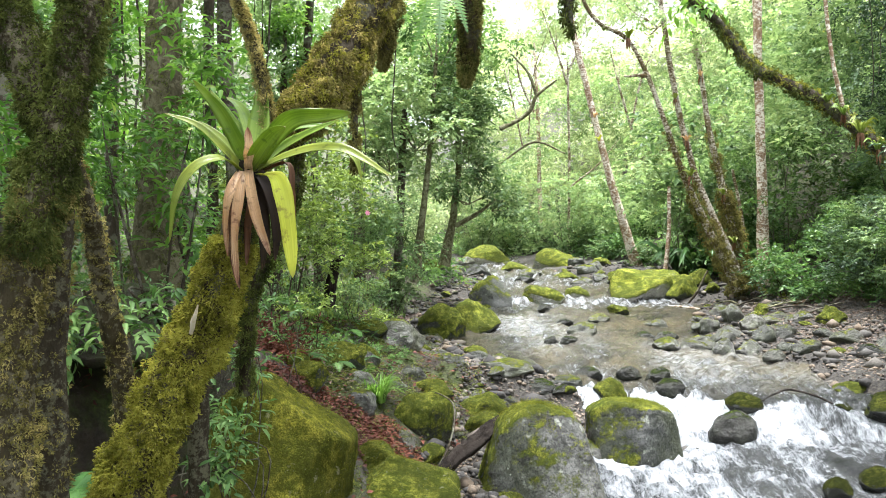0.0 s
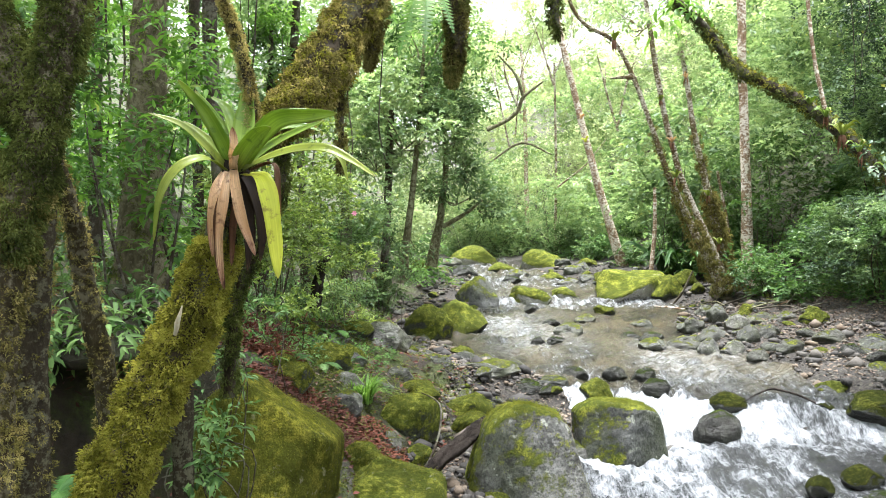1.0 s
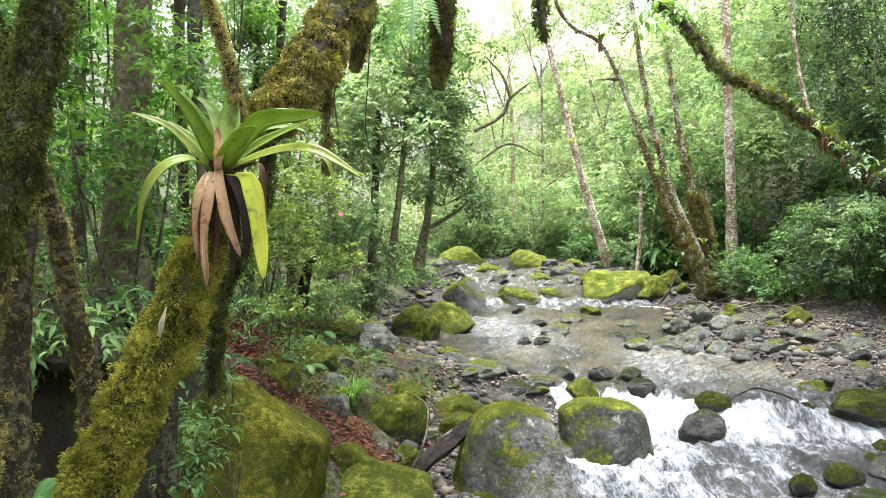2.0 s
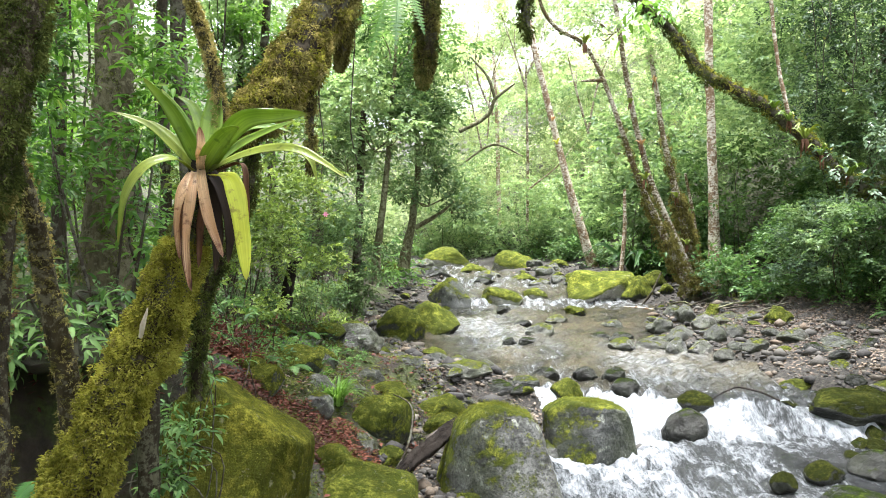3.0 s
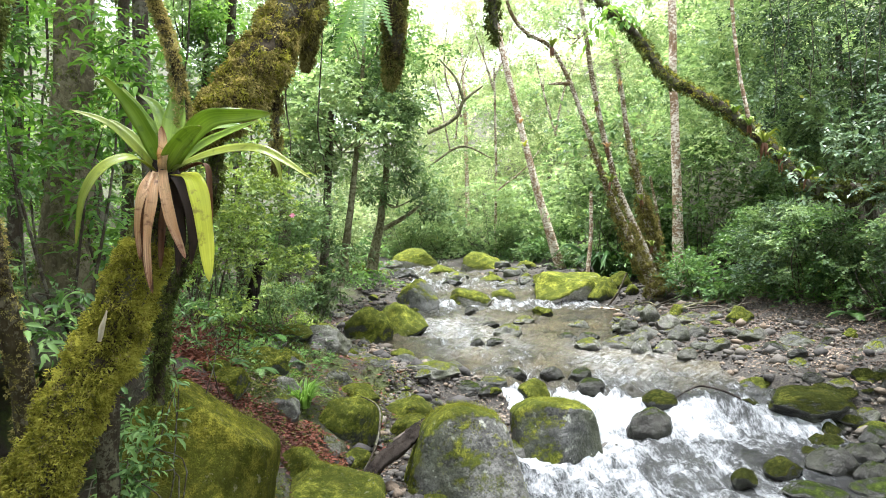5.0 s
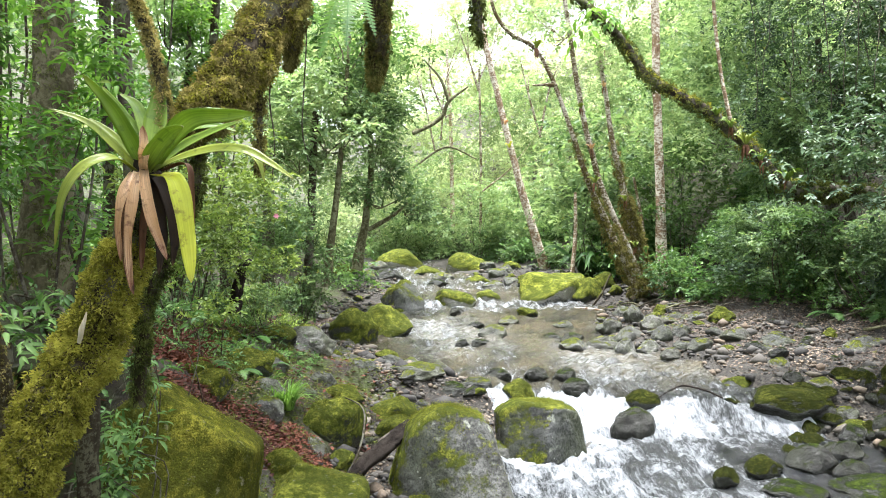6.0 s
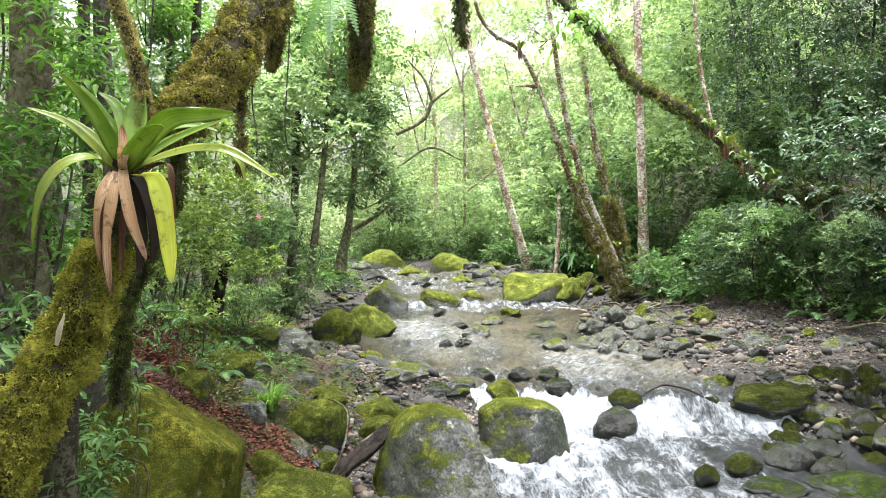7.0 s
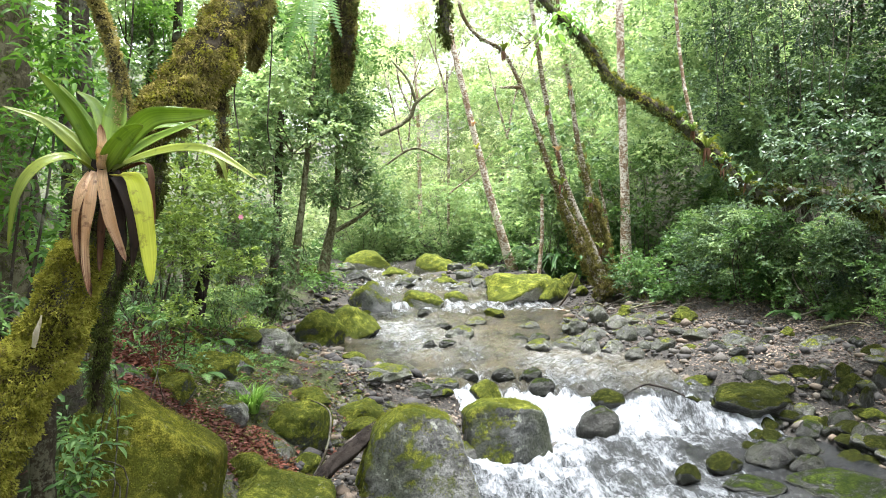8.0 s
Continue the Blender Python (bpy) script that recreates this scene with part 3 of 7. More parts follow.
put_values(me, "film_sheen", (np.clip(0.7 * drift, 0, 1) * np.maximum(np.exp(-((X - 1.5 - 0.12 * (11 - Y)) / 0.75) ** 2) * smooth((S - 8.2) / 1.4) * smooth((14.5 - Y) / 3), 0.8 * np.exp(-((S - 8.5) / 1.0) ** 2) * smooth((X - 2.2) / 0.8) * smooth((4.6 - X) / 0.6))).ravel())
uvs = me.uv_layers.new(name="flow")
flat_uv = np.stack([X, Y], -1).reshape(-1, 2)
uvs.data.foreach_set("uv", flat_uv[quads.ravel()].astype(np.float32).ravel())
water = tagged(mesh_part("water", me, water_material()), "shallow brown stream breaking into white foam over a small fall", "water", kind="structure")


# ---- stones ----
def stone_mesh(name, seed, subdiv=4, cuts=9, rough=0.1, flat=1.0, worn=0.0):
    """A worn stone one unit across: a ball cut by planes, rounded off and pitted. Its foot is at z = 0."""
    rng = np.random.default_rng(seed)
    bm = bmesh.new()
    bmesh.ops.create_icosphere(bm, subdivisions=subdiv, radius=0.5)
    planes = [(unit(rng.normal(size=3) * np.array([1, 1, 0.8])), rng.uniform(0.27, 0.42) + worn) for _ in range(cuts)]
    off = Vector(rng.uniform(-50, 50, 3))
    for p in bm.verts:
        c = np.array(p.co)
        for nrm, d in planes:
            over = c @ nrm - d
            if over > 0:
                c = c - nrm * over * 0.88
        q = Vector(c)
        k = noise.fractal(q * 2.3 + off, 1.0, 2.0, 5) * rough
        p.co = q * (1 + k * 1.6)
    lo = [min(p.co[a] for p in bm.verts) for a in range(3)]
    hi = [max(p.co[a] for p in bm.verts) for a in range(3)]
    for p in bm.verts:
        p.co.z = min(p.co.z, lo[2] + (hi[2] - lo[2]) * (flat + 0.12 * (p.co.z - lo[2]) / (hi[2] - lo[2]) - 0.12)) if flat < 1 else p.co.z
        for a in range(3):
            p.co[a] = (p.co[a] - lo[a]) / (hi[a] - lo[a]) - (0.5 if a < 2 else 0.0)
        p.co.z = p.co.z / flat
        k = 1.1 - 0.32 * p.co.z ** 1.5 + 0.12 * min(p.co.z, 0.4)
        p.co.x, p.co.y = p.co.x * k, p.co.y * k
    for f in bm.faces:
        f.smooth = True
    me = bpy.data.meshes.new(name)
    bm.to_mesh(me)
    bm.free()
    return me


STONE_LABEL = {
    "full": (ROCK_FULL, "boulder wholly wrapped in thick yellow-green moss"),
    "mossy": (ROCK_MOSSY, "boulder thickly covered in yellow-green moss"),
    "half": (ROCK_HALF, "grey boulder with moss and lichen on its top"),
    "edged": (ROCK_EDGED, "grey boulder with moss along its upper edges"),
    "shade": (ROCK_SHADE, "rounded stone with dark moss near the water, shade in its colour"),
    "pale": (ROCK_LICHEN, "mossy boulder with white lichen on its flanks"),
    "bare": (ROCK_BARE, "smooth grey river stone, almost bare of moss"),
    "wet": (ROCK_WET, "dark wet stone standing in the rushing water"),
}


def moss_cover(ob, me, seed, n, least):
    """Short moss on the upper faces of a stone, thicker in patches."""
    rng = np.random.default_rng(seed)
    k = len(me.polygons)
    c, nr = np.empty(k * 3), np.empty(k * 3)
    me.polygons.foreach_get("center", c)
    me.polygons.foreach_get("normal", nr)
    c, nr = c.reshape(-1, 3), nr.reshape(-1, 3)
    sc = np.array(ob.matrix_basis.to_scale())
    thick = nr[:, 2] - least + 0.55 * ripple(c[:, 0] * 5 + 9, c[:, 1] * 5 + c[:, 2] * 5 + 9, seed, 3)
    weight = np.clip(thick, 0, 1)
    pick = rng.choice(k, n, p=weight / weight.sum())
    pos = (c[pick] + rng.normal(size=(n, 3)) * 0.012) * sc
    nrm = unit(nr[pick] / sc)
    axis = nrm * 0.35 + rng.normal(size=(n, 3)) * 0.7 - np.array([0, 0, 0.25])
    tuft = leaves("moss", pos, axis, nrm + rng.normal(size=(n, 3)) * 0.45, 0.0066 * rng.uniform(0.6, 1.5, n), 0.45, 0.2)
    tuft.transform(Matrix.Diagonal((*(1 / sc), 1)))
    mesh_part("moss", tuft, MOSS_SHORT, ob, "short yellow-green moss")


def boulder(x, y, z, w, d, h, look_="half", seed=1, turn=0.0, sunk=0.34, label="", lean=0.0, slant=0.0, flat=1.0):
    """A boulder with its visible foot at z; a part of it is sunk into the ground."""
    mat, text = STONE_LABEL[look_]
    me = stone_mesh("boulder", seed, 5 if w > 0.5 and y < 9 else 4, 9 if y < 9 else 13, 0.1 if y < 9 else 0.15, flat, 0.06 if look_ in ("wet", "shade", "bare") else 0.0)
    me.materials.append(mat)
    ob = new("boulder", me)
    full = h / (1 - sunk)
    ob.matrix_basis = Matrix.LocRotScale((x, y, z - full * sunk), Euler((0, radians(lean), 0)), (w * 1.04, d, full))
    # the mesh itself is turned, so that width and height stay as they are
    if turn:
        me.transform(Matrix.Rotation(radians(turn), 4, "Z"))
    if slant:
        me.transform(Matrix(((1, 0, slant, 0), (0, 1, 0, 0), (0, 0, 1, 0), (0, 0, 0, 1))))
    if y < 7.0 and w > 0.25 and look_ in ("mossy", "half", "full"):
        moss_cover(ob, me, seed, int(5000 * w * w) + 1500, {"mossy": -0.1, "half": 0.4, "full": -0.9}[look_])
    return tagged(ob, label or text, "boulder", "boulders of the stream")


def hewn_boulder(centre, planes, look_, seed, label, crisp=11.0, rough=0.05, cover=0, least=0.3):
    """A boulder bounded by the given flat sides (nx, ny, nz, distance from the centre), its edges rounded by water."""
    bm = bmesh.new()
    bmesh.ops.create_icosphere(bm, subdivisions=6, radius=1.0)
    dirs = np.array([p.co for p in bm.verts])
    nrm = unit(np.array([p[:3] for p in planes]))
    dist = np.array([p[3] for p in planes])
    r = (np.clip(dirs @ nrm.T, 0, None) / dist) ** crisp
    r = r.sum(1) ** (-1 / crisp)
    off = Vector((seed * 3.7, seed * 1.3, seed * 2.1))
    for p, d, k in zip(bm.verts, dirs, r):
        q = Vector(d * k)
        k2 = noise.fractal(q * 5 + off, 1.0, 2.0, 5) * rough + noise.fractal(q * 26 + off, 1.0, 2.0, 3) * rough * 0.22
        p.co = q * (1 + k2)
    for f in bm.faces:
        f.smooth = True
    me = bpy.data.meshes.new("boulder")
    bm.to_mesh(me)
    bm.free()
    me.materials.append(STONE_LABEL[look_][0])
    ob = new("boulder", me)
    ob.matrix_basis = Matrix.Translation(centre)
    if cover:
        moss_cover(ob, me, seed, cover, least)
    return tagged(ob, label, "boulder", "boulders of the stream")


hewn_boulder((0.70, 4.62, 0.39), [(-0.967, 0.0, 0.254, 0.345), (-0.606, 0.1, 0.795, 0.315), (0.171, 0.15, 0.985, 0.295), (0.447, 0.1, 0.894, 0.31), (0.991, 0.1, 0.132, 0.325), (0.937, -0.1, 0.348, 0.31),
             (0.1, -0.86, 0.5, 0.27), (-0.55, -0.8, 0.2, 0.31), (0.0, 1.0, 0.1, 0.33), (0.0, 0.0, -1.0, 0.55)], "edged", 11, "large grey boulder, mossy on top, beside the fall", 12, 0.05, 9000, 0.55)
hewn_boulder((1.65, 5.62, 0.168), [(-0.974, 0.0, -0.1, 0.37), (-0.565, 0.1, 0.825, 0.37), (0.067, 0.1, 0.998, 0.285), (0.3, 0.05, 0.954, 0.295), (0.973, 0.0, 0.231, 0.335),
             (-0.62, -0.74, 0.26, 0.25), (0.46, -0.88, 0.08, 0.25), (0.0, 1.0, 0.1, 0.33), (0.0, 0.0, -1.0, 0.42)], "edged", 23, "broad grey boulder with brown stains, water rushing past", 16, 0.045, 5000, 0.75)
hewn_boulder((-0.80, 3.50, 0.80), [(-0.998, 0.0, 0.064, 0.36), (-0.656, 0.1, 0.755, 0.385), (0.57, 0.12, 0.82, 0.172), (0.987, -0.05, -0.1, 0.3), (0.12, -0.82, 0.5, 0.25), (0.75, -0.6, 0.1, 0.29),
             (0.0, 1.0, 0.1, 0.36), (0.0, 0.0, -1.0, 0.75)], "full", 8, "very large boulder under a carpet of yellow-green moss", 16, 0.075, 9000, -0.4)
boulder(-0.150, 5.272, 0.330, 0.500, 0.400, 0.300, "mossy", 303)
boulder(0.350, 6.001, 0.204, 0.460, 0.368, 0.240, "mossy", 4)
boulder(0.380, 5.665, 0.152, 0.397, 0.318, 0.208, "mossy", 5)
boulder(-0.256, 4.124, 0.181, 0.708, 0.496, 0.327, "mossy", 6)
boulder(-0.441, 4.343, 0.329, 0.284, 0.227, 0.204, "mossy", 7)
boulder(-0.844, 5.351, 0.809, 0.374, 0.300, 0.196, "mossy", 76)
boulder(-0.932, 4.548, 0.835, 0.267, 0.213, 0.175, "mossy", 140)
boulder(-0.743, 6.022, 0.739, 0.303, 0.243, 0.152, "mossy", 141)
boulder(-1.290, 7.042, 0.780, 0.354, 0.284, 0.177, "mossy", 142)
boulder(-0.648, 5.248, 0.665, 0.247, 0.198, 0.150, "half", 143)
boulder(-1.295, 6.755, 0.763, 0.262, 0.210, 0.148, "mossy", 77)
boulder(-1.030, 4.643, 0.943, 0.196, 0.156, 0.133, "mossy", 78)
boulder(-0.682, 5.942, 0.699, 0.231, 0.184, 0.130, "half", 79)
boulder(-0.992, 7.065, 0.710, 0.262, 0.210, 0.131, "half", 80)
boulder(-0.417, 5.794, 0.530, 0.196, 0.157, 0.108, "half", 81)
boulder(0.099, 7.252, 0.433, 0.269, 0.215, 0.122, "bare", 82)
boulder(0.463, 8.192, 0.311, 0.277, 0.221, 0.125, "bare", 83)
boulder(0.942, 7.533, 0.344, 0.280, 0.224, 0.114, "bare", 84)
boulder(1.642, 7.483, 0.250, 0.315, 0.252, 0.126, "wet", 85)
boulder(3.133, 10.284, 0.249, 0.296, 0.237, 0.104, "wet", 86)
boulder(2.801, 11.868, 0.301, 0.401, 0.320, 0.140, "half", 87)
boulder(2.139, 11.577, 0.286, 0.294, 0.235, 0.098, "wet", 88)
boulder(3.653, 11.357, 0.273, 0.384, 0.307, 0.134, "bare", 89)
boulder(0.676, 22.005, 0.794, 0.741, 0.593, 0.296, "half", 90)
boulder(2.532, 19.017, 0.624, 0.641, 0.513, 0.224, "half", 91)
boulder(3.406, 18.471, 0.584, 0.684, 0.547, 0.218, "mossy", 92)
boulder(4.161, 19.046, 0.702, 0.642, 0.513, 0.257, "half", 93)
boulder(4.749, 19.806, 0.901, 0.502, 0.402, 0.234, "mossy", 94)
boulder(4.165, 20.685, 0.857, 0.524, 0.419, 0.245, "bare", 95)
boulder(1.772, 6.957, 0.136, 0.363, 0.290, 0.222, "mossy", 9)
boulder(0.680, 7.343, 0.320, 0.609, 0.487, 0.183, "half", 10)
boulder(-0.018, 10.367, 0.248, 0.741, 0.593, 0.534, "mossy", 12)
boulder(0.511, 11.058, 0.252, 0.864, 0.675, 0.520, "mossy", 313)
boulder(0.997, 13.885, 0.330, 0.857, 0.685, 0.660, "edged", 14)
boulder(-0.503, 7.436, 0.643, 0.568, 0.454, 0.290, "half", 15)
boulder(2.216, 14.735, 0.355, 0.885, 0.708, 0.369, "pale", 16)
boulder(1.609, 24.185, 0.742, 1.646, 1.317, 0.683, "pale", 17)
boulder(3.708, 21.838, 0.742, 1.345, 1.076, 0.618, "pale", 18)
boulder(2.259, 21.008, 0.670, 0.812, 0.650, 0.282, "mossy", 19)
boulder(4.733, 15.134, 0.380, 1.884, 1.319, 0.669, "pale", 120, 0, 0.46, "long low boulder, moss yellow-green, white streaks of lichen")
boulder(5.328, 14.708, 0.397, 0.766, 0.536, 0.568, "mossy", 21)
boulder(4.436, 15.549, 0.470, 0.730, 0.584, 0.443, "mossy", 121)
boulder(4.287, 17.871, 0.592, 0.513, 0.410, 0.211, "half", 122)
boulder(3.657, 17.409, 0.511, 0.587, 0.469, 0.205, "half", 123)
boulder(5.939, 14.607, 0.544, 0.371, 0.297, 0.247, "mossy", 124)
boulder(4.419, 19.324, 0.796, 0.554, 0.444, 0.261, "half", 125)
boulder(2.231, 17.896, 0.546, 0.543, 0.435, 0.181, "wet", 126)
boulder(1.891, 9.777, 0.249, 0.298, 0.238, 0.116, "wet", 128)
boulder(3.139, 9.258, 0.249, 0.390, 0.312, 0.172, "half", 130)
boulder(5.937, 15.314, 0.639, 0.542, 0.434, 0.413, "mossy", 22)
boulder(4.576, 17.234, 0.567, 0.552, 0.442, 0.349, "pale", 24)
boulder(2.249, 10.683, 0.250, 0.467, 0.374, 0.198, "half", 25)
boulder(1.571, 9.607, 0.249, 0.220, 0.176, 0.139, "wet", 26)
boulder(2.011, 13.001, 0.329, 0.297, 0.238, 0.154, "wet", 27)
boulder(3.007, 14.913, 0.421, 0.528, 0.422, 0.251, "pale", 28)
boulder(3.363, 12.772, 0.329, 0.410, 0.328, 0.173, "mossy", 29)
boulder(4.768, 10.805, 0.426, 0.383, 0.306, 0.310, "bare", 30)
boulder(4.170, 9.686, 0.276, 0.504, 0.403, 0.260, "bare", 31)
boulder(4.488, 9.215, 0.368, 0.312, 0.249, 0.249, "bare", 32)
boulder(3.638, 9.423, 0.250, 0.490, 0.392, 0.174, "bare", 33)
boulder(3.780, 8.882, 0.249, 0.278, 0.223, 0.226, "half", 34)
boulder(4.134, 8.908, 0.249, 0.353, 0.283, 0.203, "half", 35)
boulder(4.241, 10.524, 0.303, 0.356, 0.284, 0.231, "bare", 101)
boulder(4.684, 10.030, 0.422, 0.372, 0.298, 0.237, "half", 102)
boulder(4.847, 9.346, 0.401, 0.316, 0.253, 0.190, "bare", 103)
boulder(5.000, 11.911, 0.392, 0.343, 0.274, 0.202, "half", 104)
boulder(5.468, 11.401, 0.457, 0.347, 0.278, 0.212, "mossy", 105)
boulder(4.262, 8.492, 0.250, 0.287, 0.230, 0.144, "bare", 106)
boulder(4.622, 8.357, 0.385, 0.325, 0.260, 0.155, "bare", 107)
boulder(5.384, 8.786, 0.425, 0.443, 0.355, 0.192, "bare", 108)
boulder(5.553, 10.211, 0.520, 0.294, 0.235, 0.156, "half", 109)
boulder(3.406, 10.052, 0.249, 0.373, 0.299, 0.136, "wet", 110)
boulder(5.844, 9.931, 0.505, 0.419, 0.335, 0.276, "mossy", 36)
boulder(2.998, 6.590, 0.113, 0.425, 0.340, 0.182, "shade", 37)
boulder(2.693, 6.075, -0.001, 0.417, 0.334, 0.254, "wet", 38)
boulder(2.365, 6.876, 0.210, 0.313, 0.250, 0.156, "wet", 39)
boulder(2.083, 7.411, 0.248, 0.263, 0.211, 0.150, "wet", 40)
boulder(2.420, 7.353, 0.249, 0.273, 0.219, 0.137, "wet", 41)
boulder(0.920, 18.586, 0.688, 0.780, 0.624, 0.312, "wet", 42)
boulder(-0.370, 18.060, 0.815, 0.832, 0.666, 0.333, "mossy", 43)
boulder(0.244, 17.866, 0.731, 0.602, 0.481, 0.241, "half", 44)
boulder(-0.810, 7.334, 0.753, 0.381, 0.305, 0.172, "mossy", 45)
boulder(-0.617, 4.892, 0.592, 0.239, 0.191, 0.148, "half", 46)
boulder(-0.288, 6.213, 0.528, 0.241, 0.193, 0.126, "bare", 47)
boulder(-1.087, 13.538, 0.820, 0.456, 0.365, 0.297, "mossy", 48)
boulder(1.321, 7.130, 0.224, 0.360, 0.288, 0.132, "bare", 49)
boulder(1.075, 7.122, 0.172, 0.418, 0.334, 0.143, "wet", 50)
boulder(-0.123, 5.993, 0.426, 0.400, 0.320, 0.130, "mossy", 51)
boulder(-0.269, 4.886, 0.286, 0.166, 0.133, 0.141, "half", 52)
boulder(-0.102, 4.927, 0.191, 0.249, 0.199, 0.125, "mossy", 53)
boulder(2.860, 4.745, -0.002, 0.193, 0.154, 0.130, "shade", 54)
boulder(3.289, 4.924, -0.000, 0.283, 0.227, 0.137, "shade", 55)
boulder(4.409, 6.180, 0.121, 0.921, 0.644, 0.270, "shade", 356, 0, 0.34, "long mossy boulder at the edge of the water")
boulder(4.825, 5.928, 0.094, 0.243, 0.195, 0.139, "half", 457)
boulder(4.902, 5.495, 0.125, 0.289, 0.233, 0.151, "wet", 458)
boulder(5.492, 6.077, 0.301, 0.298, 0.238, 0.186, "shade", 459)
boulder(5.514, 6.182, 0.412, 0.250, 0.199, 0.166, "shade", 460)
boulder(5.239, 6.156, 0.361, 0.182, 0.146, 0.165, "shade", 461)
boulder(5.254, 5.958, 0.219, 0.166, 0.133, 0.184, "shade", 462)
boulder(5.463, 5.823, 0.218, 0.138, 0.110, 0.193, "shade", 463)
boulder(3.737, 4.968, -0.003, 0.381, 0.305, 0.204, "wet", 64)
boulder(4.198, 5.212, -0.002, 0.322, 0.258, 0.146, "wet", 465)
boulder(3.891, 4.720, -0.000, 0.257, 0.205, 0.153, "wet", 66)
boulder(4.781, 5.093, 0.035, 0.348, 0.291, 0.222, "wet", 467)
boulder(3.937, 4.396, -0.003, 0.689, 0.631, 0.110, "wet", 68, 0, 0.3, "flat wet boulder under dark green moss")
boulder(3.297, 4.556, -0.021, 0.440, 0.432, 0.080, "wet", 69)
boulder(6.171, 6.494, 0.580, 0.266, 0.213, 0.126, "shade", 70)
boulder(6.314, 8.072, 0.569, 0.245, 0.196, 0.123, "mossy", 71)
boulder(5.755, 8.315, 0.420, 0.494, 0.395, 0.170, "bare", 72)
boulder(6.287, 7.459, 0.520, 0.405, 0.324, 0.156, "bare", 73)
boulder(5.800, 5.984, 0.345, 0.191, 0.154, 0.234, "shade", 474)
boulder(5.847, 9.947, 0.504, 0.455, 0.364, 0.291, "mossy", 75)

COBBLE = [stone_mesh("cobble", 200 + k, 3, 10, 0.12, 1.0, 0.02) for k in range(10)]
for k, me in enumerate(COBBLE):
    me.materials.append((ROCK_BARE, ROCK_HALF, ROCK_BARE, ROCK_MOSSY, ROCK_WET)[k % 5])

COBBLE_DARK = [stone_mesh("cobble", 240 + k, 3, 10, 0.12, 1.0, 0.02) for k in range(4)]
for k, me in enumerate(COBBLE_DARK):
    me.materials.append((ROCK_WET, ROCK_SHADE)[k % 2])


def on_bars(rng, n, side):
    """Places on the gravel bars and in the shallows, as x, y."""
    y = 3.3 + 17 * rng.uniform(0, 1, n) ** 1.2
    a, b = edges(y)
    t = rng.uniform(-0.35, 1.0, n)
    return (np.stack([a - 1.5 * t, y], -1) if side < 0 else np.stack([b + 2.6 * t - 0.2, y], -1))


rng = np.random.default_rng(21)
for side, text in ((-1, "bank of grey and mossy cobbles at the foot of the slope"), (1, "wide bar of grey cobbles and gravel beside the stream")):
    bar = thing("gravel_bar", (0, 0, 0), text, "gravel bar", kind="structure")
    for x, y in on_bars(rng, 290, side):
        s = 0.07 + 0.22 * rng.uniform() ** 1.9
        ob = new("cobble", COBBLE[rng.integers(10)])
        ob.parent = bar
        z = float(land(x, y))
        ob.matrix_basis = Matrix.LocRotScale((x, y, z - 0.25 * s), Euler((rng.uniform(-0.3, 0.3), rng.uniform(-0.3, 0.3), rng.uniform(0, 6.3))), (s * 1.25, s, s * rng.uniform(0.5, 0.85)))

rocks = thing("wet_stones", (4.6, 5.4, 0.0), "dark wet stones at the edge of the rushing water", "stones", kind="structure")
for k in range(110):
    x, y = rng.uniform(3.75, 5.5), rng.uniform(4.3, 6.5)
    s = 0.06 + 0.2 * rng.uniform() ** 1.8
    ob = new("cobble", COBBLE_DARK[rng.integers(4)])
    ob.parent = rocks
    z = max(float(land(x, y)), float(level(x, y)) - 0.06)
    ob.matrix_basis = Matrix.LocRotScale((x - 4.6, y - 5.4, z - 0.25 * s), Euler((rng.uniform(-0.3, 0.3), rng.uniform(-0.3, 0.3), rng.uniform(0, 6.3))), (s * 1.25, s, s * rng.uniform(0.5, 0.9)))

# more stones between them
ICO = bmesh.new()
bmesh.ops.create_icosphere(ICO, subdivisions=1, radius=0.5)
ICO_V = np.array([p.co for p in ICO.verts])
ICO_F = np.array([[p.index for p in f.verts] for f in ICO.faces])
ICO.free()


def pebbles(name, xy, size, mat, label):
    n = len(xy)
    k = 1 + 0.22 * rng.normal(size=(n, len(ICO_V), 1))
    sc = np.stack([size * rng.uniform(0.8, 1.5, n), size * rng.uniform(0.7, 1.2, n), size * rng.uniform(0.5, 0.95, n)], -1)
    v = ICO_V[None] * k * sc[:, None]
    a = rng.uniform(0, 6.28, n)
    ca, sa = np.cos(a)[:, None], np.sin(a)[:, None]
    v = np.stack([v[..., 0] * ca - v[..., 1] * sa, v[..., 0] * sa + v[..., 1] * ca, v[..., 2]], -1)
    c = np.stack([xy[:, 0], xy[:, 1], land(xy[:, 0], xy[:, 1]) + 0.12 * size], -1)
    f = ICO_F[None] + (np.arange(n) * len(ICO_V))[:, None, None]
    return tagged(mesh_part(name, arrays(name, (v + c[:, None]).reshape(-1, 3), f.reshape(-1, 3)), mat), label, "gravel", kind="stuff")


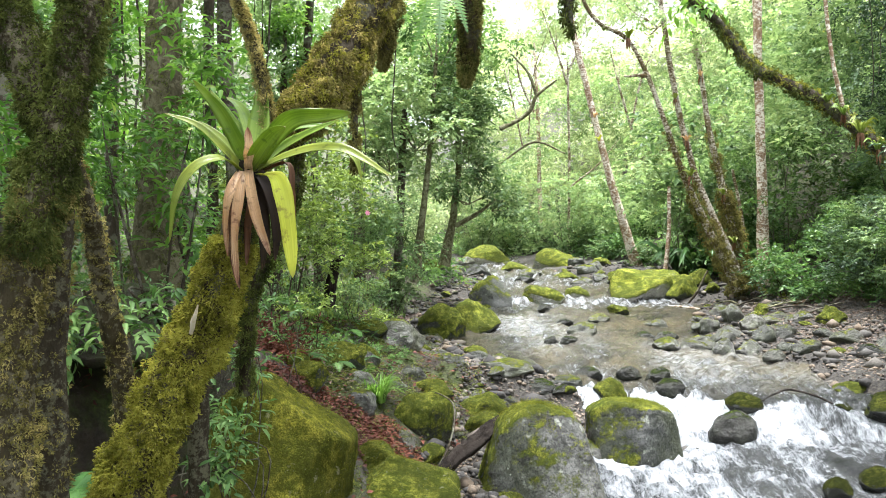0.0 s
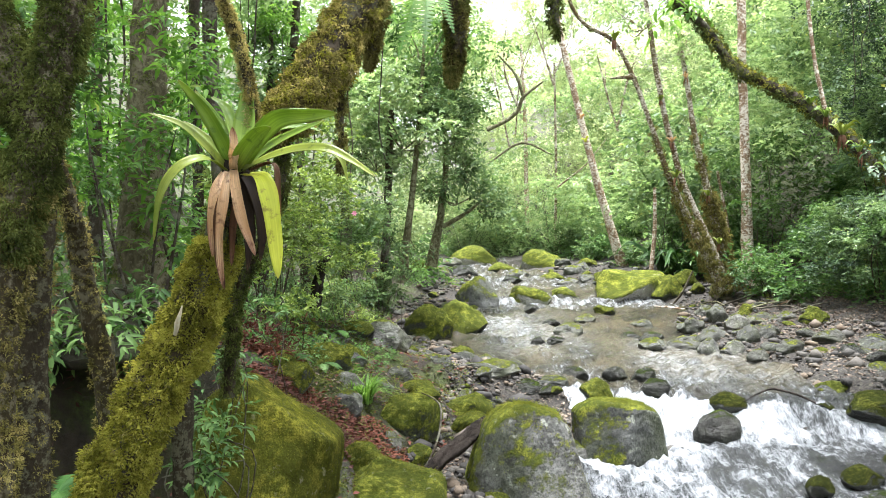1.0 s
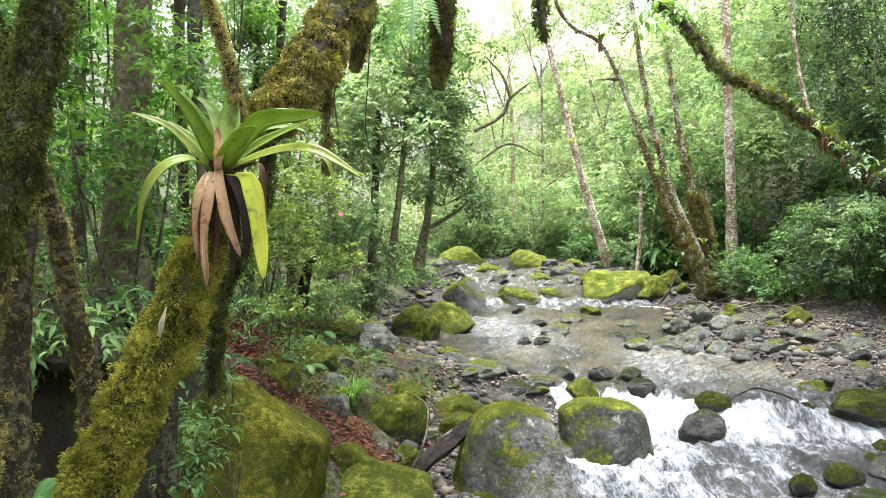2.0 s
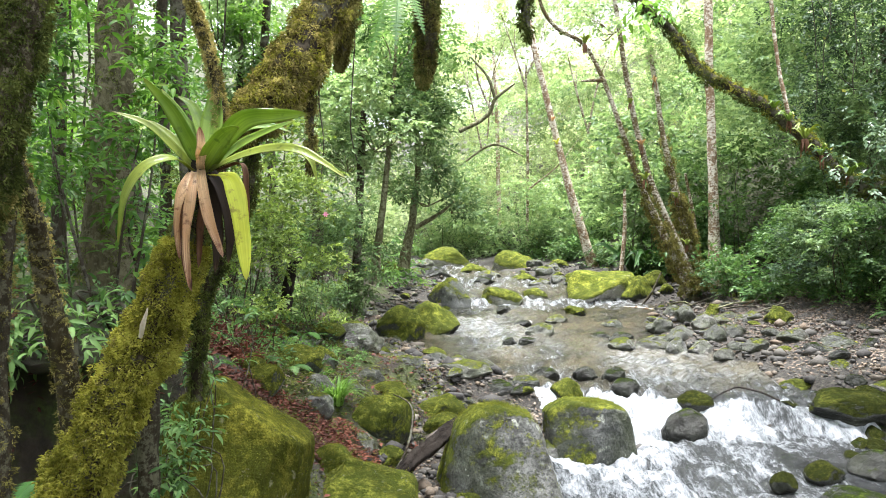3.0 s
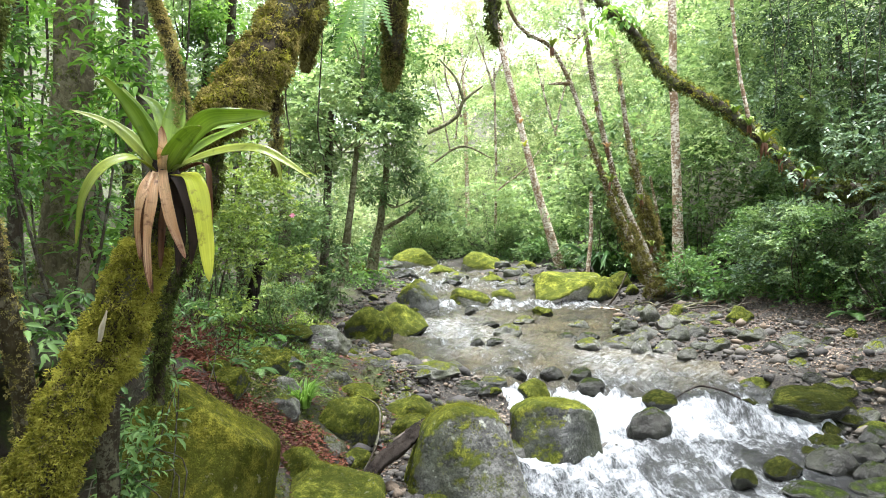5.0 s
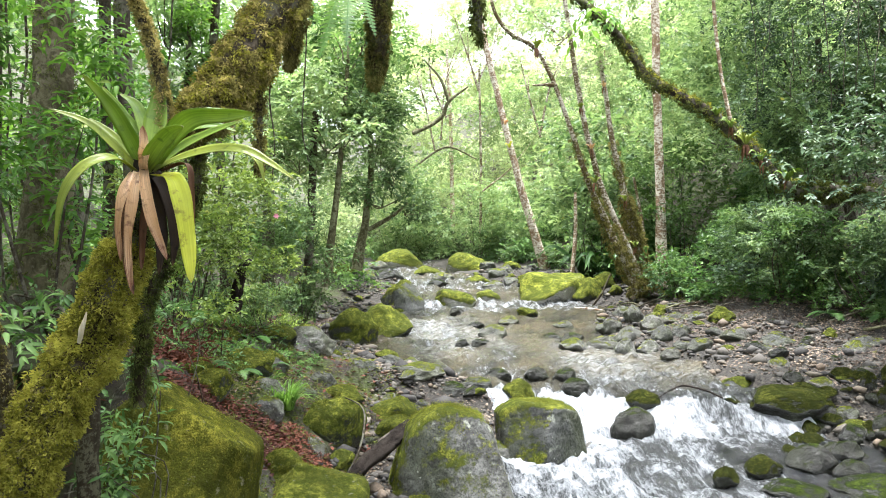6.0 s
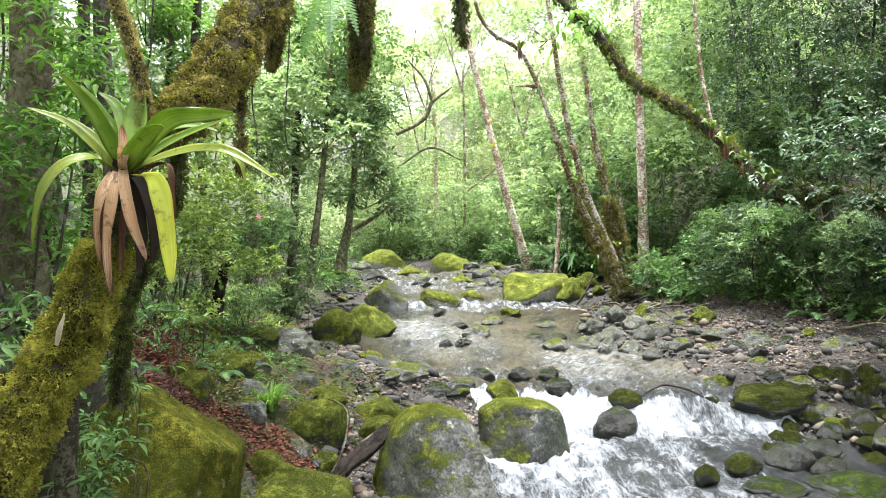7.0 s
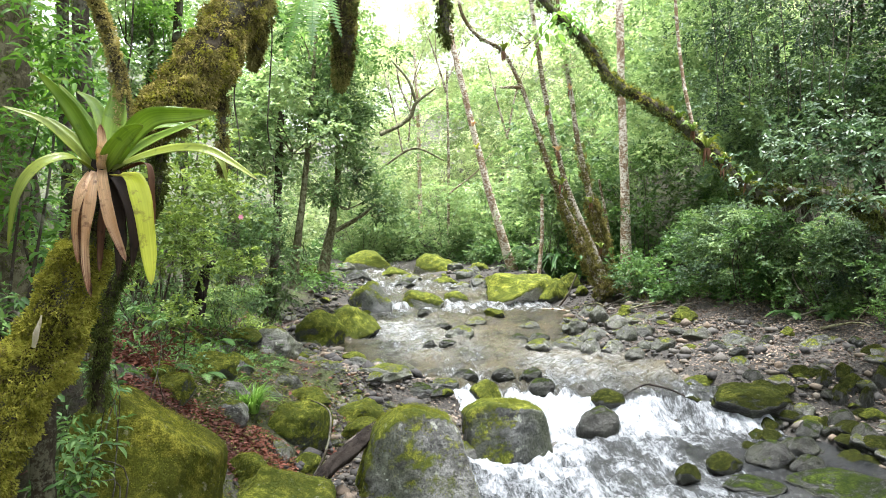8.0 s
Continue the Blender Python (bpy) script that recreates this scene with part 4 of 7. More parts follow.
def pebble_material():
    m, n, l, b = material("pebbles", 0.8, 0.12)
    r = n.new("ShaderNodeNewGeometry").outputs["Random Per Island"]
    c = ramp(n, l, r, [(0.0, (0.022, 0.021, 0.02)), (0.35, (0.06, 0.056, 0.05)), (0.65, (0.1, 0.09, 0.074)), (0.85, (0.13, 0.096, 0.064)), (0.95, (0.14, 0.122, 0.096)), (1.0, (0.17, 0.155, 0.125))])
    l.new(mixed(n, l, ramp(n, l, noise_tex(n, l, 60.0, 5.0), [(0.4, (0, 0, 0)), (0.7, (0.6, 0.6, 0.6))]), c, (0.05, 0.046, 0.04)), b.inputs["Base Color"])
    bump(n, l, b, noise_tex(n, l, 40.0, 6.0, 0.7), 0.8, 0.012)
    return m


PEBBLE = pebble_material()
y = rng.uniform(4.3, 9.5, 3600)
xy = np.stack([np.interp(y, BANK_Y, BANK_L) + 0.1 - 2.0 * rng.uniform(0, 1, 3600), y], -1)
xy = xy[(xy[:, 1] > 5.6) | (land(xy[:, 0], xy[:, 1]) < 0.36)]
pebbles("pebbles", xy, 0.02 + 0.05 * rng.uniform(0, 1, len(xy)) ** 2.4, PEBBLE, "small grey and brown pebbles below the bank")
for side in (-1, 1):
    xy = on_bars(rng, 900, side)
    pebbles("small_stones", xy, 0.07 + 0.12 * rng.uniform(0, 1, len(xy)) ** 2, PEBBLE, "rounded grey stones packed on the stream bar")
for side in (-1, 1):
    xy = on_bars(rng, 3600 if side < 0 else 7000, side)
    pebbles("pebbles", xy, 0.018 + 0.055 * rng.uniform(0, 1, len(xy)) ** 2.2, PEBBLE, "loose grey and brown pebbles of the stream bar")

y = rng.uniform(-4, 3.4, 1500)
xy = np.stack([np.interp(y, BANK_Y, BANK_L) + 0.3 - 1.9 * rng.uniform(0, 1, 1500), y], -1)
pebbles("small_stones", xy, 0.03 + 0.1 * rng.uniform(0, 1, 1500) ** 2, PEBBLE, "grey stones of the bar downstream")


# ---- trees ----
def tree(label, bark, trunk, radii, limbs=(), crowns=(), seed=1, sides=12, moss=None, name="tree", group="", lumps=0.12):
    """A tree: trunk, limbs, crown of leaf bunches, moss on its bark. trunk and limbs run from the foot upwards."""
    rng = np.random.default_rng(seed)
    base = Vector(trunk[0])
    t = thing(name, base, label, "tree", group)
    inv = Matrix.Translation(-base)

    def add(nm, me, mat, lab=""):
        me.transform(inv)
        return mesh_part(nm, me, mat, t, lab)
    add("trunk", tube("trunk", trunk, radii, sides, lumps, seed), bark)
    for k, (p, r) in enumerate(limbs):
        add("limb", tube("limb", p, r, 9, lumps, seed + k + 1), bark)
    for centre, rad, n, per, size, mat in crowns:
        c = blob(rng, n, centre, rad, 0.35)
        top = add("crown", spray(rng, c, per, size * 2.2, size, 0.5, 0.7, name="crown"), mat)
        for q in c[:: max(1, n // 5)]:
            a = np.asarray(centre) - np.array([0, 0, rad[2] * 0.8])
            mid = (a + q) / 2 + rng.normal(size=3) * 0.1
            twig = add("branch", tube("branch", [a, mid, q], [0.018 * rad[0], 0.012 * rad[0], 0.004], 6, 0.1, seed), bark)
            twig.parent = top
    if moss:
        for p, r, n, size, hang, mat in moss:
            add("moss", cushions(rng, p, r, max(40, n // 22), 22, 1.25 * size, 1.0 * size, hang, 0.42), mat, "soft cushions of moss")
    return t


def bush(label, centre, rad, n, per, size, mat, seed, droop=0.4, width=0.55, fine=False, stems=7, name="bush", group="", spread=2.2, foot=None):
    """A shrub: thin stems out of the ground, and leaf bunches."""
    rng = np.random.default_rng(seed)
    cx, cy, cz = centre
    base = Vector((cx, cy, float(land(cx, cy)))) if foot is None else Vector(foot)
    t = thing(name, base, label, "shrub", group)
    c = blob(rng, n, centre, rad, 0.3)
    g = land(c[:, 0], c[:, 1])
    c[:, 2] = np.maximum(c[:, 2], g + size * 0.8)
    inv = Matrix.Translation(-base)
    me = spray(rng, c, per, size * spread, size, droop, 0.7, width, fine)
    me.transform(inv)
    mesh_part("foliage", me, mat, t)
    for q in c[:: max(1, n // max(stems, 1))][:stems]:
        a = np.array(base) + np.append(rng.normal(size=2) * 0.12, -0.05)
        m = a * 0.45 + q * 0.55 + np.append(rng.normal(size=2) * 0.1, 0.15)
        me = tube("stem", [a, m, q], [0.011, 0.008, 0.003] if size > 0.05 else [0.004, 0.003, 0.0015], 5, 0.1, seed, 4)
        me.transform(inv)
        mesh_part("stem", me, BARK_DARK, t)
    return t


# the leaning mossy tree with a fork, which carries the bromeliad
FORK = [(-1.151, 2.172, 0.795), (-1.053, 2.229, 1.057), (-0.949, 2.286, 1.332), (-0.850, 2.373, 1.596), (-0.774, 2.460, 1.859), (-0.734, 2.546, 2.095), (-0.683, 2.631, 2.280)]
FORK_R = [0.080, 0.078, 0.080, 0.073, 0.058, 0.044, 0.040]
LIMB_A = [(-0.723, 2.545, 2.074), (-0.685, 2.572, 2.315), (-0.708, 2.597, 2.516), (-0.767, 2.622, 2.698), (-0.831, 2.646, 2.861), (-0.953, 2.734, 3.166)]
LIMB_A_R = [0.030, 0.023, 0.018, 0.016, 0.014, 0.012]
LIMB_B = [(-0.683, 2.631, 2.280), (-0.577, 2.700, 2.369), (-0.498, 2.850, 2.515), (-0.430, 3.000, 2.722), (-0.343, 3.150, 2.950), (-0.234, 3.350, 3.284), (-0.068, 3.546, 3.716)]
LIMB_B_R = [0.045, 0.062, 0.096, 0.09, 0.084, 0.08, 0.075]
DRAPE_A = [(-0.400, 2.960, 2.660), (-0.385, 2.900, 2.440), (-0.380, 2.880, 2.260), (-0.384, 2.870, 2.150)]
DRAPE_A_R = [0.03, 0.016, 0.01, 0.004]
DRAPE_B = [(-0.225, 3.300, 3.250), (-0.252, 3.260, 2.990), (-0.278, 3.230, 2.790), (-0.290, 3.220, 2.690)]
DRAPE_B_R = [0.05, 0.04, 0.024, 0.006]
tree("leaning forked tree wrapped in thick yellow-green moss", BARK_MOSSY, FORK, FORK_R, [(LIMB_A, LIMB_A_R), (LIMB_B, LIMB_B_R), (DRAPE_A, DRAPE_A_R), (DRAPE_B, DRAPE_B_R)], (), 31, 16, [
    (FORK[:5], [r * 0.98 for r in FORK_R[:5]], 105000, 0.0125, 0.3, MOSS), (FORK[:5], [r * 0.98 for r in FORK_R[:5]], 16000, 0.01, 0.4, MOSS_BROWN), (FORK[4:], [r * 0.9 for r in FORK_R[4:]], 9000, 0.012, 0.6, MOSS_DARK), (LIMB_A, LIMB_A_R, 13000, 0.009, 0.4, MOSS_GOLD_LIT), (LIMB_A, LIMB_A_R, 6000, 0.0075, 0.4, MOSS_BROWN),
    (LIMB_B, [r * 0.93 for r in LIMB_B_R], 28000, 0.0135, 0.8, MOSS_GOLD_LIT), (LIMB_B, [r * 0.95 for r in LIMB_B_R], 26000, 0.0135, 0.8, MOSS), (LIMB_B, [r * 0.97 for r in LIMB_B_R], 40000, 0.014, 0.9, MOSS_BROWN),
    (DRAPE_A, DRAPE_A_R, 4000, 0.011, 1.2, MOSS_BROWN), (DRAPE_B, DRAPE_B_R, 9000, 0.013, 1.2, MOSS_BROWN)], "mossy_tree")

# two trunks close by, and a thin leaning one
NEAR_A = [(-1.155, 1.728, 1.021), (-1.137, 1.735, 1.319), (-1.134, 1.752, 1.585), (-1.121, 1.779, 1.825), (-1.080, 1.804, 2.023), (-1.042, 1.829, 2.226), (-1.016, 1.865, 2.452), (-1.002, 1.922, 2.726)]
NEAR_A_R = [0.050, 0.047, 0.045, 0.049, 0.054, 0.050, 0.049, 0.048]
ARM = [(-1.090, 1.835, 2.170), (-1.190, 1.880, 2.428), (-1.262, 1.900, 2.545), (-1.390, 1.930, 2.720)]
tree("old trunk, dark moss above, grey lichen below", BARK_NEAR, NEAR_A, NEAR_A_R, [(ARM, [0.04, 0.05, 0.06, 0.06])], (), 32, 18, [
    (NEAR_A[3:], [r * 0.95 for r in NEAR_A_R[3:]], 34000, 0.0115, 0.7, MOSS_DARK), (ARM, [0.038, 0.048, 0.058, 0.058], 17000, 0.011, 0.7, MOSS_DARK), (NEAR_A[:5], [r * 0.96 for r in NEAR_A_R[:5]], 22000, 0.008, 0.6, MOSS_BROWN), (NEAR_A[:5], [r * 0.96 for r in NEAR_A_R[:5]], 8000, 0.008, 0.6, MOSS_GOLD_LIT)], "mossy_tree")
NEAR_B = [(-1.150, 1.925, 0.920), (-1.160, 1.934, 1.252), (-1.163, 1.952, 1.550), (-1.159, 1.998, 1.815), (-1.157, 2.024, 2.038)]
NEAR_B_R = [0.050, 0.048, 0.045, 0.040, 0.036]
tree("dark trunk spotted with pale lichen", BARK_LICHEN, NEAR_B, NEAR_B_R, (), (), 33, 14, [(NEAR_B, [r * 0.92 for r in NEAR_B_R], 9000, 0.008, 0.4, MOSS_BROWN)], "mossy_tree")
NEAR_C = [(-1.176, 2.474, 0.857), (-1.167, 2.432, 1.170), (-1.170, 2.388, 1.410), (-1.175, 2.314, 1.624), (-1.174, 2.249, 1.843), (-1.171, 2.154, 2.029), (-1.195, 2.059, 2.215)]
NEAR_C_R = [0.038, 0.035, 0.038, 0.034, 0.032, 0.032, 0.029]
tree("thin crooked trunk with brown moss", BARK_NEAR, NEAR_C, NEAR_C_R, (), (), 34, 12, [(NEAR_C, [r * 0.9 for r in NEAR_C_R], 9000, 0.007, 0.4, MOSS_BROWN), (NEAR_C, [r * 0.9 for r in NEAR_C_R], 5000, 0.007, 0.4, MOSS_GOLD_LIT)], "mossy_tree")
STEM_D = [(-0.954, 2.517, 0.619), (-0.943, 2.525, 0.923), (-0.943, 2.542, 1.181), (-0.940, 2.589, 1.435), (-0.918, 2.697, 1.740)]
tree("slim upright trunk with grey bark", BARK_LICHEN, STEM_D, [0.04, 0.037, 0.036, 0.034, 0.03], (), (), 35, 12, None, "tree")
STEM_E = [(-0.825, 2.733, 1.221), (-0.816, 2.739, 1.455), (-0.792, 2.744, 1.643), (-0.697, 2.780, 1.877), (-0.621, 2.806, 2.092), (-0.629, 2.864, 2.411)]
STEM_E_R = [0.024, 0.022, 0.021, 0.018, 0.017, 0.015]
tree("slim mossy stem behind the bromeliad", BARK_MOSSY, STEM_E, STEM_E_R, (), (), 36, 10, [(STEM_E, STEM_E_R, 14000, 0.012, 0.7, MOSS_DARK)], "mossy_tree")

# trunks of the wood behind
BACK_A = [(-2.225, 4.981, 1.092), (-2.169, 4.994, 1.603), (-2.139, 5.011, 2.242), (-2.114, 5.027, 2.881), (-2.109, 5.093, 3.493), (-2.104, 5.167, 4.378)]
BACK_A_R = [0.24, 0.2, 0.165, 0.132, 0.116, 0.11]
tree("stout forest trunk with lichen and moss", BARK_STOUT, BACK_A, BACK_A_R, (), (), 37, 16, [(BACK_A, BACK_A_R, 12000, 0.018, 0.6, MOSS_DARK)])
for k, (x0, y0, z0, x1, y1, z1, r) in enumerate([
        (*(-2.061, 6.492, 1.514), *(-2.149, 6.674, 4.657), 0.085), (*(-2.529, 7.185, 1.227), *(-2.551, 7.376, 4.701), 0.06), (*(-2.399, 6.187, 1.320), *(-2.502, 6.343, 3.458), 0.05),
        (*(-1.598, 12.502, 1.796), *(-1.680, 12.904, 5.720), 0.1), (*(-0.801, 9.997, 1.647), *(-0.580, 10.044, 3.436), 0.06), (*(-3.582, 5.484, 1.198), *(-3.718, 5.661, 4.144), 0.1),
        (*(-3.447, 5.985, 1.237), *(-3.520, 6.251, 3.751), 0.06), (*(-1.773, 9.491, 1.417), *(-1.971, 9.884, 4.992), 0.07), (*(-3.508, 6.979, 1.007), *(-3.553, 7.273, 4.601), 0.06)]):
    low = float(land(x0, y0)) - 0.1
    p = [(x0, y0, low), (x0 * 0.66 + x1 * 0.34 + 0.05, y0, low * 0.6 + z1 * 0.4), (x1 - 0.04, y1, low * 0.2 + z1 * 0.8), (x1, y1, z1 + 0.3)]
    tree("slender dark forest trunk, mossy at its foot", BARK_DARK, p, [r * 1.3, r, r * 0.9, r * 0.8], (), (), 40 + k, 10, [(p, [r * 1.2, r, r * 0.9, r * 0.8], 900, 0.03, 0.6, MOSS_DARK)], group="trunks of the wood")

# hanging mossy boughs at the top
BOUGH = [(0.166, 3.647, 3.649), (0.145, 3.587, 3.262), (0.143, 3.530, 3.004), (0.131, 3.525, 2.796), (0.113, 3.522, 2.676)]
BOUGH_R = [0.058, 0.056, 0.052, 0.04, 0.014]
tree("mossy bough hanging down from above", BARK_MOSSY, BOUGH, BOUGH_R, (), (), 51, 12, [(BOUGH, [r * 0.85 for r in BOUGH_R], 8000, 0.013, 0.9, MOSS_DARK), (BOUGH, [r * 0.85 for r in BOUGH_R], 18000, 0.013, 0.9, MOSS_BROWN)], "hanging_bough")
TIP = [(1.105, 6.073, 4.611), (1.120, 6.062, 4.202), (1.135, 6.054, 3.895), (1.166, 6.049, 3.681)]
tree("mossy branch tip hanging down", BARK_DARK, TIP, [0.05, 0.045, 0.04, 0.012], (), (), 52, 10, [(TIP, [0.05, 0.045, 0.04, 0.01], 2500, 0.03, 1.0, MOSS_DARK)], "hanging_bough")

# trees on the left bank, standing back
M1 = [(-0.418, 9.983, 1.135), (-0.324, 10.006, 1.988), (-0.230, 10.028, 2.840), (-0.162, 10.050, 3.692), (-0.077, 10.082, 4.885)]
tree("small leafy tree on the mossy bank", BARK_TAN, M1, [0.075, 0.052, 0.044, 0.036, 0.025], (), [
    ((-0.418, 10.047, 3.564), (0.75, 0.7, 0.55), 130, 26, 0.075, LEAF_LIGHT_PALED), ((0.140, 10.359, 4.009), (0.6, 0.6, 0.7), 100, 26, 0.075, LEAF_BUSH),
    ((-0.687, 10.263, 4.162), (0.55, 0.6, 0.6), 90, 26, 0.075, LEAF_LIGHT_PALED), ((0.400, 10.240, 3.293), (0.45, 0.5, 0.6), 42, 26, 0.075, LEAF_BUSH),
    ((-0.777, 9.734, 3.059), (0.4, 0.4, 0.35), 26, 26, 0.08, LEAF_LIGHT_PALED), ((-0.124, 10.483, 4.915), (0.95, 0.7, 0.7), 110, 26, 0.08, LEAF_MID), ((-1.0, 10.5, 3.7), (0.7, 0.6, 0.8), 90, 26, 0.08, LEAF_LIGHT_PALED)], 61)
M2 = [(0.012, 13.487, 1.213), (0.184, 13.508, 2.018), (0.253, 13.523, 2.593), (0.32, 13.541, 3.284), (0.25, 13.55, 4.5), (0.1, 13.55, 6.0)]
tree("small tree with hanging twigs and bright leaf tips", BARK_TAN, M2, [0.13, 0.085, 0.07, 0.06, 0.045, 0.02], [([(0.253, 13.508, 2.018), (0.759, 13.515, 2.306), (1.105, 13.523, 2.593)], [0.05, 0.035, 0.02])], [
    ((0.529, 13.532, 2.938), (0.95, 0.8, 0.6), 70, 26, 0.085, LEAF_BUSH), ((0.975, 13.324, 2.640), (0.5, 0.5, 0.4), 35, 26, 0.085, LEAF_BUSH), ((-0.046, 13.638, 3.178), (0.7, 0.7, 0.6), 40, 26, 0.085, LEAF_LIGHT_PALED),
    ((-0.35, 13.5, 5.95), (0.75, 0.7, 0.65), 70, 28, 0.08, LEAF_LIGHT_PALED), ((0.3, 13.6, 6.35), (0.7, 0.7, 0.6), 55, 28, 0.08, LEAF_LIGHT_PALED), ((0.55, 13.4, 5.2), (0.55, 0.6, 0.6), 70, 28, 0.08, LEAF_LIGHT_PALED),
    ((-0.35, 13.5, 4.75), (0.65, 0.7, 0.6), 70, 28, 0.08, LEAF_LIGHT_PALED), ((0.4, 13.4, 4.1), (0.7, 0.6, 0.55), 65, 28, 0.08, LEAF_LIGHT_PALED)], 62)
M3 = [(-2.55, 10.1, float(land(-2.55, 10.1)) - 0.1), (-2.5, 10.1, 2.6), (-2.42, 10.15, 4.2), (-2.4, 10.2, 5.4)]
tree("slim forest tree with dense dark green leaves", BARK_DARK, M3, [0.09, 0.07, 0.05, 0.02], (), [
    ((-2.7, 10.0, 5.1), (0.6, 0.6, 0.6), 75, 28, 0.07, LEAF_BUSH), ((-2.2, 10.1, 4.8), (0.55, 0.6, 0.55), 70, 28, 0.07, LEAF_FRESH), ((-2.4, 10.0, 4.1), (0.55, 0.6, 0.45), 70, 28, 0.07, LEAF_BUSH)], 63)

# ---- trees on the right bank ----
R1 = [(5.636, 18.975, 0.690), (5.247, 19.007, 1.905), (4.761, 19.049, 3.523), (4.340, 19.091, 5.142), (3.984, 19.130, 6.600), (3.693, 19.161, 7.814), (3.336, 19.214, 9.837)]
tree("pale leaning trunk with red and yellow lichen", BARK_PALE, R1, [0.17, 0.125, 0.108, 0.098, 0.09, 0.082, 0.07], (), [((2.850, 19.231, 10.485), (1.8, 1.4, 0.9), 30, 20, 0.14, LEAF_YELLOW_HAZE)], 71, 14, None, group="leaning stream trees")
R2 = [(5.951, 13.373, 0.704), (5.528, 13.397, 1.618), (4.934, 13.430, 2.874), (4.500, 13.461, 4.073), (4.158, 13.485, 4.986), (3.746, 13.506, 5.762), (3.175, 13.515, 6.105), (2.855, 13.526, 6.539), (2.696, 13.545, 7.270)]
R2_R = [0.104, 0.080, 0.058, 0.049, 0.046, 0.044, 0.040, 0.036, 0.031]
tree("brown crooked trunk bending out over the stream", BARK_RED, R2, R2_R, [([(4.180, 13.487, 5.043), (3.866, 13.387, 5.031), (3.612, 13.285, 4.985)], [0.04, 0.03, 0.015])], (), 72, 14, [(R2[:3], [r * 1.5 for r in R2_R[:3]], 6000, 0.045, 1.2, MOSS_BROWN), (R2[:4], R2_R[:4], 2600, 0.035, 0.9, MOSS_BROWN), (R2[2:], R2_R[2:], 900, 0.03, 0.6, MOSS_DARK)], group="leaning stream trees")
R3 = [(6.121, 13.574, 0.721), (5.843, 13.596, 1.556), (5.286, 13.628, 2.772), (4.985, 13.653, 3.757), (4.776, 13.678, 4.684), (4.591, 13.705, 5.727), (4.359, 13.747, 7.350)]
tree("pale lichen-spotted trunk leaning over the stream", BARK_RED, R3, [0.12, 0.085, 0.066, 0.058, 0.053, 0.048, 0.04], (), [((4.417, 13.729, 6.654), (0.9, 0.8, 0.7), 45, 20, 0.09, LEAF_LIGHT_PALED)], 73, 12, None, group="leaning stream trees")
R4 = [(6.328, 13.772, 0.669), (6.128, 13.796, 1.551), (5.834, 13.826, 2.726), (5.552, 13.859, 3.961), (5.364, 13.891, 5.196), (5.199, 13.919, 6.254), (5.011, 13.953, 7.548)]
R4_R = [0.122, 0.095, 0.07, 0.058, 0.05, 0.046, 0.04]
tree("lichen-spotted trunk with dry hanging moss at its foot", BARK_RED, R4, R4_R, (), [((5.187, 13.919, 6.254), (0.8, 0.8, 0.8), 40, 20, 0.09, LEAF_LIGHT_PALED)], 74, 12, [(R4[:3], [r * 1.5 for r in R4_R[:3]], 9000, 0.05, 1.2, MOSS_BROWN), (R4[:4], R4_R[:4], 3000, 0.045, 1.0, MOSS_BROWN), (R4, R4_R, 1200, 0.03, 0.8, MOSS_DARK)], group="leaning stream trees")
R5 = [(6.948, 14.275, 0.746), (6.887, 14.315, 2.269), (6.850, 14.356, 3.853), (6.801, 14.398, 5.437), (6.777, 14.436, 6.899), (6.741, 14.487, 8.849)]
tree("straight pale trunk ringed with lichen", BARK_PALE, R5, [0.145, 0.11, 0.1, 0.096, 0.092, 0.09], (), (), 75, 14, None)
for k, (p, q, r) in enumerate([((5.373, 15.981, 0.949), (5.455, 16.034, 2.994), 0.06), ((6.787, 14.785, 1.147), (6.503, 14.942, 3.300), 0.05), ((4.541, 24.003, 1.201), (4.501, 24.169, 8.041), 0.055), ((3.958, 27.058, 2.247), (3.705, 27.184, 9.578), 0.09)]):
    tree("thin pale forest trunk", BARK_RED if k in (1, 2) else BARK_PALE, [p, tuple((a + b) / 2 + 0.06 for a, b in zip(p, q)), q], [r, r * 0.85, r * 0.6], (), (), 80 + k, 8, None, group="thin trunks of the far wood")
FARB = [(1.291, 15.066, 4.230), (1.675, 15.071, 4.409), (1.969, 15.077, 4.639), (2.122, 15.086, 4.971), (2.570, 15.095, 5.329)]
tree("bare mossy branch reaching over the stream", BARK_TAN, FARB, [0.06, 0.05, 0.045, 0.036, 0.018], [([FARB[3], (1.931, 15.099, 5.482), (1.547, 15.110, 5.917)], [0.04, 0.03, 0.015]), ([(1.291, 15.045, 3.437), (2.058, 15.058, 3.923), (2.762, 15.051, 3.667)], [0.02, 0.025, 0.015])], (), 90, 9, None, "hanging_bough")

# the mossy bough from the right bank
R7 = [(6.849, 6.483, 1.600), (6.338, 6.585, 2.148), (5.828, 6.681, 2.359), (5.387, 6.863, 2.409), (4.966, 7.041, 2.460), (4.564, 7.224, 2.956), (4.184, 7.402, 3.356), (3.828, 7.572, 3.621), (3.531, 7.732, 3.864), (3.294, 7.885, 4.311), (2.945, 8.057, 4.732), (2.658, 8.217, 5.090), (2.255, 8.401, 5.639)]
R7_R = [0.111, 0.093, 0.085, 0.081, 0.068, 0.064, 0.060, 0.055, 0.051, 0.048, 0.044, 0.038, 0.030]
R7X, R7Y = R7[0][0] + 0.4, R7[0][1] - 0.1
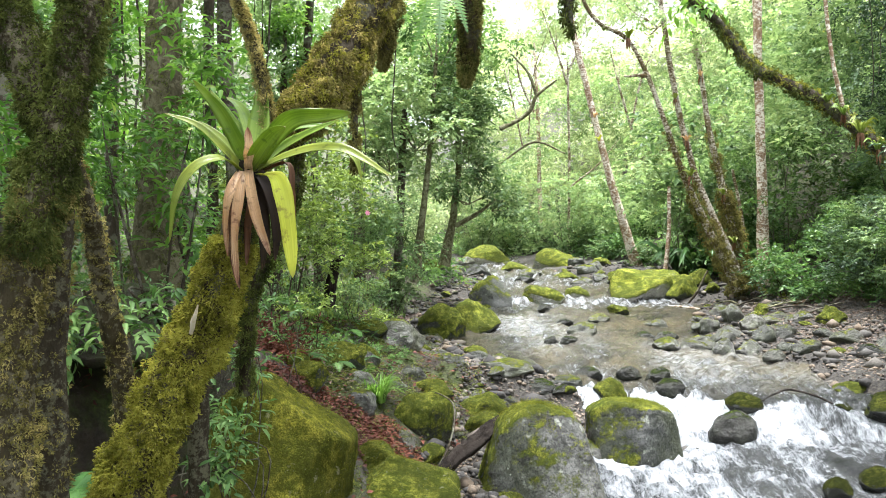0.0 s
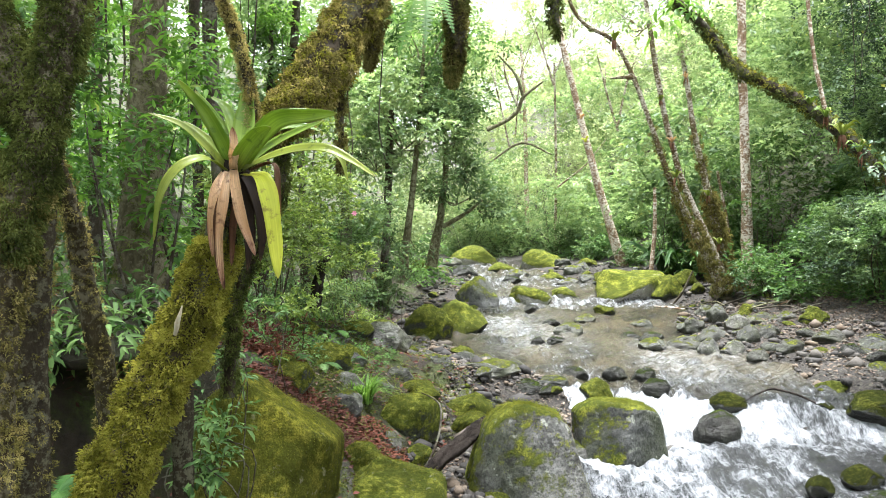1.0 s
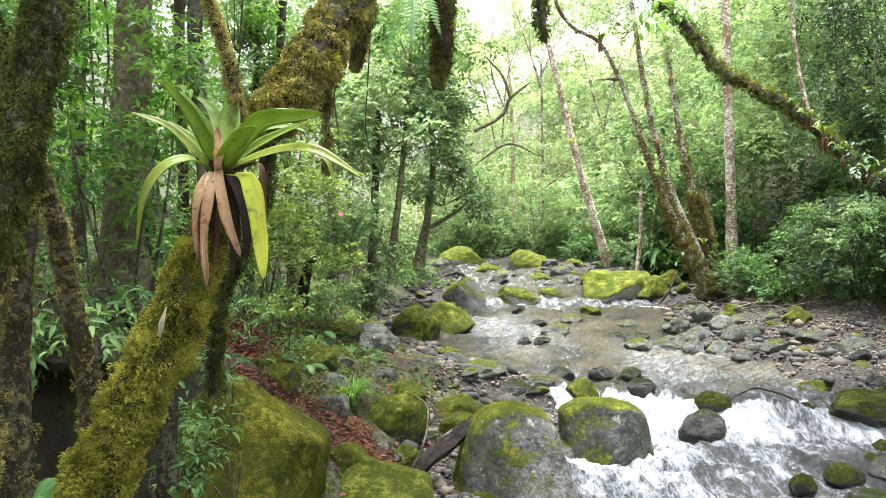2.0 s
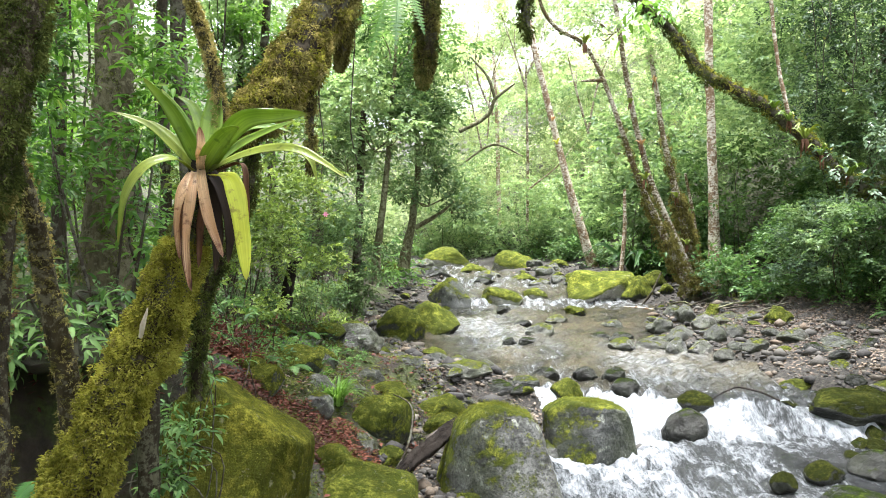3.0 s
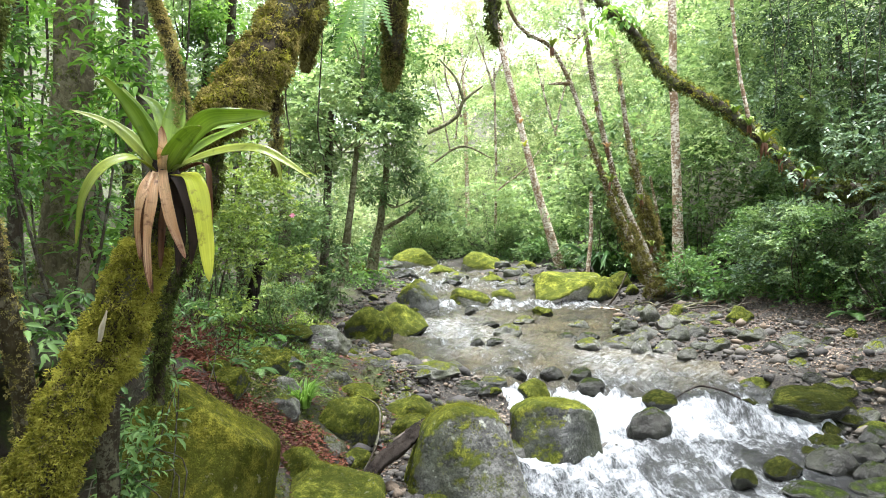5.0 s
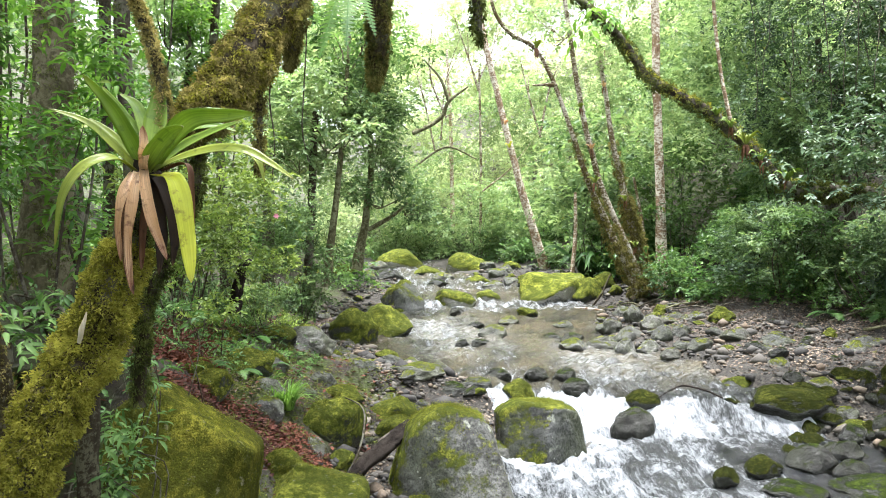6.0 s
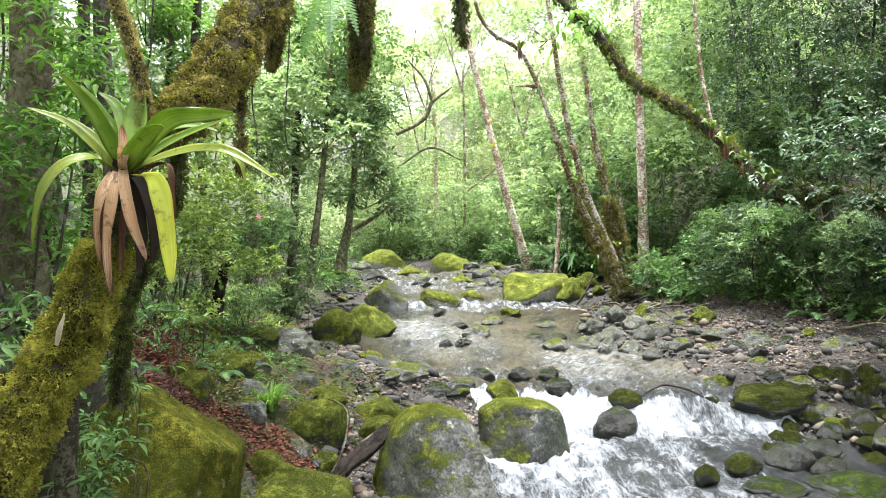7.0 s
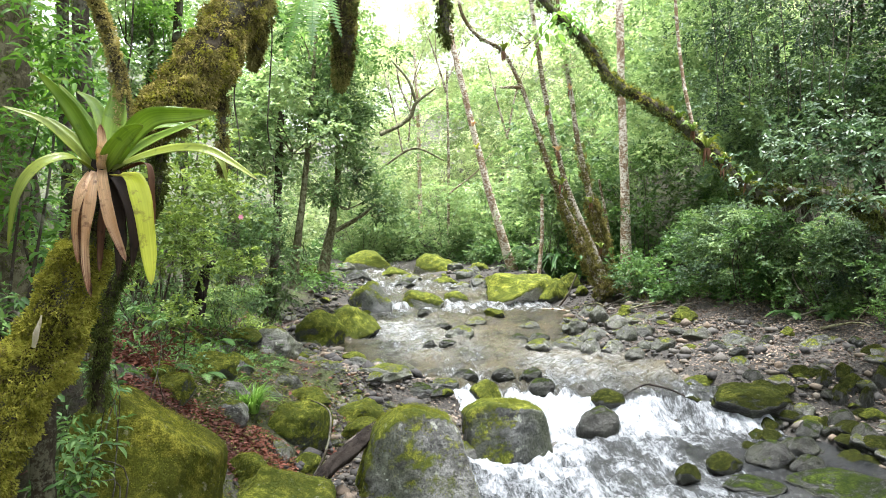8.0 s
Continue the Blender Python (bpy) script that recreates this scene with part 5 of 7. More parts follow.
tree("long mossy bough sweeping out over the stream", BARK_DARK, [(R7X, R7Y, float(land(R7X, R7Y)) - 0.1)] + R7, [0.18] + R7_R, (), (), 91, 12, [
    (R7, R7_R, 16000, 0.028, 0.8, MOSS_DARK), (R7[1:5], R7_R[1:5], 6000, 0.03, 1.1, MOSS_DARK), (R7[4:10], R7_R[4:10], 5000, 0.02, 0.3, MOSS)], "mossy_tree")

tree("thin white stem rising from the mossy bough", BARK_PALE, [(4.371, 7.264, 3.204), (4.291, 7.339, 3.741), (4.243, 7.410, 4.365), (4.195, 7.434, 5.183)], [0.026, 0.022, 0.02, 0.017], (), (), 92, 10)

# ---- shrubs and woods ----
# left bank, between the trunks and the stream
for k, (c, rad, n, per, size, mat) in enumerate([
        ((-1.176, 7.504, 1.966), (0.6, 0.6, 0.55), 110, 32, 0.042, LEAF_BUSH), ((-0.721, 8.999, 1.749), (0.7, 0.6, 0.5), 110, 32, 0.045, LEAF_BUSH), ((-1.623, 8.524, 2.699), (0.7, 0.7, 0.6), 70, 28, 0.075, LEAF_LIGHT_PALED),
        ((-1.105, 9.016, 2.401), (0.7, 0.6, 0.45), 95, 30, 0.05, LEAF_BUSH), ((-1.364, 6.301, 1.848), (0.4, 0.4, 0.4), 70, 30, 0.04, LEAF_MID), ((-1.176, 7.488, 1.327), (0.7, 0.5, 0.25), 90, 30, 0.038, LEAF_BUSH),
        ((-1.170, 5.189, 1.414), (0.4, 0.3, 0.25), 24, 24, 0.04, LEAF_MID), ((-0.923, 9.484, 1.174), (0.6, 0.5, 0.3), 40, 28, 0.055, LEAF_BUSH), ((-1.814, 7.013, 2.319), (0.6, 0.5, 0.6), 50, 26, 0.08, LEAF_MID)]):
    bush("bright green small-leaved shrub on the bank", c, rad, n, per, size, LEAF_OLIVE if k % 2 == 0 else mat, 110 + k, group="shrubs of the left bank")
for k, (c, rad, n, per, size, mat) in enumerate([
        ((-2.073, 4.225, 2.796), (0.3, 0.4, 0.3), 36, 12, 0.07, LEAF_FRESH), ((-1.646, 4.432, 3.063), (0.36, 0.35, 0.25), 42, 12, 0.075, LEAF_FRESH), ((-1.701, 4.321, 2.634), (0.35, 0.35, 0.25), 24, 12, 0.07, LEAF_FRESH),
        ((-2.153, 4.413, 2.351), (0.4, 0.4, 0.25), 30, 12, 0.08, LEAF_FRESH), ((-2.314, 3.619, 2.576), (0.4, 0.4, 0.4), 44, 16, 0.065, LEAF_FRESH), ((-2.717, 4.211, 2.259), (0.4, 0.4, 0.35), 36, 16, 0.07, LEAF_FRESH),
        ((-2.029, 3.528, 2.910), (0.35, 0.4, 0.25), 50, 18, 0.06, LEAF_MID), ((-2.644, 5.603, 1.949), (0.6, 0.5, 0.4), 40, 20, 0.09, LEAF_MID), ((-1.623, 4.604, 1.979), (0.25, 0.3, 0.3), 22, 16, 0.08, LEAF_FRESH)]):
    bush("broad-leaved forest shrub with shining leaves", c, rad, n, per, size, mat, 130 + k, 0.25, 0.36, True, 1, group="broad-leaved shrubs", spread=1.1)
for k, (c, rad, n) in enumerate([((-1.684, 3.690, 1.475), (0.28, 0.25, 0.12), 22), ((-1.837, 3.391, 1.510), (0.2, 0.2, 0.1), 12), ((-1.476, 3.888, 1.402), (0.2, 0.2, 0.12), 12), ((-2.2, 3.33, 1.4), (0.25, 0.08, 0.08), 16), ((-1.75, 3.33, 1.4), (0.25, 0.08, 0.08), 18), ((-1.321, 2.281, 1.126), (0.05, 0.08, 0.04), 2), ((-1.203, 2.777, 0.994), (0.08, 0.08, 0.06), 4)]):
    bush("low plant with long drooping green leaves", c, rad, n, 12, 0.075, LEAF_MID, 150 + k, 0.6, 0.3, True, 3, "low_plant", "low plants of the forest floor", 0.9, (c[0], c[1] + 0.05, c[2] - 0.1) if k < 5 else None)
for k, (c, rad, n) in enumerate([((-0.912, 2.729, 1.081), (0.06, 0.08, 0.18), 26), ((-0.884, 2.575, 0.926), (0.07, 0.08, 0.12), 16), ((-1.017, 3.789, 1.415), (0.25, 0.2, 0.2), 24), ((-0.968, 3.284, 1.254), (0.1, 0.1, 0.12), 14)]):
    bush("tuft of small green seedlings beside the moss", c, rad, n, 9, 0.045, LEAF_MID, 160 + k, 0.2, 0.35, True, 6, "low_plant", "low plants of the forest floor", 1.0)

# low shrubs along the edge of the left bank
rngl = np.random.default_rng(700)
for k in range(20):
    y = 8.2 + 4.2 * k / 19 + rngl.uniform(-0.15, 0.15)
    x = float(np.interp(y, BANK_Y, BANK_L)) - rngl.uniform(1.7, 2.5)
    z = float(land(x, y)) + rngl.uniform(0.1, 0.22)
    bush("low fine-leaved shrub on the mossy bank", (x, y, z), (0.36, 0.34, 0.17), 42, 26, 0.034, (LEAF_OLIVE, LEAF_MID, LEAF_OLIVE)[k % 3], 701 + k, stems=0, group="low shrubs of the left bank")

# right bank: a wall of glossy leaves
rngb = np.random.default_rng(170)
for k in range(34):
    y = 3.2 + 11.5 * (k // 2) / 17 + rngb.uniform(-0.3, 0.3)
    b = float(np.interp(y, BANK_Y, BANK_R))
    hi = k % 2
    x = b + (2.85 if not hi else 3.95) + 0.04 * y + rngb.uniform(-0.25, 0.3)
    z = float(land(x, y)) + (0.7 if not hi else 2.3) + rngb.uniform(-0.15, 0.3)
    # low and farther shrubs get lighter leaves in place of more light
    bush("dense dark-leaved shrub over the gravel bar" if not hi else "tall dark glossy-leaved thicket", (x, y, z), (0.75, 0.7, 0.75) if not hi else (1.0, 0.9, 1.1),
         150 if not hi else 170, 34, 0.042 + 0.018 * rngb.uniform(), ((LEAF_DARK, LEAF_MID)[k % 4 == 1] if y < 9 else LEAF_BUSH) if hi else (LEAF_BUSH, LEAF_MID, LEAF_BUSH, LEAF_DARK)[k // 2 % 4], 171 + k, group="thicket of the right bank", spread=1.55)
for k in range(11):
    y = 3.0 + 13 * k / 15
    b = float(np.interp(y, BANK_Y, BANK_R))
    x = b + 5.0 + rngb.uniform(-0.4, 0.6)
    z = float(land(x, y)) + rngb.uniform(2.6, 4.2)
    foot = (x + 0.3, y, float(land(x + 0.3, y)) - 0.1)
    tree("tall thicket tree hung with creepers", BARK_DARK, [foot, (x, y, (foot[2] + z) / 2), (x - 0.2, y, z)], [0.1, 0.08, 0.05], (), [((x - 0.4, y, z), (1.5, 1.2, 1.6), 230, 32, 0.065, LEAF_DARK_SHADED)], 215 + k, 8, None, group="trees of the right bank")

# beyond the pools
for k, (c, rad, n, per, size, mat) in enumerate([
        ((4.33, 23.5, 2.7), (1.5, 1.0, 1.25), 190, 30, 0.09, LEAF_LIGHT_PALED), ((2.670, 27.018, 2.252), (1.7, 1.2, 1.0), 100, 28, 0.12, LEAF_LIGHT_PALED), ((6.181, 24.500, 1.593), (1.2, 1.0, 0.8), 80, 28, 0.12, LEAF_MID),
        ((6.608, 17.053, 3.715), (1.3, 1.0, 1.3), 130, 12, 0.2, LEAF_BUSH), ((6.131, 17.533, 2.948), (1.1, 1.0, 0.9), 80, 22, 0.13, LEAF_LIGHT_PALED), ((6.301, 22.037, 3.030), (1.3, 1.0, 1.2), 90, 26, 0.13, LEAF_LIGHT_PALED),
        ((7.679, 16.509, 2.045), (1.2, 0.9, 0.9), 80, 26, 0.12, LEAF_MID), ((7.748, 15.032, 2.926), (1.2, 1.0, 1.3), 100, 28, 0.1, LEAF_MID), ((1.463, 26.015, 2.128), (1.1, 0.8, 0.8), 55, 26, 0.11, LEAF_LIGHT_PALED),
        ((-0.348, 17.006, 1.904), (0.9, 0.9, 0.8), 60, 26, 0.11, LEAF_YELLOW_HAZE), ((6.563, 12.490, 1.370), (0.7, 0.6, 0.45), 50, 28, 0.08, LEAF_MID), ((7.217, 15.488, 1.243), (0.6, 0.6, 0.4), 40, 26, 0.08, LEAF_MID)]):
    bush("light green shrub on the far bank", c, rad, n, per, size, mat, 240 + k, group="shrubs beyond the pools")


def woods(name, label, seed, n, per, size, mat, xr, yr, up, spread=2.4, low=0.03, bunch=30, wide=None):
    """Far woods: bunches of leaves over the hills, up to a height above the ground."""
    rng = np.random.default_rng(seed)
    m = max(8, n // bunch)
    crown = np.stack([rng.uniform(*xr, m), rng.uniform(*yr, m), up * rng.uniform(low, 1.0, m)], -1)
    k = rng.integers(0, m, n)
    v = unit(rng.normal(size=(n, 3)))
    v[:, 2] = np.where(rng.uniform(size=n) < 0.75, np.abs(v[:, 2]), v[:, 2])
    wide = (wide or min(1.9, 0.45 + 0.12 * up)) * rng.uniform(0.6, 1.35, m)
    v = v * (wide[k] * rng.uniform(0.7, 1.08, n))[:, None] * np.array([1.0, 1.0, 0.7])
    x, y, h = (crown[k] + v).T
    z = land(x, y) + np.clip(h, 0.05, None)
    me = spray(rng, np.stack([x, y, z], -1), per, size * spread, size, 0.5, 0.8)
    return tagged(mesh_part(name, me, mat), label, "woods", kind="stuff")


# the haze over these woods is only their washed-out leaf colour
woods("far_woods", "yellow-green woods up the valley, haze in their colour", 301, 1800, 36, 0.135, LEAF_YELLOW_HAZE, (-4, 12), (27, 42), 12, 3.0)
woods("far_woods", "tall trees closing the head of the valley, paled for haze", 311, 1400, 36, 0.14, LEAF_YELLOW_HAZE, (4.8, 15), (29, 38), 17, 3.0, 0.45)
woods("far_woods", "leafy crowns at the head of the valley, paled for haze", 312, 1100, 36, 0.135, LEAF_YELLOW_HAZE, (-1, 5.2), (30, 38), 11.5, 3.0, 0.5)
woods("far_woods", "yellow-green woods up the valley, haze in their colour", 309, 1300, 30, 0.14, LEAF_YELLOW_HAZE, (9, 26), (24, 38), 15, 2.8)
woods("far_woods", "green woods covering the far hillside, paled for haze", 314, 5600, 14, 0.165, LEAF_YELLOW_HAZE, (1, 26), (27, 46), 1.6, 3.2, 0.03, 24, 1.9)
woods("far_woods", "woods on the distant ridge, haze in their colour", 316, 1200, 14, 0.4, LEAF_YELLOW_HAZE, (12, 44), (55, 98), 3.0, 3.2, 0.03, 8, 3.4)
woods("far_woods", "light green thicket at the head of the valley", 313, 900, 36, 0.11, LEAF_LIGHT_PALED, (0, 15), (25, 31), 6, 3.0)
woods("far_woods", "light woods on the near hillside", 315, 1100, 24, 0.11, LEAF_LIGHT_PALED, (7, 15), (19, 27), 5, 3.0, 0.03, 30, 1.5)
woods("far_woods", "green woods on the slope beyond the right bank", 302, 1500, 24, 0.16, LEAF_LIGHT_PALED, (9, 24), (13, 28), 8)
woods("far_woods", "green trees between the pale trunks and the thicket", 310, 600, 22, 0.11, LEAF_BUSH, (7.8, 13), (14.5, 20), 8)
# lighter copy of the trees above, brightening this stretch by leaf colour
woods("far_woods", "trees between the pale trunks and the thicket, leaves lightened", 317, 650, 22, 0.11, LEAF_LIGHT_PALED, (7.4, 12), (13.5, 18), 6)
woods("far_woods", "green woods behind the left bank", 303, 900, 24, 0.17, LEAF_MID, (-16, -3.0), (11, 26), 11)
woods("far_woods", "leafy woods close behind the left trunks", 304, 1300, 24, 0.085, LEAF_FRESH, (-9, -2.6), (6.5, 12), 6)
for k, (c, rad, n) in enumerate([((5.738, 21.982, 0.930), (1.2, 0.8, 0.5), 60), ((6.416, 19.487, 1.157), (0.9, 0.7, 0.45), 55), ((7.330, 19.489, 1.240), (0.7, 0.6, 0.4), 45), ((7.061, 15.181, 0.971), (0.6, 0.6, 0.35), 40), ((6.715, 12.981, 0.995), (0.7, 0.6, 0.35), 45), ((6.699, 11.780, 0.998), (0.6, 0.6, 0.35), 45), ((4.971, 26.990, 1.170), (1.3, 0.9, 0.5), 60), ((3.485, 27.994, 1.286), (1.3, 0.9, 0.6), 60)]):
    bush("low dark green shrub at the edge of the wood", c, rad, n, 26, 0.1, (LEAF_BUSH, LEAF_MID)[k % 2], 280 + k, group="shrubs beyond the pools")
for k, (p, s) in enumerate([((4.913, 23.416, 1.067), 0.8), ((5.378, 23.270, 1.211), 0.9), ((5.483, 21.716, 1.072), 0.7), ((5.697, 20.806, 1.107), 0.8), ((5.928, 24.750, 1.590), 1.0), ((6.160, 22.868, 1.516), 0.9), ((5.503, 25.717, 1.468), 1.0), ((5.835, 19.213, 1.003), 0.6)]):
    bush("low leafy shrub on the rising bank", (p[0], p[1], p[2] + 0.35 * s), (0.8 * s, 0.7 * s, 0.45 * s), 55, 26, 0.1, (LEAF_MID, LEAF_BUSH, LEAF_LIGHT_PALED)[k % 3], 660 + k, group="shrubs beyond the pools")
woods("far_woods", "bright woods between the left trunks", 305, 2300, 24, 0.15, LEAF_LIGHT_PALED, (-12, -0.5), (15, 27), 13)
woods("far_woods", "undergrowth on the banks beyond the pools", 306, 500, 22, 0.12, LEAF_MID, (6.6, 11), (14, 26), 0.7)
woods("far_woods", "undergrowth on the banks beyond the pools", 307, 400, 22, 0.12, LEAF_MID, (-5, 0.2), (14, 26), 0.8)
woods("far_woods", "undergrowth at the head of the stream", 308, 500, 22, 0.14, LEAF_LIGHT_PALED, (-2, 9), (25, 31), 1.6)
for k, (c, rad, n) in enumerate([((4.871, 6.752, 2.394), (0.2, 0.15, 0.12), 7), ((5.303, 6.572, 2.358), (0.22, 0.15, 0.12), 7), ((5.722, 6.394, 2.292), (0.3, 0.2, 0.16), 14), ((4.616, 6.905, 2.690), (0.14, 0.15, 0.1), 5), ((5.294, 6.075, 2.858), (0.3, 0.25, 0.2), 16), ((5.453, 5.745, 3.043), (0.3, 0.25, 0.25), 18), ((5.170, 6.501, 2.725), (0.2, 0.2, 0.12), 10), ((5.399, 5.745, 2.537), (0.3, 0.25, 0.2), 16), ((5.460, 7.169, 3.178), (0.3, 0.2, 0.2), 14), ((5.571, 6.744, 3.278), (0.25, 0.2, 0.2), 12)]):
    bush("leafy sprays growing over the mossy bough", c, rad, n, 20, 0.065, LEAF_DARK, 620 + k, 0.6, stems=0, name="leafy_spray", group="leafy sprays on the bough", foot=c)

bush("sprig of large pale leaves hanging from the bough", (2.9, 7.95, 4.6), (0.2, 0.1, 0.12), 7, 12, 0.13, LEAF_FRESH, 640, 0.9, 0.4, True, 0, "leafy_spray", "leafy sprays on the bough", 1.0, (2.9, 7.95, 4.7))

# unseen leaves added overhead to shade the banks, and woods behind the camera
rng = np.random.default_rng(400)
n = 640
c = np.stack([rng.uniform(-9, 0.4, n), rng.uniform(-5, 8, n), rng.uniform(7.5, 10, n)], -1)
tagged(mesh_part("shade_canopy", spray(rng, c, 26, 0.5, 0.22, 0.5, 0.5), LEAF_MID), "unseen leaves added overhead to shade the left bank", "woods", kind="stuff")
n = 60
c = np.stack([rng.uniform(5.5, 9, n), rng.uniform(1, 7.5, n), rng.uniform(6.8, 9.5, n)], -1)
tagged(mesh_part("shade_canopy", spray(rng, c, 26, 0.5, 0.2, 0.5, 0.5), LEAF_DARK), "unseen dark leaves added overhead to shade the right bank", "woods", kind="stuff")
n = 60
c = np.stack([rng.uniform(7.5, 12, n), rng.uniform(4, 14, n), rng.uniform(9, 11, n)], -1)
tagged(mesh_part("shade_canopy", spray(rng, c, 26, 0.5, 0.2, 0.5, 0.5), LEAF_DARK), "unseen dark leaves added overhead to shade the thicket", "woods", kind="stuff")
n = 500
c = np.stack([rng.uniform(-14, 14, n), rng.uniform(-13, -7, n), rng.uniform(0.3, 6, n)], -1)
tagged(mesh_part("rear_woods", spray(rng, c, 24, 0.6, 0.26, 0.5, 0.7), LEAF_MID), "dark green woods downstream", "woods", kind="stuff")


# ---- the bromeliad ----
def strap(line, width, gutter=0.25, point=2.5, curl=0.0, per=9):
    """A strap leaf along the line: channelled, with a pointed tip. point: the higher, the blunter. width in metres."""
    q = glide(line, per)
    n = len(q)
    tan = unit(np.gradient(q, axis=0))
    d = q[-1] - q[0]
    front = unit(np.cross(d, np.array([0.2, -1.0, 0.25])))
    level_ = unit(np.cross(d, np.array([0.0, 0.02, 1.0])))
    hold = unit(0.8 * front + 0.45 * level_ * (1 if front @ level_ > 0 else -1))
    s = np.linspace(0, 1, n)
    side = np.tile(hold, (n, 1))
    side = unit(side - tan * (side * tan).sum(-1, keepdims=True))
    up = np.cross(side, tan)
    turn = (curl * np.sin(2.2 * s * math.pi))[:, None]
    side, up = side * np.cos(turn) + up * np.sin(turn), up * np.cos(turn) - side * np.sin(turn)
    w = width * 0.5 * (0.72 + 0.28 * np.sin(np.pi * s ** 0.8)) * np.sqrt(np.clip(1 - s ** point, 0.0004, 1))
    w = w * (1 + 0.05 * np.sin(17 * s + width * 900))
    cols = np.linspace(-1, 1, 7)
    top = q[:, None] + side[:, None] * (w[:, None] * cols)[:, :, None] + up[:, None] * (w[:, None] * gutter * (cols ** 2 - 0.4))[:, :, None]
    low = top - up[:, None] * 0.0018
    v = np.concatenate([top.reshape(-1, 3), low.reshape(-1, 3)])
    m = n * 7
    f = []
    for a in range(n - 1):
        for b in range(6):
            i = a * 7 + b
            f.append((i, i + 1, i + 8, i + 7))
            f.append((m + i + 7, m + i + 8, m + i + 1, m + i))
        for b in (0, 6):
            i = a * 7 + b
            f.append((i, i + 7, m + i + 7, m + i) if b == 0 else (i + 7, i, m + i, m + i + 7))
    f = np.array(f)
    me = arrays("leaf", v, f)
    uv = np.tile(np.stack(np.broadcast_arrays(cols[None] * 0.5 + 0.5, s[:, None]), -1).reshape(-1, 2), (2, 1))
    me.uv_layers.new(name="blade").data.foreach_set("uv", uv[f.ravel()].astype(np.float32).ravel())
    return me


def blade_material(name, base, tip, spots, rough=0.38, decay=None):
    m, n, l, b = material(name, rough, 0.3)
    tc = n.new("ShaderNodeTexCoord").outputs["Object"]
    uv = n.new("ShaderNodeUVMap").outputs[0]
    st = n.new("ShaderNodeMapping")
    st.inputs["Scale"].default_value = (9.0, 1.3, 1.0)
    l.new(uv, st.inputs[0])
    shift = n.new("ShaderNodeVectorMath")
    l.new(st.outputs[0], shift.inputs[0])
    l.new(sums(n, l, "MULTIPLY", n.new("ShaderNodeObjectInfo").outputs["Random"], 40.0), shift.inputs[1])
    vein = noise_tex(n, l, 1.4, 5.0, 0.65, shift.outputs[0])
    col = ramp(n, l, noise_tex(n, l, 5.0, 3.0, 0.5, tc), [(0.35, base), (0.65, tip)])
    col = mixed(n, l, ramp(n, l, vein, [(0.4, (0.4, 0.4, 0.4)), (0.62, (0, 0, 0))]), col, tuple(0.6 * c for c in base))
    along = n.new("ShaderNodeSeparateXYZ")
    l.new(uv, along.inputs[0])
    tipped = sums(n, l, "ADD", sums(n, l, "MULTIPLY", along.outputs["Y"], 0.5), sums(n, l, "MULTIPLY", vein, 0.125))
    col = mixed(n, l, ramp(n, l, tipped, [(0.53, (0, 0, 0)), (0.58, (0.8, 0.8, 0.8))]), col, (0.16, 0.09, 0.04))
    col = mixed(n, l, ramp(n, l, noise_tex(n, l, 28.0, 4.0, 0.6, tc), [(0.56, (0, 0, 0)), (0.68, (0.8, 0.8, 0.8))]), col, spots)
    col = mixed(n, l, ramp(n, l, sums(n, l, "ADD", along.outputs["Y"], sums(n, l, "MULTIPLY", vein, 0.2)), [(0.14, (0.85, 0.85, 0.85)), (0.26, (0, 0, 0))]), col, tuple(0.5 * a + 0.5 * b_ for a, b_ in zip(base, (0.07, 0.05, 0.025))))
    if decay:
        fibre = n.new("ShaderNodeMapping")
        fibre.inputs["Scale"].default_value = (22.0, 1.6, 1.0)
        l.new(uv, fibre.inputs[0])
        col = mixed(n, l, ramp(n, l, noise_tex(n, l, 1.5, 6.0, 0.7, fibre.outputs[0]), [(0.34, (0.5, 0.5, 0.5)), (0.48, (0, 0, 0))]), col, decay)
        # the hanging ends have rotted to a darker brown
        k = sums(n, l, "ADD", sums(n, l, "MULTIPLY", along.outputs["Y"], 0.5), sums(n, l, "MULTIPLY", vein, 0.75))
        col = mixed(n, l, ramp(n, l, k, [(0.7, (0, 0, 0)), (0.88, (0.92, 0.92, 0.92))]), col, decay)
    l.new(col, b.inputs["Base Color"])
    t = n.new("ShaderNodeBsdfTranslucent")
    l.new(mixed(n, l, 1.0, col, (1.3, 1.25, 0.6), "MULTIPLY"), t.inputs["Color"])
    s = n.new("ShaderNodeMixShader")
    s.inputs[0].default_value = 0.4
    l.new(b.outputs[0], s.inputs[1])
    l.new(t.outputs[0], s.inputs[2])
    l.new(s.outputs[0], n["Material Output"].inputs["Surface"])
    bump(n, l, b, noise_tex(n, l, 60.0, 3.0, 0.5, tc), 0.25, 0.004)
    return m


BLADE = blade_material("bromeliad_green", (0.125, 0.215, 0.02), (0.29, 0.4, 0.05), (0.1, 0.16, 0.025))
BLADE_OLIVE = blade_material("bromeliad_olive", (0.19, 0.25, 0.03), (0.31, 0.36, 0.055), (0.12, 0.15, 0.03))
BLADE_YELLOW = blade_material("bromeliad_yellow", (0.48, 0.52, 0.035), (0.66, 0.68, 0.1), (0.2, 0.17, 0.035))
BLADE_BROWN = blade_material("bromeliad_dry", (0.55, 0.34, 0.17), (0.8, 0.59, 0.37), (0.16, 0.08, 0.04), 0.45, (0.17, 0.06, 0.032))
BLADE_RUSSET = blade_material("bromeliad_dead", (0.12, 0.055, 0.03), (0.25, 0.13, 0.07), (0.06, 0.03, 0.02), 0.6)

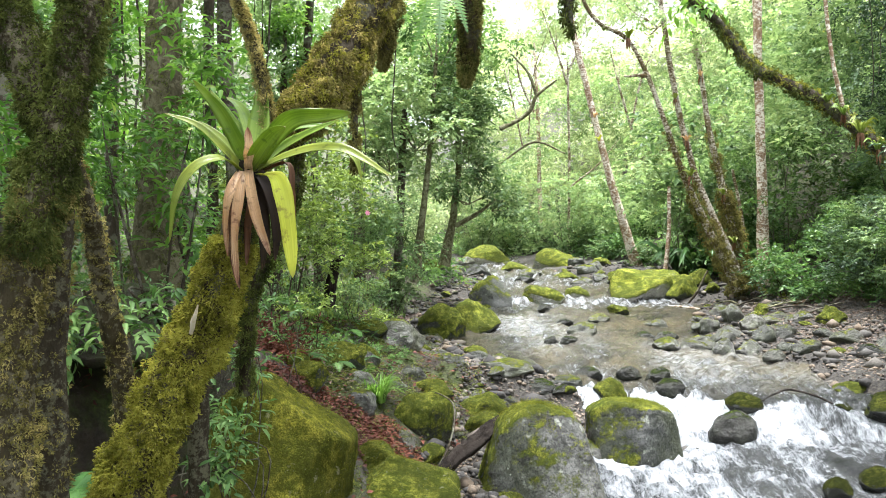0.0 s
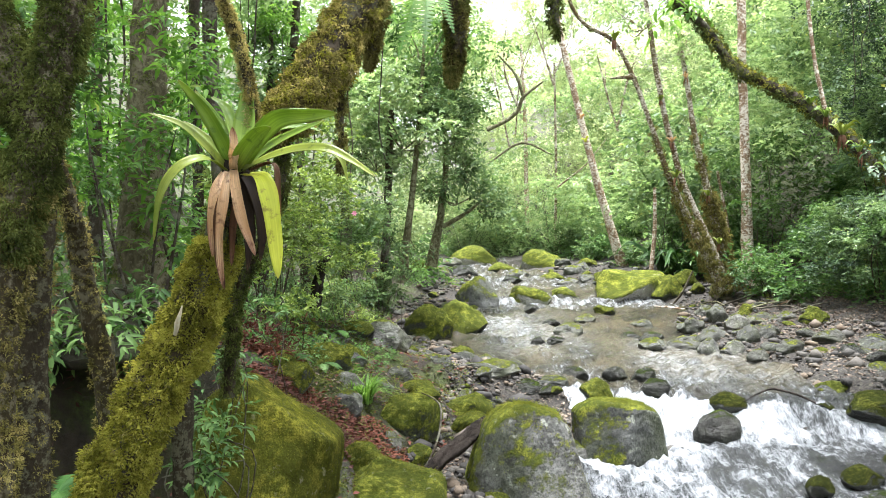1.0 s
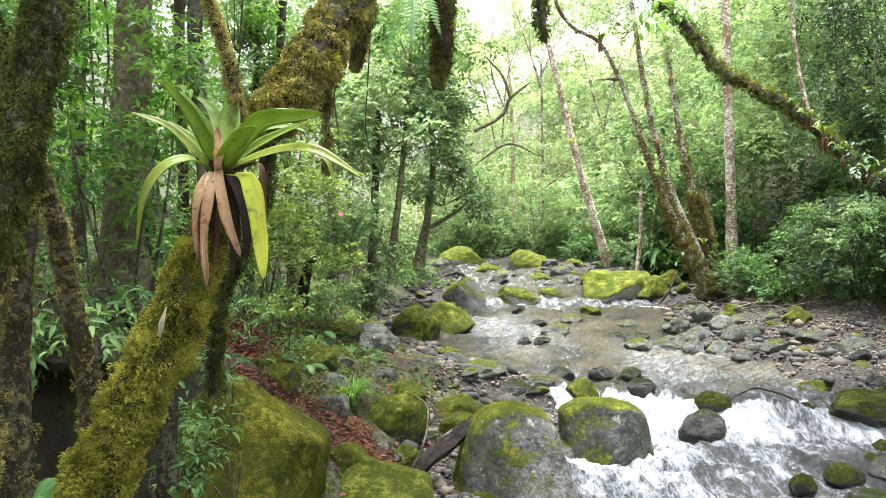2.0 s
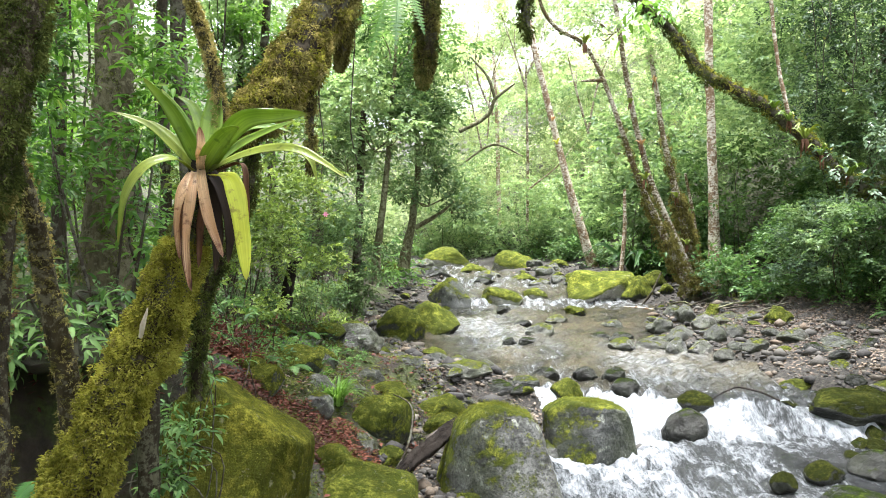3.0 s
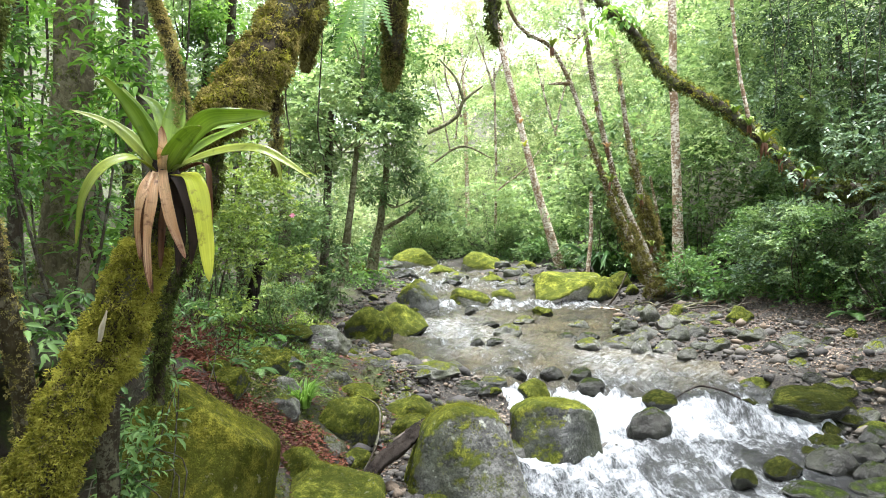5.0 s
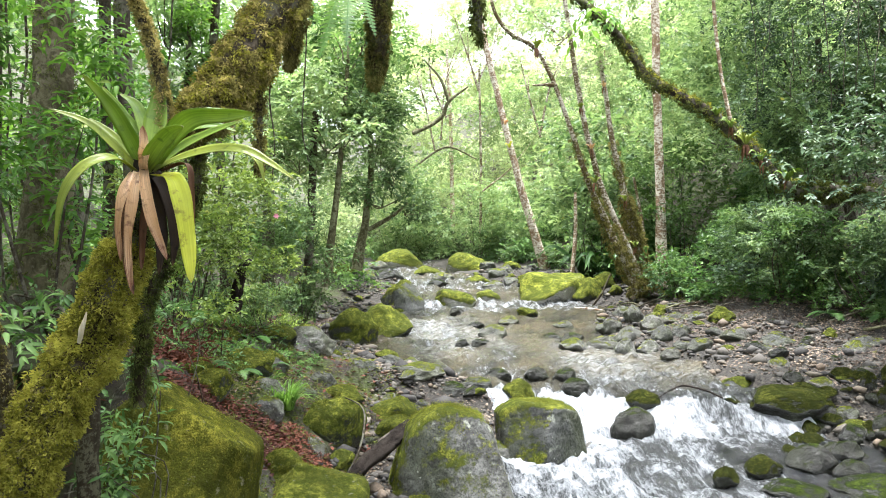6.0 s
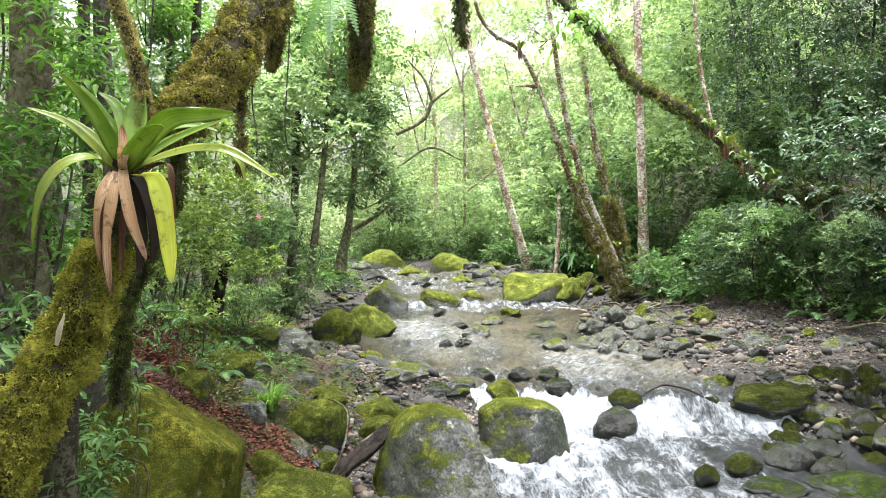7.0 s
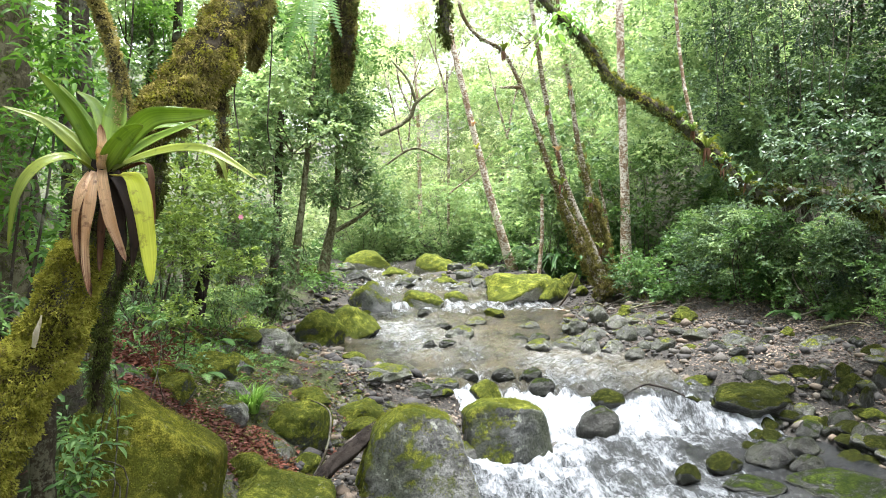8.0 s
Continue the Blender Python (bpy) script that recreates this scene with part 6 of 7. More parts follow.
# near-black, for leaves that stand in for a shaded gap
BLADE_GAP_SHADE = blade_material("bromeliad_gap_shade", (0.022, 0.014, 0.01), (0.05, 0.03, 0.018), (0.015, 0.01, 0.008), 0.7)

LEAF_STRAP = blade_material("strap_leaf_dark", (0.05, 0.12, 0.03), (0.1, 0.2, 0.05), (0.06, 0.12, 0.03))

HEART = Vector((-0.710, 2.407, 2.126))
plant = thing("bromeliad", HEART, "large green bromeliad with dry brown and yellow hanging leaves", "bromeliad")
BLADES = [
    (BLADE, "", [(-0.704, 2.407, 2.142), (-0.742, 2.370, 2.242), (-0.796, 2.352, 2.339), (-0.878, 2.345, 2.433)], 27),
    (BLADE_OLIVE, "", [(-0.728, 2.387, 2.134), (-0.769, 2.328, 2.193), (-0.843, 2.290, 2.266), (-0.947, 2.261, 2.303)], 16),
    (BLADE_OLIVE, "", [(-0.722, 2.367, 2.122), (-0.762, 2.287, 2.153), (-0.831, 2.226, 2.118), (-0.885, 2.204, 2.022), (-0.908, 2.200, 1.867)], 20),
    (BLADE, "", [(-0.705, 2.447, 2.150), (-0.701, 2.510, 2.263), (-0.697, 2.553, 2.377), (-0.699, 2.596, 2.494)], 37),
    (BLADE, "", [(-0.678, 2.387, 2.134), (-0.606, 2.309, 2.204), (-0.514, 2.251, 2.278), (-0.405, 2.231, 2.290), (-0.307, 2.231, 2.298)], 31),
    (BLADE, "", [(-0.690, 2.447, 2.146), (-0.616, 2.470, 2.257), (-0.541, 2.512, 2.344), (-0.438, 2.533, 2.364)], 23),
    (BLADE, "", [(-0.673, 2.407, 2.130), (-0.571, 2.369, 2.202), (-0.477, 2.350, 2.249), (-0.367, 2.351, 2.295)], 19),
    (BLADE_OLIVE, "", [(-0.662, 2.367, 2.122), (-0.552, 2.288, 2.157), (-0.433, 2.228, 2.180), (-0.333, 2.188, 2.174), (-0.247, 2.167, 2.131), (-0.172, 2.155, 2.080)], 20),
    (BLADE_OLIVE, "", [(-0.432, 2.268, 2.186), (-0.351, 2.248, 2.183), (-0.295, 2.227, 2.146), (-0.272, 2.225, 2.075)], 14),
    (BLADE, "", [(-0.742, 2.467, 2.148), (-0.808, 2.511, 2.284), (-0.879, 2.534, 2.384), (-0.961, 2.553, 2.377)], 20),
    (BLADE, "", [(-0.690, 2.468, 2.163), (-0.739, 2.531, 2.298), (-0.783, 2.573, 2.381), (-0.844, 2.595, 2.424)], 23),
    (BLADE, "", [(-0.692, 2.367, 2.122), (-0.620, 2.268, 2.186), (-0.561, 2.209, 2.227), (-0.514, 2.170, 2.241)], 27),
    (BLADE_BROWN, "short dry brown inner leaf", [(-0.686, 2.347, 2.120), (-0.674, 2.308, 2.179), (-0.678, 2.310, 2.263)], 20),
    (BLADE_YELLOW, "broad yellow hanging leaf with dark spots", [(-0.642, 2.346, 2.104), (-0.570, 2.266, 2.089), (-0.534, 2.224, 2.014), (-0.515, 2.220, 1.882), (-0.503, 2.217, 1.745)], 28),
    (BLADE_BROWN, "dry brown hanging leaf", [(-0.686, 2.347, 2.120), (-0.665, 2.285, 2.056), (-0.629, 2.252, 1.939), (-0.584, 2.239, 1.820)], 22),
    (BLADE_BROWN, "dry brown hanging leaf", [(-0.706, 2.346, 2.114), (-0.703, 2.294, 2.037), (-0.712, 2.270, 1.881), (-0.704, 2.266, 1.717)], 20),
    (BLADE_BROWN, "dry brown hanging leaf", [(-0.715, 2.336, 2.109), (-0.731, 2.285, 2.046), (-0.743, 2.272, 1.939), (-0.739, 2.279, 1.813)], 17),
    (BLADE_RUSSET, "dead dark brown leaf", [(-0.718, 2.387, 2.118), (-0.742, 2.343, 2.000), (-0.739, 2.329, 1.841), (-0.715, 2.326, 1.698)], 19),
    (BLADE, "", [(-0.693, 2.427, 2.136), (-0.617, 2.429, 2.231), (-0.545, 2.431, 2.280), (-0.464, 2.441, 2.290), (-0.399, 2.451, 2.271)], 20),
    (BLADE, "", [(-0.708, 2.457, 2.147), (-0.669, 2.510, 2.252), (-0.615, 2.552, 2.323), (-0.526, 2.593, 2.345)], 22),
    (BLADE_OLIVE, "", [(-0.732, 2.447, 2.140), (-0.795, 2.469, 2.211), (-0.854, 2.491, 2.270), (-0.921, 2.512, 2.316)], 18),
    (BLADE, "", [(-0.727, 2.457, 2.147), (-0.765, 2.510, 2.263), (-0.821, 2.553, 2.344), (-0.899, 2.575, 2.446)], 22),
    (BLADE_RUSSET, "dead dark brown leaf", [(-0.712, 2.407, 2.119), (-0.686, 2.384, 2.032), (-0.695, 2.371, 1.921), (-0.703, 2.368, 1.779)], 18),
    # two black leaves added as the shade between dry and yellow ones
    (BLADE_GAP_SHADE, "added black leaf, the shade of the gap", [(-0.680, 2.440, 2.120), (-0.630, 2.425, 2.040), (-0.610, 2.430, 1.920), (-0.620, 2.445, 1.790)], 26),
    (BLADE_GAP_SHADE, "added black leaf, the shade of the gap", [(-0.690, 2.430, 2.110), (-0.665, 2.410, 2.010), (-0.650, 2.410, 1.890), (-0.660, 2.420, 1.760)], 26),
    (BLADE_RUSSET, "dead dark brown leaf", [(-0.648, 2.427, 2.127), (-0.561, 2.407, 2.146), (-0.544, 2.405, 2.044), (-0.545, 2.420, 1.880)], 12),
]
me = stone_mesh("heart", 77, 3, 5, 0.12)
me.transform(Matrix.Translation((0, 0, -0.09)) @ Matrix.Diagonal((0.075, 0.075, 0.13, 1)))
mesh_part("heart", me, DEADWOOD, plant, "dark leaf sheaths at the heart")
for mat, text, line, px in BLADES:
    dry = mat in (BLADE_BROWN, BLADE_RUSSET)
    me = strap(line, px * 0.00204 * (0.86 if dry else 1.1), 0.5 if dry else 0.32, 6.0 if dry or mat is BLADE_YELLOW else 2.6, 0.5 if dry else 0.0)
    me.transform(Matrix.Translation(-HEART))
    mesh_part("leaf", me, mat, plant, text)


# ---- left bank: litter, grass, ferns, small plants ----
def area(rng, n, cx, cy, rx, ry):
    a, r = rng.uniform(0, 6.28, n), np.sqrt(rng.uniform(0, 1, n))
    return np.stack([cx + rx * r * np.cos(a), cy + ry * r * np.sin(a)], -1)


def strewn(name, label, xy, size, mat, seed, lift=0.012, width=0.5, category="fallen leaves"):
    """Flat-lying leaves over the ground."""
    r = np.random.default_rng(seed)
    n = len(xy)
    z = worn_land(xy[:, 0], xy[:, 1]) + lift * r.uniform(0.2, 2.0, n)
    a = r.uniform(0, 6.28, n)
    ax = np.stack([np.cos(a), np.sin(a), r.normal(size=n) * 0.25], -1)
    return tagged(mesh_part(name, leaves(name, np.stack([xy[:, 0], xy[:, 1], z], -1), ax, np.array([0, 0, 1.0]) + r.normal(size=(n, 3)) * 0.35, size * r.uniform(0.5, 1.5, n), width, 0.12), mat), label, category, kind="stuff")


rng = np.random.default_rng(410)
spots = [(-0.963, 4.254, 0.843), (-0.779, 4.450, 0.680), (-0.604, 4.566, 0.529), (-0.483, 4.533, 0.421), (-1.303, 4.850, 1.071), (-1.094, 4.838, 0.990), (-0.342, 4.740, 0.313)]
xy = np.concatenate([area(rng, 1500, p[0], p[1], 0.2, 0.26) for p in spots])
strewn("leaf_litter", "reddish brown fallen leaves on the slope", xy, 0.028, LITTER, 411, 0.022)
y = rng.uniform(2.0, 12, 9000)
xy = np.stack([np.interp(y, BANK_Y, BANK_L) - rng.uniform(1.2, 4.5, 9000), y], -1)
strewn("leaf_litter", "dark decaying leaves on the forest floor", xy, 0.05, LITTER, 412)
y = rng.uniform(3.5, 14, 30000)
xy = np.stack([np.interp(y, BANK_Y, BANK_R) + 0.3 + 3.3 * rng.uniform(0, 1, 30000) ** 0.6, y], -1)
strewn("leaf_litter", "pale brown fallen leaves over the gravel", xy, 0.04, LITTER_GREY, 413)

spots = [(-0.880, 5.583, 0.802), (-0.856, 6.940, 0.654), (-0.762, 4.831, 0.742), (-0.616, 5.800, 0.659), (-0.997, 5.196, 0.923), (-0.977, 6.961, 0.710)]
xy = np.concatenate([area(rng, 420, p[0], p[1], 0.32, 0.4) for p in spots])
strewn("leaf_litter", "small dark brown leaves and twigs on the mossy slope", xy, 0.028, LITTER_GREY, 415)
xy = np.concatenate([area(rng, 130, p[0], p[1], 0.4, 0.45) for p in spots])
SLOPE = xy
y = rng.uniform(4.5, 12, 7000)
xy = np.stack([np.interp(y, BANK_Y, BANK_L) + 0.1 - 1.5 * rng.uniform(0, 1, 7000), y], -1)
strewn("leaf_litter", "brown fallen leaves among the stones", xy, 0.035, LITTER_GREY, 414)


def ground_cover(name, label, xy, per, size, mat, seed, rise=0.05, width=0.5, fine=False):
    r = np.random.default_rng(seed)
    c = np.column_stack([xy, worn_land(xy[:, 0], xy[:, 1]) + rise * r.uniform(0.2, 1.5, len(xy))])
    return tagged(mesh_part(name, spray(r, c, per, size * 1.4, size, 0.1, 0.6, width, fine), mat), label, "undergrowth", kind="stuff")


y = rng.uniform(4.6, 12, 2000)
k = rng.uniform(0, 1, 2000) ** 0.8
xy = np.stack([np.interp(y, BANK_Y, BANK_L) - 2.1 - 2.6 * k, y], -1)
ground_cover("undergrowth", "small-leaved green undergrowth on the bank", xy, 11, 0.035, LEAF_MID, 421, 0.09)
ground_cover("bank_moss", "cushions of green moss on the slope", SLOPE, 24, 0.014, MOSS_DARK, 424, 0.03)
y = rng.uniform(3.4, 9, 1600)
xy = np.stack([np.interp(y, BANK_Y, BANK_L) - 1.25 - 0.9 * rng.uniform(0, 1, 1600), y], -1)
ground_cover("bank_moss", "fine bright moss and seedlings on the bank", xy, 16, 0.014, MOSS_DARK, 422, 0.02)
y = rng.uniform(-5, 2.4, 900)
xy = np.stack([np.interp(y, BANK_Y, BANK_L) - 1.9 - 4.0 * rng.uniform(0, 1, 900), y], -1)
ground_cover("undergrowth", "green undergrowth on the bank downstream", xy, 12, 0.06, LEAF_MID, 425, 0.14)
y = rng.uniform(3.6, 14, 1800)
xy = np.stack([np.interp(y, BANK_Y, BANK_R) + 2.8 + 1.2 * rng.uniform(0, 1, 1800), y], -1)
ground_cover("undergrowth", "low green undergrowth at the foot of the thicket", xy, 12, 0.05, LEAF_MID, 423, 0.14)


def grass_tuft(label, foot, n, height, seed, spread=0.05, mat=GRASS):
    """Thin arching blades out of one foot."""
    r = np.random.default_rng(seed)
    base = Vector(foot)
    t = thing("grass_tuft", base, label, "grass", "grass tufts of the bank")
    a = r.uniform(0, 6.28, n)
    d = np.stack([np.cos(a), np.sin(a), np.zeros(n)], -1)
    h = height * r.uniform(0.6, 1.1, n)
    lean = r.uniform(0.3, 1.0, n)
    s = np.linspace(0, 1, 6)
    p = d[:, None] * (r.uniform(0, spread, n)[:, None] + h[:, None] * lean[:, None] * s ** 1.6)[:, :, None]
    p[..., 2] = h[:, None] * (s * 1.1 - 0.75 * lean[:, None] * s ** 2.4)
    w = 0.006 * (1 - s ** 2) + 0.0004
    side = np.stack([-np.sin(a), np.cos(a), np.zeros(n)], -1)[:, None] * w[None, :, None]
    v = np.stack([p - side, p + side], 2).reshape(n, 12, 3)
    f = np.array([[2 * i, 2 * i + 1, 2 * i + 3, 2 * i + 2] for i in range(5)])
    faces = (np.arange(n)[:, None, None] * 12 + f[None]).reshape(-1, 4)
    mesh_part("tuft", arrays("tuft", v.reshape(-1, 3), faces), mat, t)
    return t


grass_tuft("arching tuft of bright green grass among stones", (-0.497, 5.177, 0.561), 110, 0.3, 430)
for k, (p, h, n) in enumerate([((-0.604, 5.259, 0.639), 0.14, 90), ((-0.740, 5.431, 0.715), 0.11, 90)]):
    grass_tuft("low soft green grass on the mossy bank", p, n, h, 431 + k, 0.16)


def fern(label, foot, fronds, length, seed, mat=FERN, lift=0.9, turn=(0, 6.28), name="fern", down=0.9, slim=0.24):
    """Arching fronds, each with two rows of narrow leaflets."""
    r = np.random.default_rng(seed)
    base = Vector(foot)
    t = thing(name, base, label, "fern", "ferns")
    for _ in range(fronds):
        a = r.uniform(*turn)
        d = np.array([math.cos(a), math.sin(a), 0])
        L = length * r.uniform(0.75, 1.1)
        s = np.linspace(0.02, 1, 24)
        line = d * (L * s * 0.85)[:, None] + np.array([0, 0, 1.0]) * (L * (lift * s - down * s ** 2))[:, None]
        tan = unit(np.gradient(line, axis=0))
        side = unit(np.cross(tan, [0, 0, 1.0]))
        ln = (L * slim * (np.sin(np.pi * np.clip(s * 0.88 + 0.12, 0, 1)) ** 0.8 + 0.03))[:, None]
        v, f = [*line], []
        for k in range(1, len(line) - 1):
            for sg in (1.0, -1.0):
                out = side[k] * sg + tan[k] * 0.35 - np.array([0, 0, 0.15])
                f += [(k, k + 1, len(v)), (k, len(v), len(v) + 1)]
                v += [(line[k] + line[k + 1]) / 2 + out * ln[k] * 0.4 + tan[k] * 0.012 * L, line[k] + out * ln[k]]
        me = arrays("frond", np.array(v), np.array(f), True)
        leafy = mesh_part("frond", me, mat, t)
        me = tube("stalk", [line[0], line[8], line[16], line[-1]], [0.004, 0.003, 0.002, 0.001], 5, 0.0, 1, 4)
        mesh_part("stalk", me, FERN, leafy)
    return t


fern("small bright fern on the mossy bank", (-1.039, 7.064, 0.802), 7, 0.34, 450)
fern("small bright fern on the mossy bank", (-1.614, 9.033, 0.744), 6, 0.3, 451)
fern("fern in the shade between the trunks", (-1.286, 2.277, 0.983), 9, 0.2, 452)
fern("dark fern under the thicket of the gravel bar", (6.805, 8.650, 0.742), 8, 0.42, 453, LEAF_MID)
fern("dark fern under the thicket of the gravel bar", (7.017, 8.023, 0.783), 8, 0.42, 454, LEAF_MID)
for k, p in enumerate([(-1.015, 4.956, 0.925), (-0.858, 5.164, 0.840), (-1.217, 5.388, 0.979), (-0.728, 5.902, 0.739), (-1.085, 6.891, 0.693)]):
    fern("small dark fern on the mossy slope", p, 6, 0.22, 457 + k, LEAF_MID)
fern("fern among the shrubs", (-1.454, 6.965, 0.859), 6, 0.3, 455)
fern("long fern fronds hanging down from above", (-0.006, 3.438, 3.291), 3, 0.42, 456, LEAF_FRESH, -1.1, (4.2, 5.2), "fern", 0.25, 0.14)

# ---- dead wood ----
def stick(label, pts, radii, seed, mat=DEADWOOD, name="branch", twigs=()):
    base = Vector(pts[0])
    t = thing(name, base, label, "dead wood", "dead wood of the stream")
    for nm, p, r in [("stick", pts, radii)] + [("twig", a, b) for a, b in twigs]:
        me = tube(nm, p, r, 28 if radii[0] > 0.03 else 8, 0.22, seed, 12, 0.16 if radii[0] > 0.03 else 0.05)
        me.transform(Matrix.Translation(-base))
        ob = mesh_part(nm, me, mat, t if nm == "stick" else main)
        main = ob if nm == "stick" else main
    return t


stick("dark rotten log wedged between the boulders", [(-0.140, 4.158, 0.237), (0.023, 4.410, 0.327), (0.224, 4.662, 0.399), (0.430, 4.964, 0.461), (0.556, 5.065, 0.511)], [0.035, 0.046, 0.048, 0.042, 0.022], 460, name="log")
stick("bent bare branch leaning on the stones", [(-0.109, 4.357, 0.214), (0.024, 4.562, 0.372), (0.082, 4.766, 0.531), (0.060, 4.968, 0.623), (-0.110, 5.368, 0.613)], [0.009, 0.008, 0.007, 0.006, 0.003], 461, BARK_DARK)
stick("thin wet branch caught in the fall", [(3.013, 6.260, 0.280), (3.172, 6.311, 0.343), (3.350, 6.362, 0.375), (3.523, 6.261, 0.345), (3.652, 6.160, 0.290)], [0.005, 0.008, 0.011, 0.009, 0.008], 462)
stick("black curved snag under the shrubs", [(-1.137, 6.550, 1.146), (-1.104, 6.600, 1.436), (-1.076, 6.620, 1.559), (-1.030, 6.660, 1.633), (-0.969, 6.700, 1.642)], [0.05, 0.042, 0.036, 0.03, 0.012], 466, name="snag")
stick("mossy root leaning against the boulders", [(5.158, 14.100, 0.292), (5.434, 14.200, 0.583), (5.752, 14.400, 1.055)], [0.02, 0.026, 0.018], 468, BARK_MOSSY, "root")
stick("bleached driftwood at the edge of the pool", [(4.329, 12.700, 0.479), (4.602, 12.600, 0.463), (4.873, 12.500, 0.435)], [0.012, 0.018, 0.012], 469, BARK_PALE, "driftwood")
stick("short pale broken branch stub", [(-0.859, 2.252, 1.554), (-0.836, 2.213, 1.598), (-0.810, 2.184, 1.658)], [0.006, 0.008, 0.002], 463, DRYWOOD, "branch_stub")
stick("fallen bleached branch on the gravel bar", [(6.002, 11.400, 0.588), (6.486, 11.573, 0.717), (6.713, 10.971, 0.637)], [0.03, 0.025, 0.015], 464, BARK_PALE)
stick("dead branch lying across the litter", [(5.924, 12.468, 0.518), (6.301, 11.970, 0.594), (6.526, 10.968, 0.534)], [0.03, 0.025, 0.02], 465)

# hollow under the left bank's roots: an added soil roof darkens the pit
def pit_roof():
    xs, ys_ = np.linspace(-3.1, -1.5, 40), np.linspace(3.25, 4.7, 40)
    X_, Y_ = np.meshgrid(xs, ys_)
    top = 1.32 + 0.12 * (Y_ - 3.3) + 0.08 * ripple(X_ * 3, Y_ * 3, 71, 4)
    thick = 0.05 + 0.03 * ripple(X_ * 4 + 3, Y_ * 4, 72, 3)
    Yf = Y_ + 0.12 * ripple(X_ * 3 + 5, Y_ * 0 + 2, 73, 3) * (1 - (Y_ - 3.25) / 2)
    v = np.concatenate([np.stack([X_, Yf, top], -1).reshape(-1, 3), np.stack([X_, Yf + 0.05, top - thick], -1).reshape(-1, 3)])
    w_, m = 40, 1600
    i = (np.arange(39)[:, None] * w_ + np.arange(39)[None]).ravel()
    f = [np.stack([i, i + 1, i + w_ + 1, i + w_], -1), np.stack([m + i + w_, m + i + w_ + 1, m + i + 1, m + i], -1)]
    j = np.arange(39)
    f.append(np.stack([m + j, m + j + 1, j + 1, j], -1))
    f.append(np.stack([39 * 40 + j, 39 * 40 + j + 1, m + 39 * 40 + j + 1, m + 39 * 40 + j], -1))
    k = np.arange(39) * 40
    f.append(np.stack([k, k + 40, m + k + 40, m + k], -1))
    f.append(np.stack([m + k + 39, m + k + 79, k + 79, k + 39], -1))
    me = arrays("pit_shade_roof", v, np.concatenate(f))
    put_values(me, "moss", np.ones(len(v)))
    put_values(me, "gravel", np.zeros(len(v)))
    return tagged(mesh_part("pit_shade_roof", me, GROUND), "added soil roof that keeps the hollow of the bank dark", "bank", kind="structure")


pit_roof()


# ---- plants on the boughs, creepers, a flower ----
def epiphyte(label, foot, n, length, seed, mat, lean=(0.2, 0.9), wide=0.03, dead=0):
    """A rosette of strap leaves sitting on a bough; some hang dead below it."""
    r = np.random.default_rng(seed)
    base = Vector(foot)
    t = thing("epiphyte", base, label, "epiphyte", "epiphytes on the boughs")
    for k in range(n + dead):
        a = r.uniform(0, 6.28)
        d = np.array([math.cos(a), math.sin(a), 0.0])
        L = length * r.uniform(0.6, 1.1)
        q = r.uniform(*lean)
        if k < n:
            line = [d * 0.01, d * L * 0.35 * q + np.array([0, 0, L * 0.4]), d * L * 0.75 * q + np.array([0, 0, L * 0.6]), d * L * 1.1 * q + np.array([0, 0, L * (0.75 - 0.5 * q)])]
        else:
            line = [d * 0.01, d * L * 0.15 + np.array([0, 0, -L * 0.15]), d * L * 0.2 + np.array([0, 0, -L * 0.5]), d * L * 0.22 + np.array([0, 0, -L * 0.9])]
        mesh_part("leaf", strap(line, wide, 0.3, 2.6, 0.0, 4), mat if k < n else BLADE_RUSSET, t)
    return t


epiphyte("small bromeliad with dead red-brown leaves on the bough", (4.446, 7.093, 2.956), 14, 0.24, 500, BLADE_OLIVE, dead=9)
epiphyte("small bromeliad on the mossy bough", (4.310, 7.172, 3.161), 10, 0.17, 501, BLADE, dead=4)
epiphyte("small bromeliad on the mossy bough", (4.579, 7.015, 2.766), 10, 0.18, 502, BLADE, dead=3)
epiphyte("tuft of leaves growing on the mossy bough", (4.199, 7.297, 3.325), 9, 0.14, 503, BLADE, dead=0)
epiphyte("tuft of leaves growing on the mossy bough", (4.807, 6.868, 2.529), 11, 0.2, 504, BLADE, dead=2)
epiphyte("small dark bromeliad on the crooked trunk", (3.718, 13.406, 5.779), 10, 0.26, 505, BLADE_OLIVE, wide=0.05, dead=5)
epiphyte("yellow-tinged bromeliad on the crooked trunk", (4.928, 13.233, 3.005), 9, 0.24, 506, BLADE_OLIVE, wide=0.045, dead=3)
epiphyte("red-tipped small bromeliad on a pale trunk", (4.423, 18.874, 4.468), 8, 0.26, 507, BLADE_YELLOW, wide=0.06)
epiphyte("yellow small bromeliad on a pale trunk", (4.295, 18.891, 5.140), 7, 0.24, 508, BLADE_BROWN, wide=0.06)
for k, p in enumerate([(4.729, 13.575, 4.606), (4.960, 13.553, 3.744), (5.750, 13.624, 2.656), (5.325, 13.789, 5.114), (5.850, 13.299, 1.677)]):
    epiphyte("dry bromeliad clinging to the leaning trunk", p, 7, 0.2, 510 + k, (BLADE_OLIVE, BLADE_BROWN)[k % 2], wide=0.04, dead=4)
epiphyte("cluster of long dark strap leaves on the bank", (5.953, 16.565, 0.745), 20, 1.35, 520, LEAF_STRAP, (0.5, 1.0), 0.15)
epiphyte("cluster of long dark strap leaves on the bank", (6.265, 16.165, 0.717), 16, 1.2, 521, LEAF_STRAP, (0.5, 1.0), 0.14)


